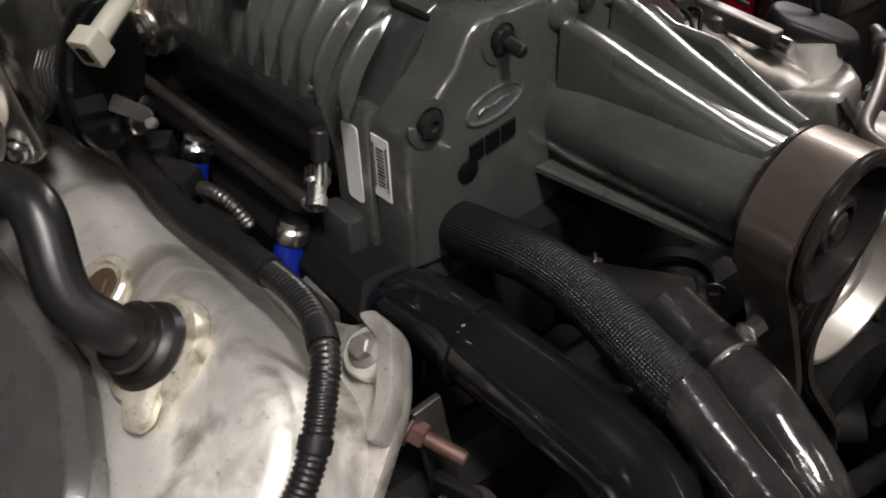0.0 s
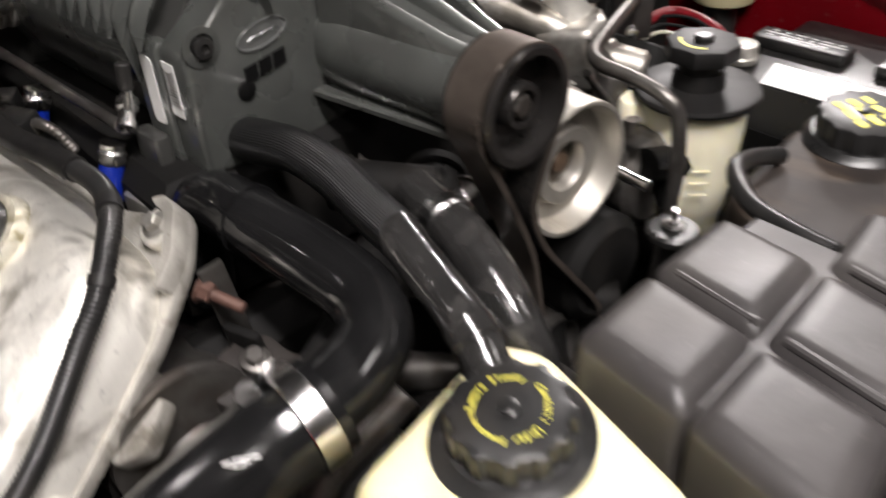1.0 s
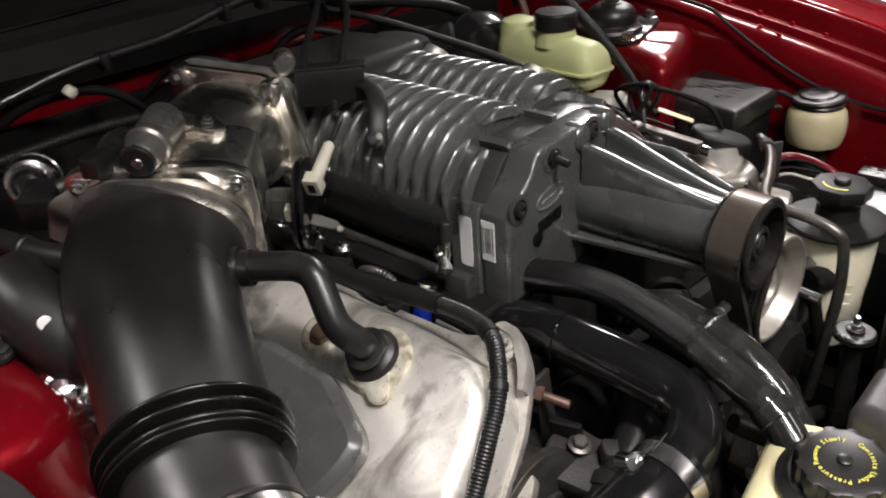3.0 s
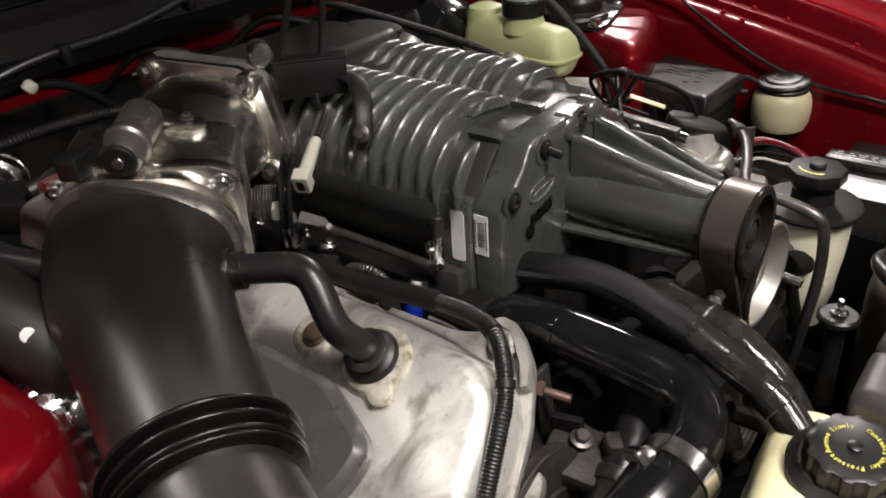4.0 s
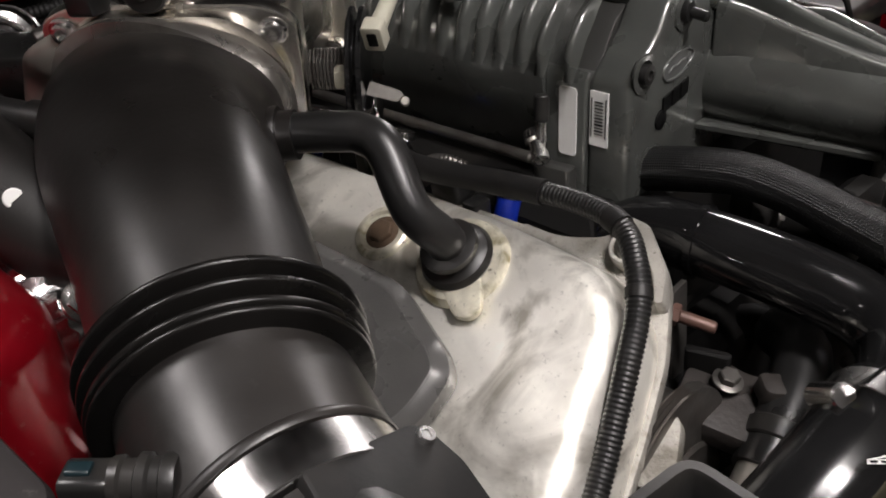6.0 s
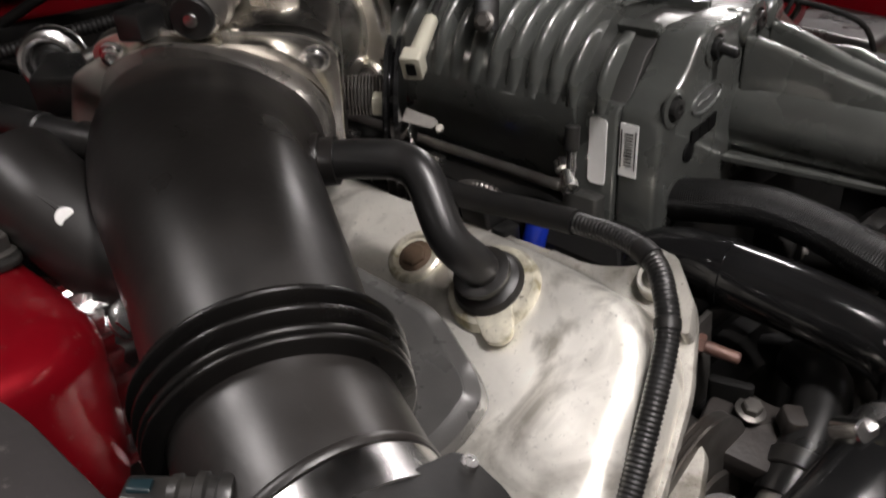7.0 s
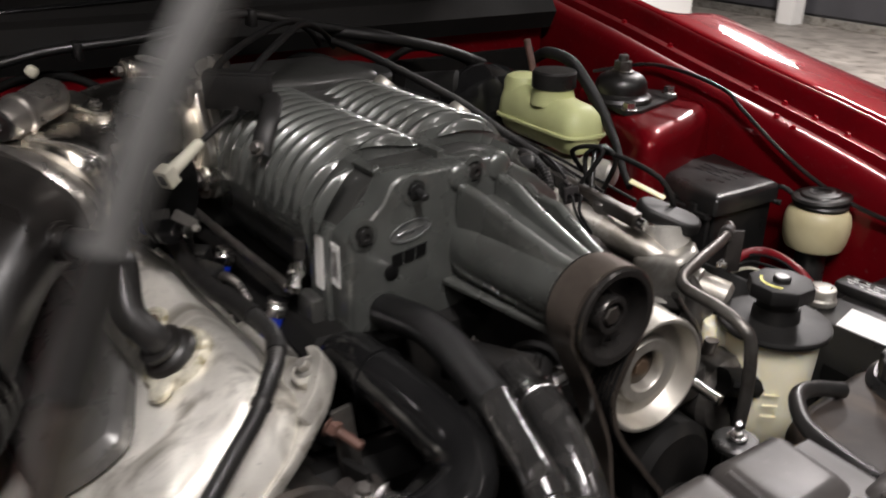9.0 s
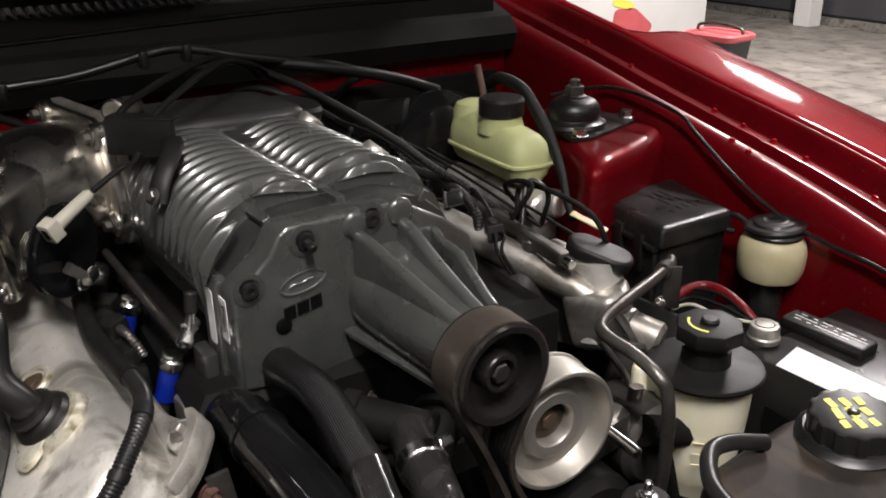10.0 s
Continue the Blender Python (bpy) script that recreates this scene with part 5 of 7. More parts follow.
H = [(0.190, -0.088, 0.777), (0.189, -0.118, 0.772), (0.184, -0.155, 0.758), (0.172, -0.205, 0.730), (0.15, -0.26, 0.69), (0.13, -0.32, 0.63)]
lower = thing("radiator_hose", pose(0.18, -0.15, 0.75), "thick glossy black radiator hose with white lettering", "hose")
wpart("hose", sweep(H, 0.0265, 28, 8), GLOSS_BLACK, lower, "thick black hose", 60)
wpart("lettering", moved(text_geo("ENG", 0.014), Matrix.Translation((0.2035, -0.137, 0.7895)) @ Euler((radians(-16), radians(28), radians(108))).to_matrix().to_4x4()), WHITE_LABEL, lower, "white lettering")
clamp = thing("hose_clamp", along((0.1897, -0.094, 0.776), (0.1892, -0.108, 0.774)), "bright worm drive hose clamp", "hose clamp")
part("band", lathe([(0.0265, 0.0), (0.0282, 0.0), (0.0286, 0.0005), (0.0286, 0.0135), (0.0282, 0.014), (0.0265, 0.014)], 40), STEEL, clamp, "bright steel band")
part("screw_housing", moved(rbox(0.022, 0.014, 0.010, 0.003, 0.001), pose(-0.006, -0.030, 0.0, -90, 0, 0) @ pose(0, -0.007, 0)), STEEL, clamp, "crimped screw housing")
part("screw", moved(hexbolt(0.0045, 0.006, 0.005), pose(-0.017, -0.034, 0.007, 0, -90, 0)), STEEL, clamp)
wpart("tail", sweep([(0.172, -0.116, 0.792, 0.9), (0.180, -0.1155, 0.800, 1.0), (0.188, -0.1145, 0.812, 0.8), (0.195, -0.114, 0.826, 0.5)], 0.0062, 10, 5, flat=0.12), STEEL, clamp, "bent band tail")
wpart("screw_barrel", rod((0.164, -0.112, 0.786), (0.180, -0.122, 0.800), 0.0065, 16), STEEL, clamp, "crimped screw barrel")

bh = thing("braided_hose", pose(0.1, 0, 0.83), "black braided sleeve hose to the coolant tank", "hose")
wpart("sleeve", sweep([(-0.03, 0.00, 0.806, 0.9), (0.0, -0.006, 0.818, 1.05), (0.028, -0.009, 0.827, 1.05), (0.060, -0.006, 0.832), (0.092, -0.004, 0.829), (0.128, -0.006, 0.822), (0.152, -0.005, 0.815)], 0.0136, 24, 8), BRAID, bh, "woven sleeve", 60)
wpart("tube", sweep([(0.148, -0.005, 0.818), (0.168, -0.008, 0.811), (0.190, -0.011, 0.804), (0.212, -0.015, 0.798), (0.226, -0.018, 0.790), (0.242, -0.024, 0.778)], 0.0128, 20, 6), WRAP, bh, "glossy wrapped hose end", 60)
wpart("clip", rod((0.213, -0.0152, 0.7975), (0.224, -0.0175, 0.7915), 0.0141, 24), WRAP, bh, "glossy clear clip")
bh2 = thing("coolant_hose", pose(0.18, 0.04, 0.79), "glossy black hose with a worm clamp", "hose")
wpart("hose", sweep([(0.098, 0.052, 0.792), (0.130, 0.042, 0.795), (0.160, 0.036, 0.793), (0.196, 0.028, 0.778), (0.220, 0.024, 0.752), (0.232, 0.024, 0.715), (0.235, 0.03, 0.66)], 0.0160, 22, 8), WRAP, bh2, "glossy black hose", 60)
wpart("band", rod((0.132, 0.0415, 0.7952), (0.144, 0.039, 0.795), 0.0180, 28), STEEL, bh2, "bright clamp band")
wpart("screw", moved(hexbolt(0.005, 0.008, 0.006), along((0.139, 0.052, 0.808), (0.140, 0.066, 0.812))), STEEL, bh2, "clamp screw")
# Both housings take near-black to paint in the shade under the snout.
for a, b, r, name, lab in (((0.05, 0.02, 0.795), (0.100, 0.072, 0.785), 0.016, "water_outlet", "cast water outlet under the snout, shade painted in"), ((0.06, 0.10, 0.770), (0.098, 0.06, 0.762), 0.020, "thermostat_housing", "thermostat housing behind the belt, shade painted in")):
    a, b = Vector(a), Vector(b)
    housing = thing(name, along(a, b), lab, "housing")
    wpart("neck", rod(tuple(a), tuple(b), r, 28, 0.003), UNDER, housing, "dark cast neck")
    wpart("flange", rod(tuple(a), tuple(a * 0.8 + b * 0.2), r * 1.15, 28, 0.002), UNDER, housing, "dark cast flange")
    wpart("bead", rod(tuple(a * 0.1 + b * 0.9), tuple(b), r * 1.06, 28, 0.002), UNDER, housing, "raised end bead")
    for k in range(2):
        part("bolt", moved(hexbolt(0.005, 0.004, 0.0075), pose(r * 1.05 * (1 - 2 * k), 0.004, 0.016)), DULL_STEEL, housing, "dull bolt")

# ================= front tanks =================
tank = thing("coolant_tank", pose(0.29, -0.06, 0.7), "yellowed plastic coolant tank with a black cap", "tank")
to = [(0.215, -0.004), (0.243, 0.014), (0.355, -0.011), (0.366, -0.066), (0.329, -0.141), (0.239, -0.113)]
wpart("shell", loft(ringed(to, 0.014, ((-0.008, 0.58), (-0.007, 0.735), (-0.001, 0.764), (0.001, 0.774), (0.005, 0.781), (0.012, 0.7855), (0.030, 0.789)))), CREAM, tank, "yellowed tank shell", 30)
wpart("seam", loft(ringed(to, 0.014, ((-0.007, 0.700), (-0.011, 0.702), (-0.011, 0.705), (-0.007, 0.707)))), CREAM, tank)
CAP = pose(0.2785, -0.049, 0.7895, 4, 6, -38)


def filler_cap(parent, m, r_flange, r_cap, h):
    cap = part("cap", moved(lathe([(r_flange - 0.002, 0), (r_flange, 0.001), (r_flange, 0.004), (r_flange - 0.003, 0.006), (r_cap + 0.004, 0.008), (r_cap + 0.003, 0.009)], 56), parent.matrix_world.inverted() @ m), PLASTIC, parent, "black plastic filler cap")
    lob = []
    for k in range(96):
        a = 2 * math.pi * k / 96
        lob.append(((r_cap + 0.0010 * (1 if (k // 4) % 2 else -1)) * math.cos(a), (r_cap + 0.0010 * (1 if (k // 4) % 2 else -1)) * math.sin(a)))
    part("grip", moved(prism(lob, 0.006, h, 0.0025, 2, False), parent.matrix_world.inverted() @ m), PLASTIC, cap, "ribbed grip", None, 40)
    part("nub", moved(lathe([(0.0045, h), (0.0045, h + 0.0015), (0.003, h + 0.0022), (0.001, h + 0.0022)], 14), parent.matrix_world.inverted() @ m), PLASTIC, cap)
    return cap


cap = filler_cap(tank, CAP, 0.0375, 0.0275, 0.024)
lettering = joined(ring_text("Contents Under Pressure", 0.0165, 0.0046, 120, 9.2), ring_text("Remove Slowly", 0.0165, 0.0046, 264, 9.2))
part("lettering", moved(lettering, tank.matrix_world.inverted() @ CAP @ pose(0, 0, 0.0244)), YELLOW_INK, cap, "yellow ring of lettering")

exp = thing("expansion_tank", pose(0.32, 0.2, 0.65), "dark grey ribbed plastic expansion tank with a black cap", "tank")
CELLS = [
    ((0.254, 0.018), (0.3245, 0.0105), (0.3195, 0.0805), (0.249, 0.088), 0.798),
    ((0.249, 0.088), (0.3195, 0.0805), (0.312, 0.155), (0.247, 0.160), 0.798),
    ((0.3250, 0.0100), (0.405, -0.002), (0.394, 0.072), (0.3200, 0.0800), 0.797),
    ((0.3200, 0.0800), (0.394, 0.072), (0.388, 0.143), (0.3125, 0.1545), 0.797),
    ((0.3125, 0.1545), (0.388, 0.143), (0.384, 0.215), (0.303, 0.228), 0.796),
]
for *o, zt in CELLS:
    wpart("cell", loft(ringed(o, 0.009, ((0.0004, 0.60), (0.0004, zt - 0.011), (0.0012, zt - 0.0080), (0.0055, zt - 0.0034), (0.0085, zt - 0.0013), (0.0120, zt - 0.0002), (0.0140, zt), (0.020, zt)))), TANK_GREY, exp, "ribbed tank cell", 60)
for (x0, y0), (x1, y1) in (((0.262, 0.0945), (0.314, 0.0890)), ((0.330, 0.0860), (0.386, 0.0795)), ((0.325, 0.1600), (0.380, 0.1515))):
    wpart("rib", rod((x0, y0, 0.7935), (x1, y1, 0.7930), 0.0030, 10), TANK_GREY, exp, "moulded stiffening rib")
wpart("core", flat_box(0.258, 0.384, 0.022, 0.18, 0.60, 0.7885), TANK_GREY, exp)
ho = [(0.200, 0.245), (0.262, 0.172), (0.405, 0.172), (0.405, 0.45), (0.215, 0.45), (0.185, 0.36)]
wpart("header", loft(ringed(ho, 0.018, ((0.0, 0.60), (0.0, 0.735), (0.003, 0.745), (0.010, 0.751), (0.016, 0.752)))), DUSTY, exp, "lower header with dusty top", 50)
wpart("pipe", sweep([(0.300, 0.203, 0.768), (0.268, 0.204, 0.770), (0.236, 0.213, 0.771), (0.210, 0.238, 0.772), (0.203, 0.268, 0.766), (0.21, 0.30, 0.758)], 0.0065, 14, 6), SOFT_RUBBER, exp, "black rubber edge pipe")
CAP2 = pose(0.236, 0.365, 0.752, 3, 4, -30)
cap2 = filler_cap(exp, CAP2, 0.040, 0.0315, 0.026)
bars = []
random.seed(12)
for k in range(9):
    bars.append(moved(rbox(0.009 + 0.006 * random.random(), 0.0058, 0.0004, 0.001, 0.0001, 1), pose(-0.013 + 0.013 * (k % 3), -0.012 + 0.011 * (k // 3), 0.0262, 0, 0, 20 * random.random())))
part("print", moved(joined(*bars), exp.matrix_world.inverted() @ CAP2), YELLOW_INK, cap2, "yellow printed pictograms")
sup = thing("radiator_support", pose(0.45, 0.1, 0.7), "black radiator support with a worn orange edge strip", "radiator support")
wpart("shroud", flat_box(0.412, 0.62, -0.30, 0.6, 0.60, 0.735, 0.006), PLASTIC, sup, "black shroud")
wpart("edge_strip", flat_box(0.404, 0.413, -0.02, 0.42, 0.730, 0.748, 0.002), RUST, sup, "orange brown worn strip")
wpart("mount", moved(joined(rbox(0.05, 0.035, 0.012, 0.006, 0.002), moved(lathe([(0.010, 0.011), (0.010, 0.016), (0.006, 0.017), (0.005, 0.012)], 20), pose(0.01, 0, 0))), pose(0.43, 0.0, 0.748, 0, 0, -60)), PLASTIC, sup, "black mount tab")

# ================= power steering reservoir =================
ps = thing("power_steering_reservoir", pose(0.112, 0.338, 0.66), "cloudy cream plastic fluid reservoir with a black lid", "reservoir")
part("bottle", lathe([(0.030, -0.03), (0.034, 0.0), (0.036, 0.004), (0.0375, 0.03), (0.040, 0.05), (0.0415, 0.075), (0.0425, 0.103), (0.040, 0.104)], 40), CLOUDY, ps, "cream bottle")
part("bottle_wing", moved(rbox(0.05, 0.03, 0.085, 0.012, 0.005), pose(-0.03, -0.022, 0.012, 0, 0, 40)), CLOUDY, ps, "cream side chamber")
lid = part("lid", lathe([(0.044, 0.100), (0.0495, 0.102), (0.0505, 0.105), (0.0495, 0.1075), (0.046, 0.1085), (0.030, 0.1095), (0.0215, 0.1105), (0.0205, 0.124), (0.001, 0.124)], 56), CLUTTER, ps, "wide black lid")
part("cap_neck", lathe([(0.0185, 0.122), (0.0185, 0.132), (0.0245, 0.133), (0.0245, 0.134)], 32), PLASTIC, lid)
hexo = [((0.0295 if k % 2 else 0.0270) * math.cos(math.pi * k / 8), (0.0295 if k % 2 else 0.0270) * math.sin(math.pi * k / 8)) for k in range(16)]
part("cap", prism(hexo, 0.133, 0.147, 0.002, 2), CLUTTER, lid, "black twist cap")
part("cap_print", moved(loft([[(0.019 * math.cos(a), 0.019 * math.sin(a), z) for a in np.linspace(3.6, 5.4, 14)] + [(0.0168 * math.cos(a), 0.0168 * math.sin(a), z) for a in np.linspace(5.4, 3.6, 14)] for z in (0.1472, 0.1475)]), Matrix()), YELLOW_INK, lid, "yellow arc print")
part("cap_knob", lathe([(0.008, 0.147), (0.008, 0.150), (0.006, 0.1515), (0.001, 0.1515)], 16), PLASTIC, lid)
for k in range(3):
    part("level_mark", moved(rbox(0.014, 0.0012, 0.0012, 0.0005, 0.0003, 1), pose(0.030, -0.0285, 0.03 + 0.011 * k, 90, 0, 46)), CREAM, ps)

bent = thing("bent_steel_tube", pose(0.07, 0.27, 0.81), "dark bent steel tube with a clip around the reservoir", "tube")
wpart("tube", sweep([(-0.02, 0.425, 0.797), (-0.005, 0.408, 0.800), (0.030, 0.350, 0.812), (0.060, 0.285, 0.818), (0.073, 0.252, 0.815), (0.088, 0.242, 0.812), (0.120, 0.245, 0.808), (0.146, 0.246, 0.801), (0.154, 0.250, 0.785), (0.156, 0.252, 0.74), (0.150, 0.255, 0.68), (0.14, 0.26, 0.60)], 0.0055, 14, 6), DULL_STEEL, bent, "dark steel tube", 60)
wpart("clip", moved(rbox(0.018, 0.004, 0.045, 0.003, 0.001), pose(0.015, 0.392, 0.765, 0, 0, 60)), GRIME, bent, "bent clip")
wpart("clip_band", rod((0.000, 0.399, 0.802), (0.012, 0.380, 0.806), 0.0085, 18), GRIME, bent, "clip band")
wpart("clip_bolt", moved(hexbolt(0.005, 0.004, 0.007), pose(0.010, 0.384, 0.772, 90, 0, 60)), STEEL, bent)

# ================= battery =================
bat = thing("battery", pose(0.2, 0.52, 0.6), "black car battery with white label strip", "battery")
wpart("case", moved(prism(quad_round([(0.088, 0.42), (0.315, 0.435), (0.305, 0.60), (0.078, 0.585)], 0.008), 0.55, 0.742, 0.004, 2), Matrix()), PLASTIC, bat, "black case")
wpart("label", moved(prism([(0.121, 0.4235), (0.280, 0.4352), (0.270, 0.478), (0.109, 0.468)], 0.7422, 0.743, 0.0002, 1), Matrix()), WHITE_LABEL, bat, "white label strip")
wpart("label_front", flat_box(0.12, 0.30, 0.4185, 0.4200, 0.62, 0.70, 0.0003), INK, bat, "dark front label")
for x, y in ((0.114, 0.506), (0.228, 0.512)):
    wpart("vent_cover", moved(prism(quad_round([(-0.044, -0.015), (0.044, -0.015), (0.044, 0.015), (-0.044, 0.015)], 0.006), 0, 0.012, 0.003, 2), pose(x, y, 0.742, 0, 0, 4)), PLASTIC, bat, "raised vent cover")
    random.seed(int(x * 1000))
    bb = [moved(rbox(0.004 + 0.01 * random.random(), 0.0016, 0.0003, 0.0004, 0.0001, 1), pose(-0.03 + 0.0125 * (k % 6), 0.006 - 0.006 * (k // 6), 0.0122)) for k in range(17)]
    wpart("small_print", moved(joined(*bb), pose(x, y, 0.742, 0, 0, 4)), WHITE_LABEL, bat, "white unreadable small print")
wpart("terminal", moved(lathe([(0.010, 0), (0.010, 0.012), (0.0085, 0.013), (0.0085, 0.02), (0.002, 0.021)], 20), pose(0.084, 0.450, 0.742)), DULL_ALU, bat, "lead terminal")
solo("terminal_clamp", moved(joined(lathe([(0.0105, 0), (0.0150, 0.0005), (0.0158, 0.002), (0.0158, 0.006), (0.0142, 0.0075), (0.0142, 0.016), (0.0132, 0.0175), (0.0095, 0.018), (0.0090, 0.012)], 28), moved(rbox(0.016, 0.010, 0.010, 0.003, 0.001), pose(-0.020, 0.004, 0.003))), pose(0.084, 0.450, 0.7435)), DULL_ALU, "grey battery terminal clamp", "clamp")
solo("battery_cable", sweep([(0.068, 0.453, 0.757), (0.052, 0.454, 0.765), (0.025, 0.458, 0.769), (0.003, 0.454, 0.769), (-0.004, 0.432, 0.766), (0.002, 0.405, 0.755), (0.0, 0.39, 0.72)], 0.0050, 12, 8), RED_CABLE, "thick red battery cable in a loop", "cable")
for k in range(3):
    solo("thin_wire", sweep([(0.072, 0.448, 0.758), (0.05 - 0.01 * k, 0.425 + 0.012 * k, 0.762 + 0.004 * k), (0.02 - 0.012 * k, 0.415 + 0.01 * k, 0.765), (0.0, 0.40, 0.75)], 0.0018, 8, 6), (BEIGE, INK, INK)[k], "thin wire by the battery terminal", "wire", group="thin wires")
solo("battery_side_tray", moved(prism(quad_round([(-0.03, 0.44), (0.06, 0.47), (0.055, 0.560), (-0.03, 0.536)], 0.01), 0.55, 0.715, 0.006, 2), Matrix()), UNDER, "dark tray beside the battery", "tray")

# ================= driver's side: fuse box, washer bottle, brakes =================
fuse = thing("fuse_box", pose(-0.13, 0.535, 0.70), "black plastic fuse box with a lid", "fuse box")
fo = [(-0.188, 0.478), (-0.068, 0.459), (-0.070, 0.574), (-0.199, 0.603)]
wpart("lid", loft(ringed(fo, 0.006, ((0.0, 0.783), (0.0, 0.800), (0.0020, 0.8035), (0.006, 0.8055), (0.012, 0.806)))), PLASTIC, fuse, "flat black lid", 40)
wpart("base", loft(ringed(fo, 0.006, ((0.006, 0.66), (0.006, 0.782)))), PLASTIC, fuse, "black base")
for t in (0.35, 0.7):
    wpart("latch", moved(rbox(0.006, 0.016, 0.045, 0.002, 0.001), pose(-0.185 + 0.115 * t, 0.474 - 0.018 * t, 0.745, 0, 0, 81)), PLASTIC, fuse, "black latch")
wpart("side_panel", moved(rbox(0.098, 0.006, 0.082, 0.004, 0.002), pose(-0.126, 0.4705, 0.694, 0, 0, -9)), PLASTIC, fuse, "framed black side panel")
wpart("panel_ledge", moved(rbox(0.104, 0.010, 0.006, 0.002, 0.001), pose(-0.127, 0.4680, 0.776, 0, 0, -9)), PLASTIC, fuse)
random.seed(8)
fb = [moved(rbox(0.010 + 0.012 * random.random(), 0.002, 0.0004, 0.0004, 0.0001, 1), pose(-0.155 + 0.022 * (k % 3), 0.525 + 0.011 * (k // 3), 0.8062, 0, 0, -5)) for k in range(9)]
wpart("embossed_bar", joined(*fb), INK, fuse, "unreadable embossed writing")

wb = thing("washer_bottle", pose(-0.023, 0.588, 0.734), "squat cream washer bottle neck with a flip-up black cap", "bottle")
part("bottle", lathe([(0.012, -0.002), (0.024, 0.000), (0.033, 0.005), (0.0360, 0.013), (0.0375, 0.025), (0.0375, 0.037), (0.0355, 0.047), (0.031, 0.053), (0.027, 0.055), (0.026, 0.058)], 40), WASHER, wb, "cream bottle neck")
part("filler_pipe", lathe([(0.018, -0.20), (0.018, -0.004), (0.014, 0.002)], 20), PLASTIC, wb, "black filler pipe")
part("collar", lathe([(0.027, 0.054), (0.031, 0.055), (0.032, 0.058), (0.030, 0.061), (0.026, 0.062)], 36), PLASTIC, wb, "black cap collar")
part("cap", moved(lathe([(0.030, 0.0), (0.033, 0.0012), (0.0335, 0.004), (0.031, 0.0065), (0.024, 0.007), (0.022, 0.0095), (0.016, 0.0105), (0.001, 0.0105)], 40), pose(0, 0, 0.0615, 5, -4, 0)), PLASTIC, wb, "black flip cap")
part("cap_rim", moved(lathe([(0.010, 0.0105), (0.012, 0.0112), (0.014, 0.0112), (0.0155, 0.0105)], 28), pose(0, 0, 0.0615, 5, -4, 0)), GREY_PLASTIC, wb, "raised ring on the cap")
part("cap_strap", sweep([(-0.030, -0.012, 0.062), (-0.044, -0.016, 0.067), (-0.056, -0.020, 0.060), (-0.052, -0.022, 0.050), (-0.040, -0.018, 0.048)], 0.0032, 8, 6), PLASTIC, wb, "black cap strap")

br = thing("brake_fluid_reservoir", pose(-0.312, 0.412, 0.812), "greenish yellow brake fluid reservoir with a black cap", "reservoir")
bo = [(-0.085, -0.030), (0.075, -0.030), (0.080, 0.030), (-0.085, 0.030)]
part("tank", loft([[(x, y, z - 0.10 * x * (1 if z > 0.05 else 0.3)) for x, y, z in ring_] for ring_ in ringed(bo, 0.020, ((0.016, 0.006), (0.008, 0.010), (0.004, 0.018), (0.001, 0.028), (0.0, 0.036), (0.001, 0.048), (0.005, 0.061), (0.011, 0.069), (0.018, 0.072)))]), GREENISH, br, "translucent greenish tank", None, 60)
part("seam", loft(ringed(bo, 0.020, ((0.0, 0.028), (-0.0025, 0.029), (-0.0025, 0.032), (0.0, 0.033)))), GREENISH, br)
part("filler_neck", moved(lathe([(0.030, 0.058), (0.0285, 0.066), (0.0262, 0.074), (0.0255, 0.082), (0.020, 0.083)], 28), pose(0.002, 0, 0)), GREENISH, br)
part("filler_dome", moved(lathe([(0.026, 0.05), (0.026, 0.074), (0.022, 0.082), (0.012, 0.086), (0.001, 0.087)], 24), pose(-0.062, 0, 0)), GREENISH, br)
part("cap", moved(lathe([(0.026, 0.078), (0.0285, 0.080), (0.0285, 0.098), (0.026, 0.101), (0.001, 0.102)], 36), pose(0.002, 0.0, 0)), PLASTIC, br, "black screw cap")
mc = thing("brake_master_cylinder", pose(-0.28, 0.41, 0.78), "cast aluminium brake master cylinder", "master cylinder")
wpart("bore", rod((-0.40, 0.40, 0.788), (-0.212, 0.408, 0.794), 0.020, 24, 0.004), CAST_ALU, mc, "cast body")
wpart("port", rod((-0.245, 0.41, 0.800), (-0.200, 0.425, 0.802), 0.017, 20, 0.003), CAST_ALU, mc, "port boss")
wpart("valve_block", moved(rbox(0.045, 0.04, 0.05, 0.008, 0.004), pose(-0.238, 0.415, 0.752)), DULL_ALU, mc, "valve block")
solo("brake_servo", moved(lathe([(0.02, 0), (0.06, 0.004), (0.10, 0.02), (0.112, 0.045), (0.112, 0.06), (0.095, 0.085), (0.03, 0.10)], 40), along((-0.40, 0.40, 0.785), (-0.58, 0.40, 0.785))), GLOSS_BLACK, "black brake servo against the bulkhead", "brake servo")

mount = thing("strut_mount", pose(-0.293, 0.5135, 0.860), "black rubber strut mount with a steel stud on the tower", "strut mount")
part("plate", moved(prism(quad_round([(-0.058, -0.010), (0.036, -0.038), (0.056, -0.040), (0.060, -0.020), (0.024, 0.088), (-0.010, 0.098), (-0.060, 0.035)], 0.012), 0, 0.007, 0.001, 1), Matrix()), PLASTIC, mount, "black mount plate")
part("rubber", lathe([(0.042, 0.005), (0.043, 0.009), (0.041, 0.013), (0.036, 0.015), (0.0335, 0.018), (0.0345, 0.024), (0.0335, 0.031), (0.029, 0.038), (0.022, 0.042), (0.014, 0.044), (0.004, 0.045)], 36), RUBBER, mount, "black rubber dome")
part("nut", moved(hexbolt(0.012, 0.012, 0.015), pose(0, 0, 0.044)), DULL_STEEL, mount, "steel nut")
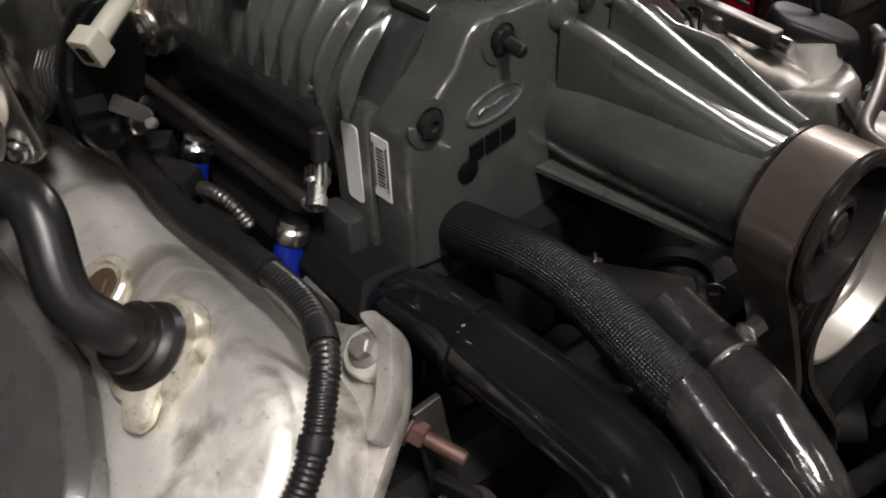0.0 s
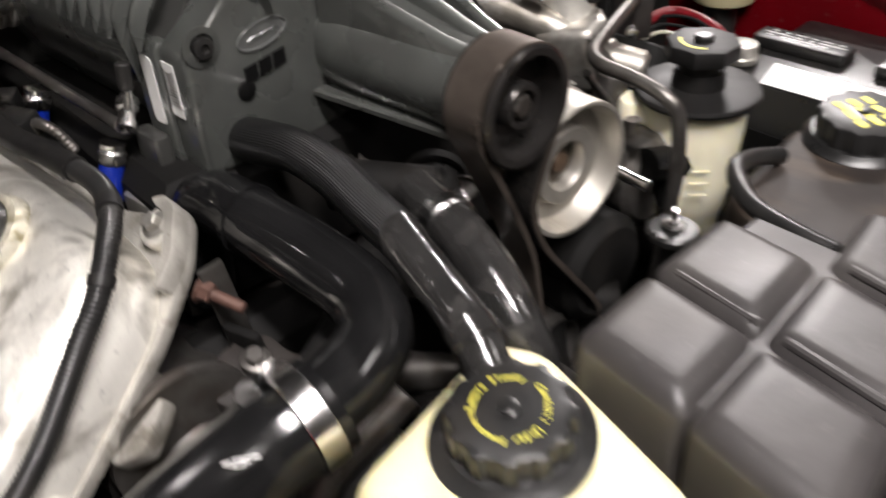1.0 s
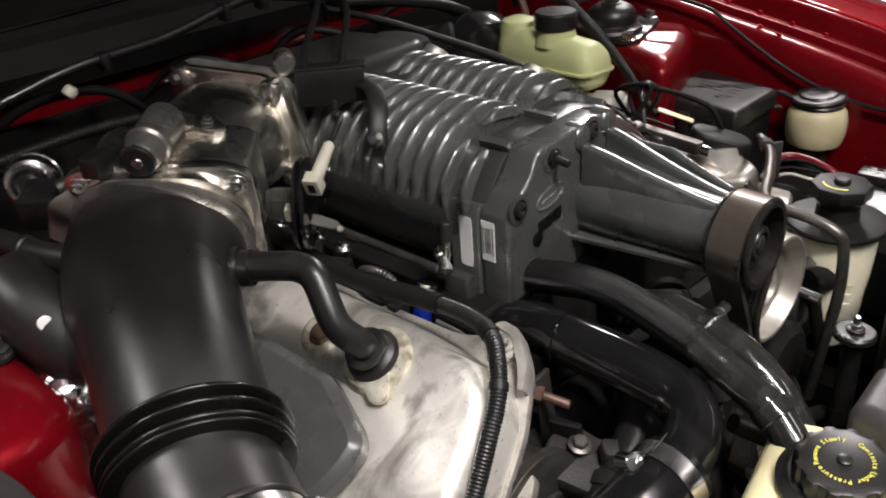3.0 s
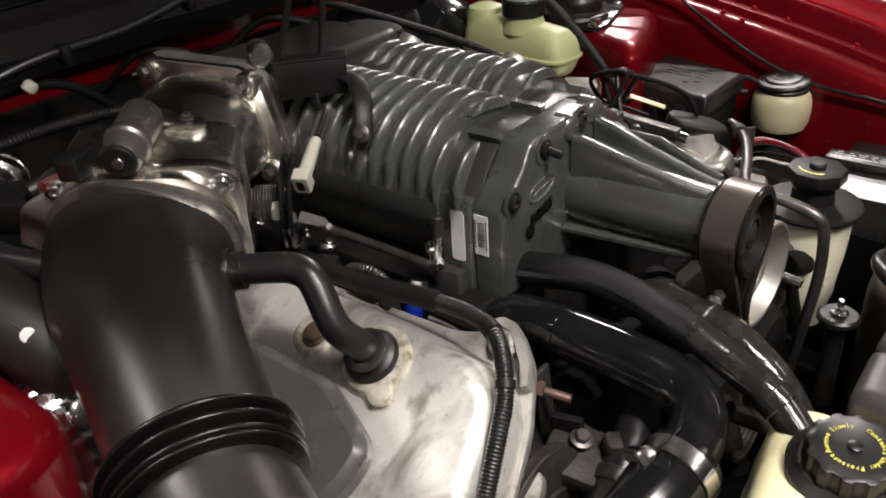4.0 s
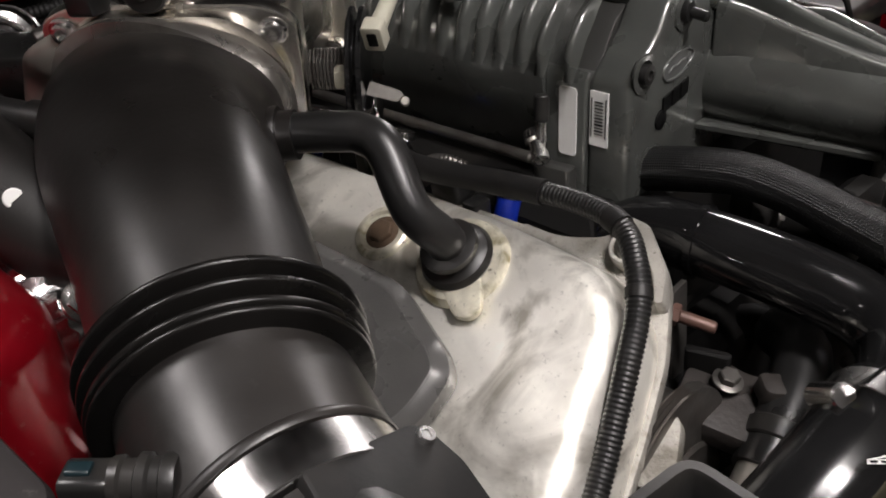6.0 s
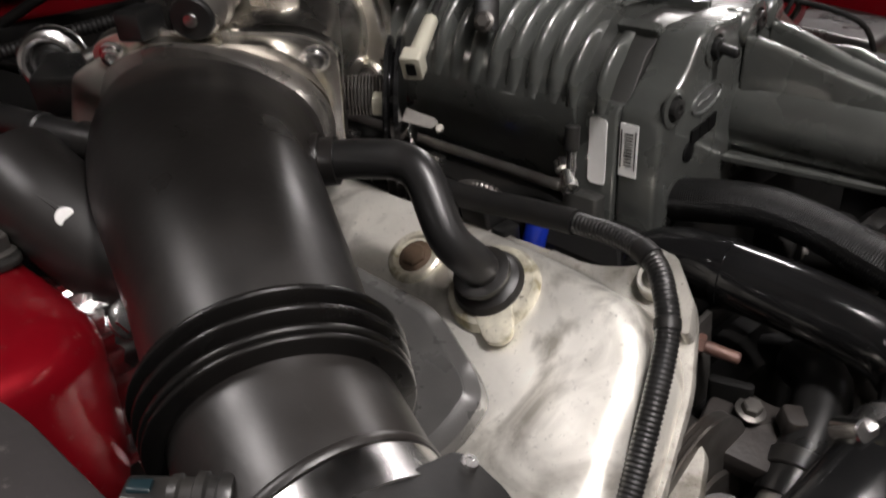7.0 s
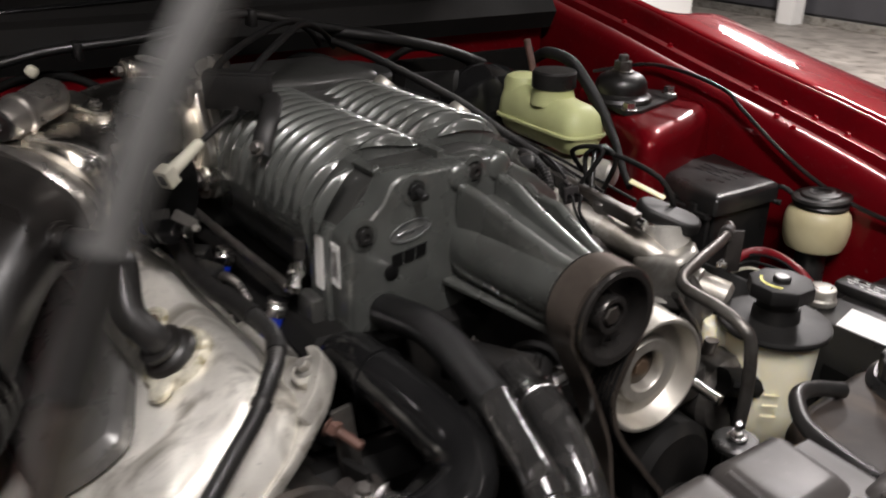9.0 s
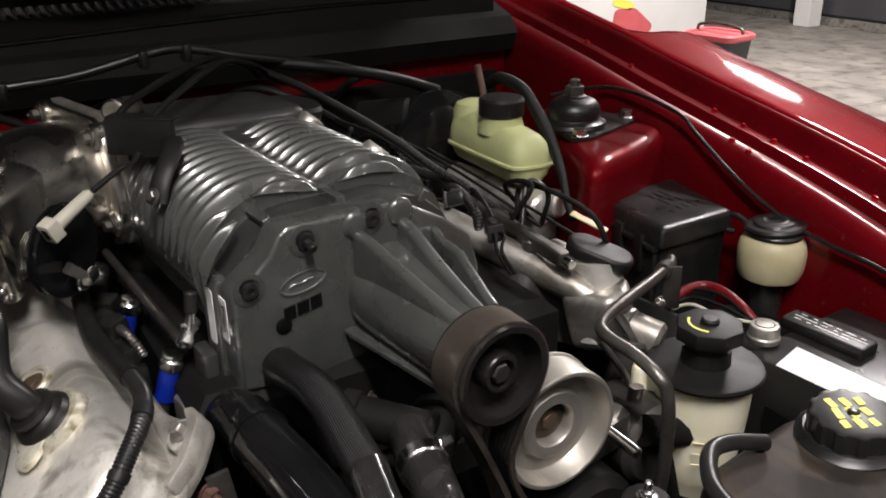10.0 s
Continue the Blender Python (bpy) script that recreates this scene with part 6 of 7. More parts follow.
part("stud", rod((0, 0, 0.050), (0, 0, 0.066), 0.0065), DULL_STEEL, mount)
for x, y in ((0.047, -0.028), (-0.042, 0.016), (0.006, 0.086)):
    part("nut", moved(hexbolt(0.008, 0.008, 0.011), pose(x, y, 0.006)), STEEL, mount, "plated nut")

# driver's bank: cover, oil cap, rail
vc2 = thing("valve_cover", pose(-0.10, 0.315, 0.80, -30, 0, 5), "dull aluminium valve cover on the driver's bank", "valve cover")
vo2 = quad_round([(-0.25, -0.06), (0.055, -0.06), (0.065, 0.07), (-0.25, 0.08)], 0.02, 4)
part("cover", loft([[(x, y, z) for x, y in inset(vo2, d)] for d, z in ((-0.01, -0.07), (0.0, -0.03), (0.004, -0.006), (0.016, 0.0))]), GRIME, vc2, "cast cover", None, 60)
part("filler_neck", moved(lathe([(0.026, -0.02), (0.025, 0.012), (0.022, 0.02), (0.018, 0.022)], 28), pose(0.030, 0.01, 0)), DULL_ALU, vc2, "bright filler neck")
OIL_CAP = moved(prism(rr(0.066, 0.040, 0.019, 6), 0, 0.014, 0.004, 3), pose(-0.017, 0.322, 0.822, 0, 16, 36))
solo("crossover_pipe", sweep([(-0.21, 0.205, 0.852, 0.9), (-0.134, 0.237, 0.836), (-0.078, 0.262, 0.820), (-0.03, 0.285, 0.806), (-0.012, 0.295, 0.799), (0.004, 0.304, 0.790)], 0.0150, 22, 7), DULL_ALU, "dull grey metal crossover pipe beside the supercharger", "pipe", smooth=60)
neck = thing("oil_filler_neck", pose(0.0, 0.315, 0.78), "pale cast oil filler neck below the cap", "filler neck")
wpart("neck", moved(lathe([(0.026, -0.04), (0.025, 0.010), (0.022, 0.024), (0.0235, 0.030), (0.0235, 0.035), (0.018, 0.036)], 28), along((-0.006, 0.318, 0.788), (-0.015, 0.321, 0.826))), CAST_ALU, neck, "pale cast neck")
wpart("cap", OIL_CAP, CLUTTER, neck, "black oval oil cap")
wpart("elbow", moved(prism(quad_round([(-0.030, -0.022), (0.020, -0.026), (0.034, -0.004), (0.022, 0.024), (-0.026, 0.022)], 0.008), -0.034, 0.026, 0.008, 3), pose(0.004, 0.312, 0.780, 8, -10, 28)), DULL_ALU, neck, "pale cast elbow")
wpart("runner", rod((0.005, 0.305, 0.780), (0.062, 0.336, 0.766), 0.0165, 24, 0.004), DULL_ALU, neck, "pale cast runner")
wpart("rib", rod((0.030, 0.318, 0.774), (0.036, 0.321, 0.7725), 0.0185, 24, 0.002), DULL_ALU, neck)
rail2 = thing("fuel_rail", pose(-0.08, 0.27, 0.845), "dull square steel fuel rail on the driver's bank", "fuel rail")
wpart("bar", moved(rbox(0.150, 0.013, 0.013, 0.003, 0.0015), pose(-0.088, 0.2745, 0.834, 0, 5, 3)), DULL_STEEL, rail2, "square steel bar")
for x in (-0.140, -0.060):
    wpart("cup", moved(lathe([(0.007, 0), (0.009, 0.002), (0.009, 0.020), (0.007, 0.022)], 18), pose(x, 0.275, 0.818)), DULL_STEEL, rail2, "injector cup")
wpart("end_plug", rod((-0.012, 0.2785, 0.833), (-0.002, 0.279, 0.832), 0.0055), STEEL, rail2, "bright end plug")


# ================= depths in front of the engine =================
alt = thing("alternator", pose(0.08, -0.10, 0.70), "dirty alternator with a grey bracket, deep in the bay", "alternator")
wpart("body", rod((0.02, -0.125, 0.69), (0.092, -0.125, 0.69), 0.052, 36, 0.006), DULL_STEEL, alt, "dirty metal body")
wpart("pulley", moved(lathe([(0.010, 0), (0.034, 0), (0.036, 0.002), (0.032, 0.006), (0.032, 0.012), (0.036, 0.016), (0.034, 0.018), (0.022, 0.018), (0.020, 0.010), (0.001, 0.010)], 36), pose(0.094, -0.125, 0.69, 0, 90, 0)), DULL_STEEL, alt, "dark metal pulley")
wpart("bracket", moved(prism(quad_round([(-0.034, -0.026), (0.012, -0.030), (0.034, -0.012), (0.026, 0.010), (0.030, 0.024), (0.004, 0.020), (-0.014, 0.026), (-0.030, 0.010)], 0.006), 0, 0.016, 0.003, 2), pose(0.108, -0.080, 0.722, 10, 12, 25)), GRIME, alt, "grimy cast bracket")
wpart("bracket_lug", moved(rbox(0.022, 0.016, 0.012, 0.004, 0.002), pose(0.128, -0.070, 0.738, 10, 12, 50)), GRIME, alt)
wpart("grooved_rim", moved(lathe([(0.020, 0.0), (0.0435, 0.0), (0.045, 0.001), (0.045, 0.002), (0.0425, 0.0035), (0.045, 0.005), (0.0425, 0.0065), (0.045, 0.008), (0.045, 0.0095), (0.0425, 0.010), (0.020, 0.010)], 48), pose(0.099, -0.131, 0.7195, 0, 90, 0)), DULL_STEEL, alt, "grooved pulley rim")
wpart("bolt", moved(hexbolt(0.006, 0.005, 0.009), pose(0.106, -0.082, 0.745, 10, 12, 25)), DULL_STEEL, alt, "steel bolt")
hh = thing("heater_hose", pose(0.13, -0.05, 0.74), "grimy black heater hose with a dark clamp", "hose")
wpart("hose", sweep([(0.10, -0.005, 0.735), (0.124, -0.030, 0.745), (0.134, -0.055, 0.738), (0.140, -0.085, 0.725), (0.142, -0.105, 0.715)], 0.0165, 18, 6), SOFT_RUBBER, hh, "black hose", 60)
wpart("clamp", rod((0.1385, -0.080, 0.7275), (0.1405, -0.091, 0.7225), 0.0180, 24), PLASTIC, hh, "dark clamp")
solo("metal_pipe_end", rod((0.142, -0.103, 0.716), (0.148, -0.150, 0.690), 0.0135, 22, 0.002), DULL_ALU, "bright metal pipe end in a hose", "pipe")
cb = thing("copper_bolt", pose(0.08, -0.07, 0.77), "copper coloured stud with a nut", "bolt")
wpart("stud", rod((0.064, -0.089, 0.779), (0.092, -0.075, 0.771), 0.0038, 12), COPPER, cb, "copper coloured stud")
wpart("nut", moved(hexbolt(0.0065, 0.007, 0.0085), along((0.066, -0.088, 0.7785), (0.092, -0.075, 0.771))), COPPER, cb, "rusty nut")
solo("flat_strap", moved(rbox(0.026, 0.006, 0.095, 0.003, 0.001), pose(0.085, -0.062, 0.665, 12, 0, 20)), UNDER, "dark flat steel strap", "strap")
solo("radiator_fan_shroud", flat_box(0.27, 0.30, -0.02, 0.62, 0.42, 0.70, 0.01), PLASTIC, "black fan shroud ahead of the engine", "fan shroud")
random.seed(21)
for k in range(16):
    x, y, z = 0.06 + 0.14 * random.random(), -0.03 + 0.30 * random.random(), 0.64 + 0.09 * random.random()
    a = (x, y, z)
    b = (x + 0.05 * random.uniform(-1, 1), y + 0.09 * random.uniform(-1, 1), z - 0.06 * random.random())
    c = (b[0] + 0.03 * random.uniform(-1, 1), b[1] + 0.05 * random.uniform(-1, 1), b[2] - 0.08)
    solo("engine_hose", sweep([a, b, c], 0.007 + 0.008 * random.random(), 10, 5), random.choice((SOFT_RUBBER, UNDER, PLASTIC, DULL_STEEL)), "small dark hose deep in the bay", "hose", group="hoses deep in the bay", smooth=60)
ten = thing("belt_tensioner", pose(0.12, 0.2, 0.70), "dirty belt tensioner behind the idler", "tensioner")
wpart("arm", moved(rbox(0.03, 0.10, 0.03, 0.012, 0.005), pose(0.10, 0.215, 0.71, 0, 0, 10)), DULL_STEEL, ten, "dark arm")
wpart("stud", rod((0.115, 0.225, 0.742), (0.150, 0.228, 0.738), 0.005), STEEL, ten, "steel stud")
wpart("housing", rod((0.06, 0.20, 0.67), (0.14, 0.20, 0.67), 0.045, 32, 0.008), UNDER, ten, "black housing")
solo("pump_body", joined(rod((0.05, 0.29, 0.70), (0.115, 0.29, 0.70), 0.04, 30, 0.006), rod((0.05, 0.29, 0.70), (0.05, 0.31, 0.77), 0.014, 18, 0.003)), DULL_STEEL, "dirty steel pump under the reservoir", "pump")
for k, (a, b, c) in enumerate((((0.10, 0.27, 0.76), (0.085, 0.285, 0.72), (0.10, 0.29, 0.66)), ((0.06, 0.26, 0.79), (0.07, 0.29, 0.74), (0.05, 0.30, 0.68)), ((0.13, 0.27, 0.73), (0.12, 0.29, 0.70), (0.13, 0.30, 0.64)), ((0.03, 0.30, 0.80), (0.055, 0.315, 0.76), (0.06, 0.33, 0.70)))):
    solo("bracket_strut", sweep([a, b, c], 0.0065, 10, 5, flat=0.5), random.choice((DULL_STEEL, UNDER, DULL_STEEL)), "dirty steel strut beside the reservoir", "bracket", group="struts beside the reservoir", smooth=60)
mst = thing("mounting_stud", pose(0.195, 0.194, 0.74), "plated stud on a round metal pad", "stud")
part("pad", lathe([(0.017, -0.006), (0.018, -0.005), (0.018, -0.001), (0.016, 0.001), (0.001, 0.001)], 24), PLASTIC, mst)
part("post", rod((0, 0, -0.10), (0, 0, -0.005), 0.009), PLASTIC, mst)
part("stud", rod((0, 0, 0), (0, 0, 0.016), 0.003), STEEL, mst)
part("nut", moved(hexbolt(0.005, 0.004, 0.008), pose(0, 0, 0.002)), STEEL, mst)

# ================= back of the bay =================
DRAIN = [(-0.50, -0.55, 0.90), (-0.49, -0.35, 0.925), (-0.48, -0.20, 0.948), (-0.475, -0.125, 0.958), (-0.475, -0.055, 0.967), (-0.475, 0.025, 0.977), (-0.475, 0.075, 0.980), (-0.475, 0.15, 0.968), (-0.48, 0.22, 0.950), (-0.50, 0.30, 0.93)]
drain = thing("cowl_drain_tube", pose(-0.475, 0.0, 0.97), "satin black tube along the cowl", "tube")
wpart("tube", sweep([(x, y, z + 0.003 * math.sin(31 * y)) for x, y, z in [tuple(float(v) for v in q) for q in smooth_path(DRAIN, 3)]], 0.0052, 14, 3), PLASTIC, drain, "satin black tube", 60)
for k in (3, 5, 6):
    x_, y_, z_ = DRAIN[k]
    wpart("clip", moved(rbox(0.022, 0.010, 0.020, 0.004, 0.002), pose(x_, y_, z_ - 0.012)), PLASTIC, drain, "black retaining clip")
solo("cowl_loom", sweep([(-0.52, -0.52, 0.855), (-0.50, -0.38, 0.87), (-0.46, -0.25, 0.893), (-0.43, -0.15, 0.905), (-0.42, -0.05, 0.895), (-0.42, 0.05, 0.89)], 0.0058, 12, 8, 0.0005, 0.004), CLUTTER, "black ribbed wiring loom by the bulkhead", "wiring loom", smooth=60)
# Added black sheet keeps the lower bulkhead dim, leaving red at the top.
solo("dark_bulkhead_panel", moved(prism(quad_round([(-0.574, -0.58), (-0.564, -0.58), (-0.564, 0.58), (-0.574, 0.58)], 0.003), 0.55, 0.888, 0.002, 1), Matrix()), UNDER, "black panel added to darken the bulkhead", "heat shield")
solo("yellow_clip", moved(lathe([(0.004, 0), (0.007, 0.002), (0.007, 0.008), (0.005, 0.011), (0.001, 0.012)], 16), pose(-0.450, -0.180, 0.939, -40, 20, 0)), BEIGE, "small pale plastic clip", "clip")
solo("round_cap", moved(lathe([(0.030, 0), (0.032, 0.002), (0.032, 0.012), (0.029, 0.016), (0.018, 0.017), (0.001, 0.017)], 36), pose(-0.305, 0.135, 0.928, -8, 4, 0)), PLASTIC, "flat round black cap behind the supercharger", "cap")
LOOMS = [
    ([(-0.46, 0.150, 0.955), (-0.38, 0.172, 0.945), (-0.306, 0.191, 0.931), (-0.235, 0.206, 0.917), (-0.201, 0.219, 0.904), (-0.172, 0.232, 0.889), (-0.153, 0.258, 0.870), (-0.117, 0.287, 0.842)], 0.0042, 1),
    ([(-0.26, 0.232, 0.868), (-0.225, 0.240, 0.870), (-0.180, 0.247, 0.871), (-0.130, 0.246, 0.865), (-0.110, 0.246, 0.850), (-0.104, 0.242, 0.832), (-0.104, 0.236, 0.815)], 0.0050, 1),
    ([(-0.43, 0.47, 0.900), (-0.385, 0.462, 0.918), (-0.335, 0.460, 0.914), (-0.300, 0.456, 0.896), (-0.258, 0.446, 0.872), (-0.205, 0.425, 0.845, 0.7), (-0.160, 0.400, 0.823, 0.55), (-0.135, 0.388, 0.812, 0.5)], 0.0075, 1),
    ([(-0.50, 0.16, 0.955), (-0.46, 0.24, 0.945), (-0.46, 0.34, 0.92), (-0.48, 0.42, 0.89)], 0.0075, 0),
]
for pts, r, ribbed in LOOMS:
    solo("engine_loom", sweep(pts, r, 12, 8, 0.0004 if ribbed else 0.0, 0.0032 if ribbed else 0.0), CLUTTER, "black ribbed engine wiring loom" if ribbed else "thin black engine hose behind the supercharger", "wiring loom" if ribbed else "hose", smooth=60)
solo("cable_end_plate", moved(rbox(0.044, 0.009, 0.0016, 0.001, 0.0005), pose(-0.112, 0.392, 0.815, 10, 18, 28)), CREAM, "pale strip at the end of a wiring loom", "strip")
solo("brake_sensor_pipe", sweep([(-0.40, 0.435, 0.935), (-0.385, 0.432, 0.912), (-0.375, 0.430, 0.895)], 0.0048, 10, 4), COPPER, "brown plastic pipe by the brake reservoir", "pipe")
random.seed(33)
for k in range(20):
    x, y = -0.36 + 0.24 * random.random(), 0.205 + 0.075 * random.random()
    z = 0.80 + 0.055 * random.random() - 0.25 * (y - 0.205)
    sx, sy, sz = (0.018 + 0.024 * random.random() for _ in range(3))
    body_geo = joined(rbox(sx, sy, sz, 0.003, 0.002), moved(rbox(sx * 0.6, sy * 0.6, sz * 0.5, 0.002, 0.001), pose(sx * 0.35, 0, sz * 0.2)), moved(rbox(sx * 1.12, sy * 1.12, 0.003, 0.003, 0.001), pose(0, 0, sz * 0.5)))
    solo("engine_plug", moved(body_geo, pose(x, y, z - 0.02, random.uniform(-25, 25), random.uniform(-25, 25), random.uniform(0, 90))), random.choice((PLASTIC, PLASTIC, UNDER, SOFT_RUBBER)), "black wiring plug on the driver's side of the engine", "plug", group="plugs beside the supercharger")
for k in range(7):
    x, y = -0.36 + 0.30 * random.random(), 0.20 + 0.09 * random.random()
    z = 0.845 + 0.03 * random.random()
    pts = [(x, y, z - 0.03), (x + 0.03 * random.uniform(-1, 1), y + 0.02, z + 0.012), (x + 0.07 * random.uniform(-1, 1), y + 0.03 * random.uniform(0, 1.5), z), (x + 0.09 * random.uniform(-1, 1), y + 0.06, z - 0.05)]
    solo("engine_wire", sweep(pts, 0.0018 + 0.0018 * random.random(), 8, 6), random.choice((CLUTTER, CLUTTER, PLASTIC, UNDER)), "thin black wire over the engine", "wire", group="wires over the engine", smooth=60)
for k in range(5):
    y = -0.40 + 0.17 * k
    pts = [(-0.57, y, 0.86 + 0.04 * random.random()), (-0.53, y + 0.05, 0.90 + 0.03 * random.random()), (-0.49, y + 0.11, 0.89 + 0.03 * random.random()), (-0.50, y + 0.18, 0.85)]
    solo("bulkhead_hose", sweep(pts, 0.003 + 0.003 * random.random(), 10, 6), random.choice((CLUTTER, CLUTTER, UNDER)), "black hose along the bulkhead", "hose", group="hoses along the bulkhead", smooth=60)
random.seed(57)
for k in range(9):
    x = -0.34 + 0.034 * k
    y = 0.235 + 0.05 * random.random()
    z = 0.845 - 0.35 * (y - 0.235) + 0.02 * random.random()
    plug_ = thing("wire_connector", pose(x, y, z, random.uniform(-35, 5), random.uniform(-20, 20), random.uniform(0, 180)), "black locking wire connector with two wires", "connector", "connectors beside the supercharger")
    part("shell", rbox(0.020, 0.013, 0.014, 0.003, 0.0015), PLASTIC, plug_, "black shell")
    part("latch", moved(rbox(0.012, 0.005, 0.003, 0.001, 0.0006), pose(0.001, 0, 0.014)), GREY_PLASTIC, plug_, "grey latch")
    part("collar", moved(rbox(0.004, 0.016, 0.017, 0.003, 0.001), pose(-0.009, 0, -0.0015)), GREY_PLASTIC, plug_)
    for dy in (-0.003, 0.003):
        part("wire", sweep([(-0.009, dy, 0.007), (-0.022, dy * 1.5, 0.009), (-0.034, dy * 2 + 0.01 * random.uniform(-1, 1), 0.0), (-0.045, dy + 0.015 * random.uniform(-1, 1), -0.02)], 0.0016, 8, 5), INK, plug_, "", None, 60)
for k in range(4):
    y = 0.215 + 0.03 * k
    pts = [(-0.37 + 0.02 * k, y, 0.90 - 0.012 * k), (-0.30, y + 0.02, 0.892 - 0.014 * k), (-0.22, y + 0.035, 0.872 - 0.012 * k), (-0.15 + 0.02 * k, y + 0.05, 0.845 - 0.01 * k)]
    solo("vacuum_line", sweep(pts, 0.0019, 10, 7), CLUTTER, "thin black vacuum line across the engine", "hose", group="vacuum lines", smooth=60)
solo("vacuum_canister", moved(lathe([(0.03, 0), (0.034, 0.003), (0.034, 0.07), (0.030, 0.075), (0.012, 0.078), (0.001, 0.078)], 32), along((-0.50, 0.31, 0.850), (-0.44, 0.37, 0.860))), UNDER, "black vacuum canister by the bulkhead", "canister")

# passenger side, behind the duct
egr = thing("vent_valve", along((-0.322, -0.275, 0.913), (-0.36, -0.255, 0.905)), "ribbed silver valve can behind the throttle", "valve")
part("can", lathe([(0.007, 0.004), (0.0115, 0.002), (0.0140, -0.005), (0.0165, -0.0055), (0.0172, -0.001), (0.0172, 0.003), (0.0205, 0.004), (0.0222, 0.008), (0.0230, 0.014), (0.0222, 0.019), (0.0235, 0.020), (0.0235, 0.024), (0.018, 0.027)], 40), STEEL, egr, "bright ribbed can")
part("centre", lathe([(0.0085, 0.006), (0.0085, -0.001), (0.006, -0.003), (0.001, -0.003)], 20), PLASTIC, egr, "dark centre")
part("stem", rod((0, 0, 0.024), (0, 0, 0.06), 0.009), DULL_STEEL, egr)
solo("vent_hose", sweep([(-0.198, -0.306, 0.899), (-0.225, -0.317, 0.901), (-0.268, -0.330, 0.902), (-0.33, -0.352, 0.90), (-0.42, -0.39, 0.89)], 0.0095, 16, 7), SOFT_RUBBER, "black vent hose to the intake duct", "hose", smooth=60)
solo("vent_hose_clip", rod((-0.226, -0.3172, 0.901), (-0.234, -0.320, 0.901), 0.0108, 20), PLASTIC, "dark clip on the vent hose", "clip")
bigh = thing("air_hose", pose(-0.2, -0.34, 0.86), "thick black hose with a white paint dot", "hose")
wpart("hose", sweep([(-0.216, -0.341, 0.886), (-0.200, -0.339, 0.880), (-0.176, -0.3345, 0.869), (-0.142, -0.320, 0.846), (-0.112, -0.297, 0.810), (-0.095, -0.275, 0.76)], 0.0295, 26, 7), RUBBER, bigh, "thick black hose", 60)
wpart("fold", sweep([(-0.190, -0.352, 0.901), (-0.170, -0.349, 0.893), (-0.152, -0.343, 0.884)], 0.0022, 8, 5), RUBBER, bigh, "moulded seam line")
n_dot = Vector((0.88, -0.25, 0.40)).normalized()
wpart("paint_dot", moved(lathe([(0.0052, -0.002), (0.0052, 0.0016), (0.0045, 0.0022), (0.001, 0.0023)], 20), along(tuple(Vector((-0.176, -0.3345, 0.869)) + n_dot * 0.0312), tuple(Vector((-0.176, -0.3345, 0.869)) + n_dot))), WHITE_LABEL, bigh, "white paint dot")
tnut = thing("strut_bolt", pose(-0.178, -0.372, 0.858), "dirty plated nut and washer on the strut tower", "bolt")
part("washer_plate", moved(rbox(0.06, 0.04, 0.004, 0.012, 0.001), pose(-0.012, -0.010, 0)), PLASTIC, tnut, "black plate")
part("nut", moved(hexbolt(0.0075, 0.008, 0.011), pose(0, 0, 0.004)), DULL_STEEL, tnut, "dirty plated nut")
clp = thing("crimped_bracket", pose(-0.12, -0.335, 0.82), "crumpled bright metal bracket with a bolt", "bracket")
crumple = []
for k, p in enumerate(smooth_path([(-0.165, -0.338, 0.846), (-0.138, -0.338, 0.844), (-0.112, -0.338, 0.838), (-0.094, -0.339, 0.824), (-0.080, -0.341, 0.805), (-0.068, -0.345, 0.780), (-0.06, -0.35, 0.74)], 6)):
    q = Vector([float(v) for v in p])
    w_ = Vector((0.010, 0.022, 0.006)) * (1 + 0.2 * math.sin(2.1 * k))
    up_ = Vector((0.0025, -0.0006, 0.003)) * (1 + 0.8 * math.sin(1.7 * k + 1))
    crumple.append([q - w_, q - w_ * 0.4 + up_, q + w_ * 0.1 - up_ * 0.5, q + w_ * 0.5 + up_, q + w_, q + w_ * 0.9 - up_ * 1.5, q - up_ * 1.8, q - w_ * 0.9 - up_ * 1.5])
wpart("plate", loft(crumple), STEEL, clp, "bright crumpled plate", 20)
wpart("bolt", moved(hexbolt(0.0085, 0.009, 0.011), along((-0.104, -0.338, 0.838), (-0.085, -0.342, 0.850))), STEEL, clp, "bright bolt")

# wing details
solo("wing_cable", sweep([(-0.40, 0.560, 0.880), (-0.339, 0.600, 0.897), (-0.267, 0.603, 0.899), (-0.195, 0.603, 0.888), (-0.165, 0.603, 0.870), (-0.098, 0.601, 0.834), (-0.037, 0.600, 0.809), (0.025, 0.600, 0.795), (0.104, 0.598, 0.789), (0.2, 0.59, 0.77)], 0.0026, 10, 8), PLASTIC, "thin black cable along the inner wing", "cable", smooth=60)
for x, y, z in ((-0.47, 0.680, 0.858), (-0.37, 0.680, 0.858), (-0.209, 0.680, 0.858), (-0.160, 0.680, 0.858), (-0.112, 0.680, 0.858), (-0.064, 0.680, 0.858), (0.03, 0.680, 0.858), (-0.135, 0.632, 0.857), (-0.1055, 0.628, 0.856)):
    rise = float(np.interp(x, [w[0] for w in WING], [w[1] for w in WING]))
    solo("wing_bolt", moved(hexbolt(0.0036, 0.003, 0.0050), pose(x, y, z - 0.0012 + rise, 0, 11, 0)), RED_PAINT, "small red painted wing bolt", "bolt", group="wing bolts")

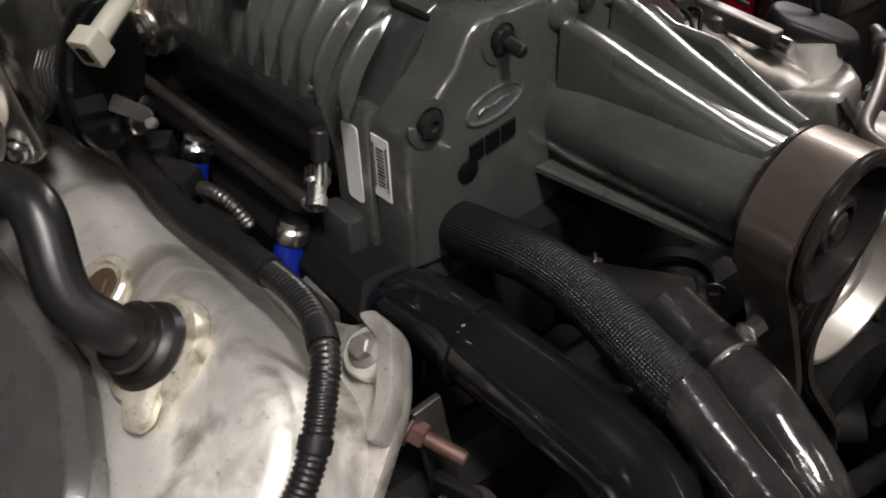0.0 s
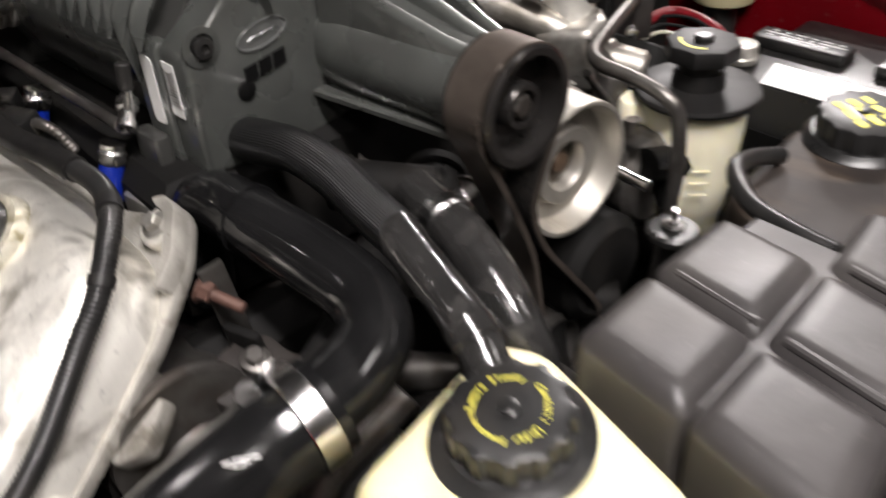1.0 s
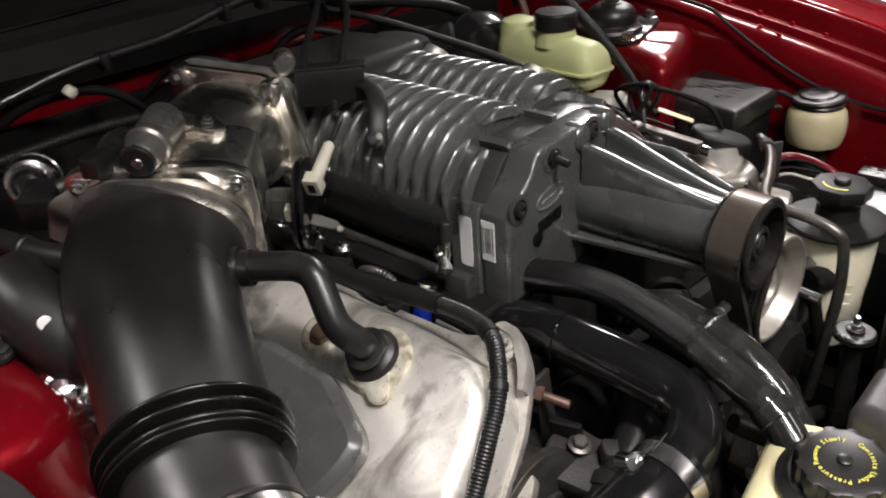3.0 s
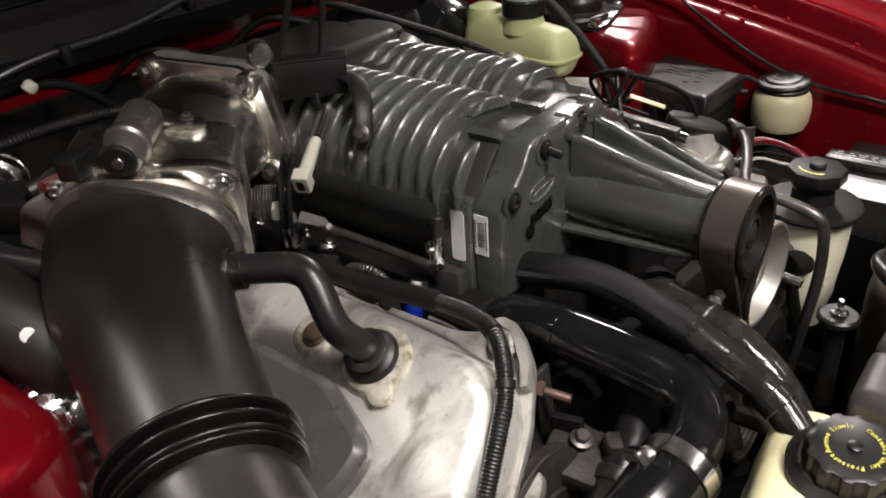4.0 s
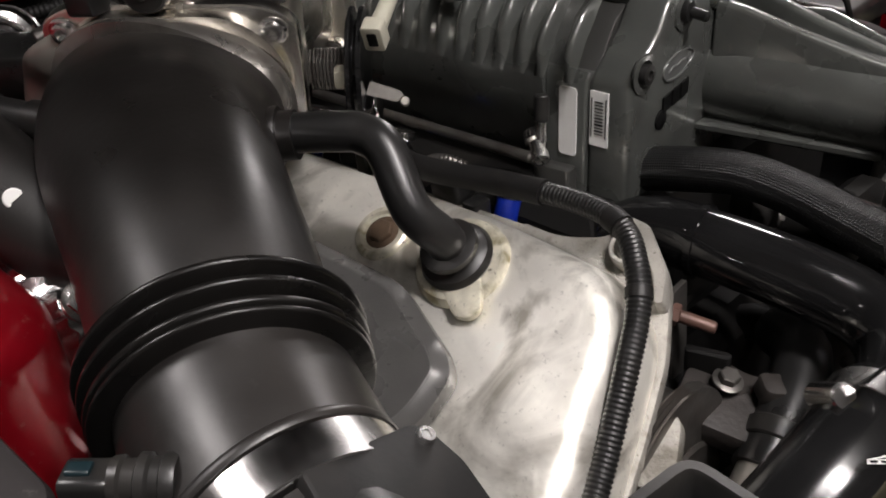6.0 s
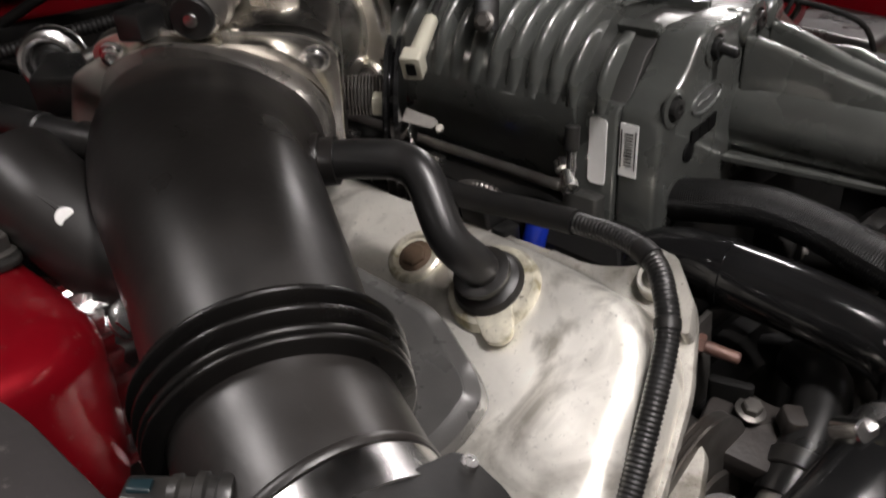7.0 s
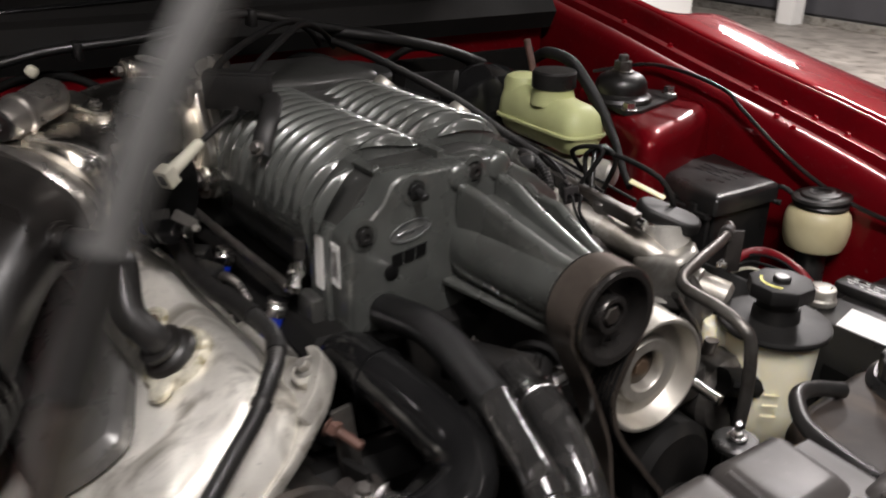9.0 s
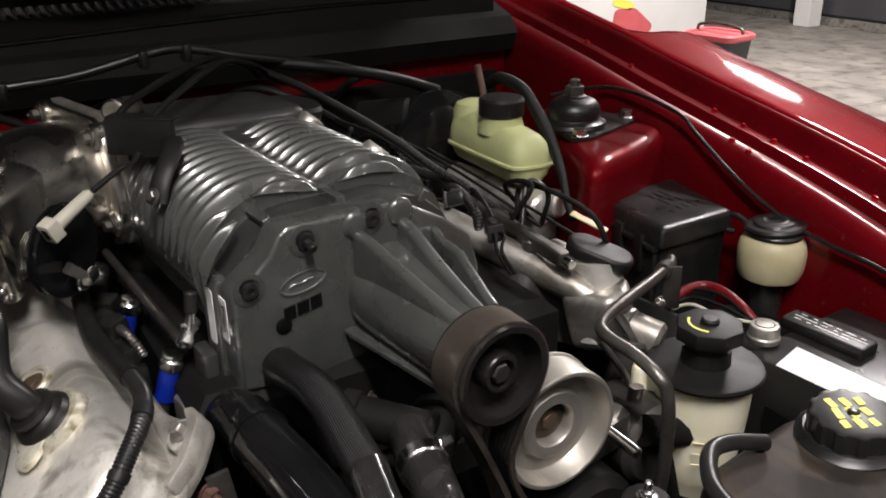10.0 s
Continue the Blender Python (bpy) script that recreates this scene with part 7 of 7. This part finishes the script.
# far side of the garage
cab = thing("tool_cabinet", pose(-3.2, 7.0, 0), "dark garage cabinets along the far side", "cabinet")
wpart("carcass", flat_box(-8.2, -1.0, 6.66, 7.3, 0.0, 1.9, 0.01), DARK_WALL, cab, "dark cabinet carcass")
wpart("plinth", flat_box(-8.2, -1.0, 6.62, 6.658, 0.0, 0.07, 0.004), DULL_ALU, cab, "pale metal plinth")
for k in range(6):
    door_ = wpart("door", flat_box(-8.15 + 1.2 * k, -7.0 + 1.2 * k, 6.63, 6.658, 0.09, 1.85, 0.005), DARK_WALL, cab, "dark cabinet door")
    wpart("handle", rod((-7.1 + 1.2 * k, 6.61, 0.9), (-7.1 + 1.2 * k, 6.61, 1.05), 0.008), STEEL, door_, "steel bar handle")
    wpart("rail", flat_box(-8.15 + 1.2 * k, -7.0 + 1.2 * k, 6.60, 6.628, 0.34, 0.38, 0.003), DULL_ALU, door_, "pale metal rail")
solo("white_post", flat_box(-4.46, -4.30, 6.40, 6.55, 0, 2.7, 0.005), WALL_MAT, "white painted post before the cabinets", "post")
board = thing("white_chest", pose(-5.5, 4.7, 0), "white painted chest with a red and green print", "chest")
wpart("chest", flat_box(-6.4, -4.6, 3.9, 5.45, 0.0, 1.0, 0.02), WALL_MAT, board, "white chest")
wpart("lid", flat_box(-6.42, -4.58, 3.88, 5.47, 1.002, 1.06, 0.015), WALL_MAT, board, "white lid")
TO_X = Matrix(((0, 0, 1, 0), (1, 0, 0, 0), (0, 1, 0, 0), (0, 0, 0, 1)))
wpart("print", moved(prism(quad_round([(4.42, 0.05), (4.80, 0.03), (4.86, 0.12), (4.66, 0.27), (4.45, 0.27)], 0.04), -4.598, -4.594, 0.001, 1), TO_X), PINK, board, "faded red print")
wpart("print", moved(prism(quad_round([(4.42, 0.30), (4.62, 0.25), (4.66, 0.30), (4.44, 0.37)], 0.03), -4.598, -4.594, 0.001, 1), TO_X), YELLOW_INK, board, "yellow green print")
bas = thing("basket", pose(-3.235, 4.10, 0, 0, 0, 5), "dark rectangular basket with a pink red rim", "basket")
bo_ = rr(0.34, 0.26, 0.05, 5)
part("tub", loft([[(x, y, z) for x, y in inset(bo_, d)] for d, z in ((0.03, 0.0), (0.0, 0.27), (0.008, 0.27), (0.038, 0.02))]), DARK_WALL, bas, "dark mesh tub")
part("rim", loft([[(x, y, z) for x, y in inset(bo_, d)] for d, z in ((-0.004, 0.26), (-0.02, 0.275), (-0.02, 0.295), (-0.004, 0.305), (0.02, 0.30), (0.02, 0.27))], closed=True), PINK, bas, "pink red rim")
part("lid", prism(inset(bo_, 0.022), 0.275, 0.295, 0.006, 2), PINK, bas, "pink red lid")
part("handle", sweep([(-0.17, 0, 0.29), (-0.15, 0, 0.335), (0.0, 0, 0.35), (0.15, 0, 0.335), (0.17, 0, 0.29)], 0.010, 10, 6), DULL_STEEL, bas, "bent wire handle")
# Added white shape imitates the bright floor showing between the parts.
solo("floor_glimpse", joined(flat_box(-0.02, 0.035, 0.600, 0.603, 0.40, 0.412, 0.001), flat_box(0.024, 0.036, 0.600, 0.603, 0.345, 0.40, 0.001)), WHITE_LABEL, "white shape standing in for bright floor seen through a gap", "sticker")

# wheels under the wings
for x, y in ((-0.22, 0.76), (-0.22, -0.76)):
    wheel = part("wheel", moved(lathe([(0.03, -0.08), (0.19, -0.09), (0.20, -0.08), (0.20, 0.08), (0.19, 0.09), (0.03, 0.06)], 40), pose(x, y, 0.31, 90, 0, 0)), DULL_ALU, body, "dull alloy wheel")
    wpart("tyre", moved(lathe([(0.20, -0.085), (0.28, -0.10), (0.305, -0.085), (0.31, 0.0), (0.305, 0.085), (0.28, 0.10), (0.20, 0.085)], 48, True), pose(x, y, 0.31, 90, 0, 0)), SOFT_RUBBER, wheel, "black tyre")

# floor tiles beyond the wing
tile_mesh = mesh_from("floor_tile", *prism(rr(0.595, 0.595, 0.004, 1), -0.010, 0.0, 0.002, 1))
tile_mesh.materials.append(FLOOR_MAT)
for i in range(13):
    for j in range(12):
        tile = new("floor_tile", tile_mesh)
        tile.parent = floor
        tile.matrix_basis = pose(-8.6 + 0.6 * i, 2.0 + 0.6 * j, 0)
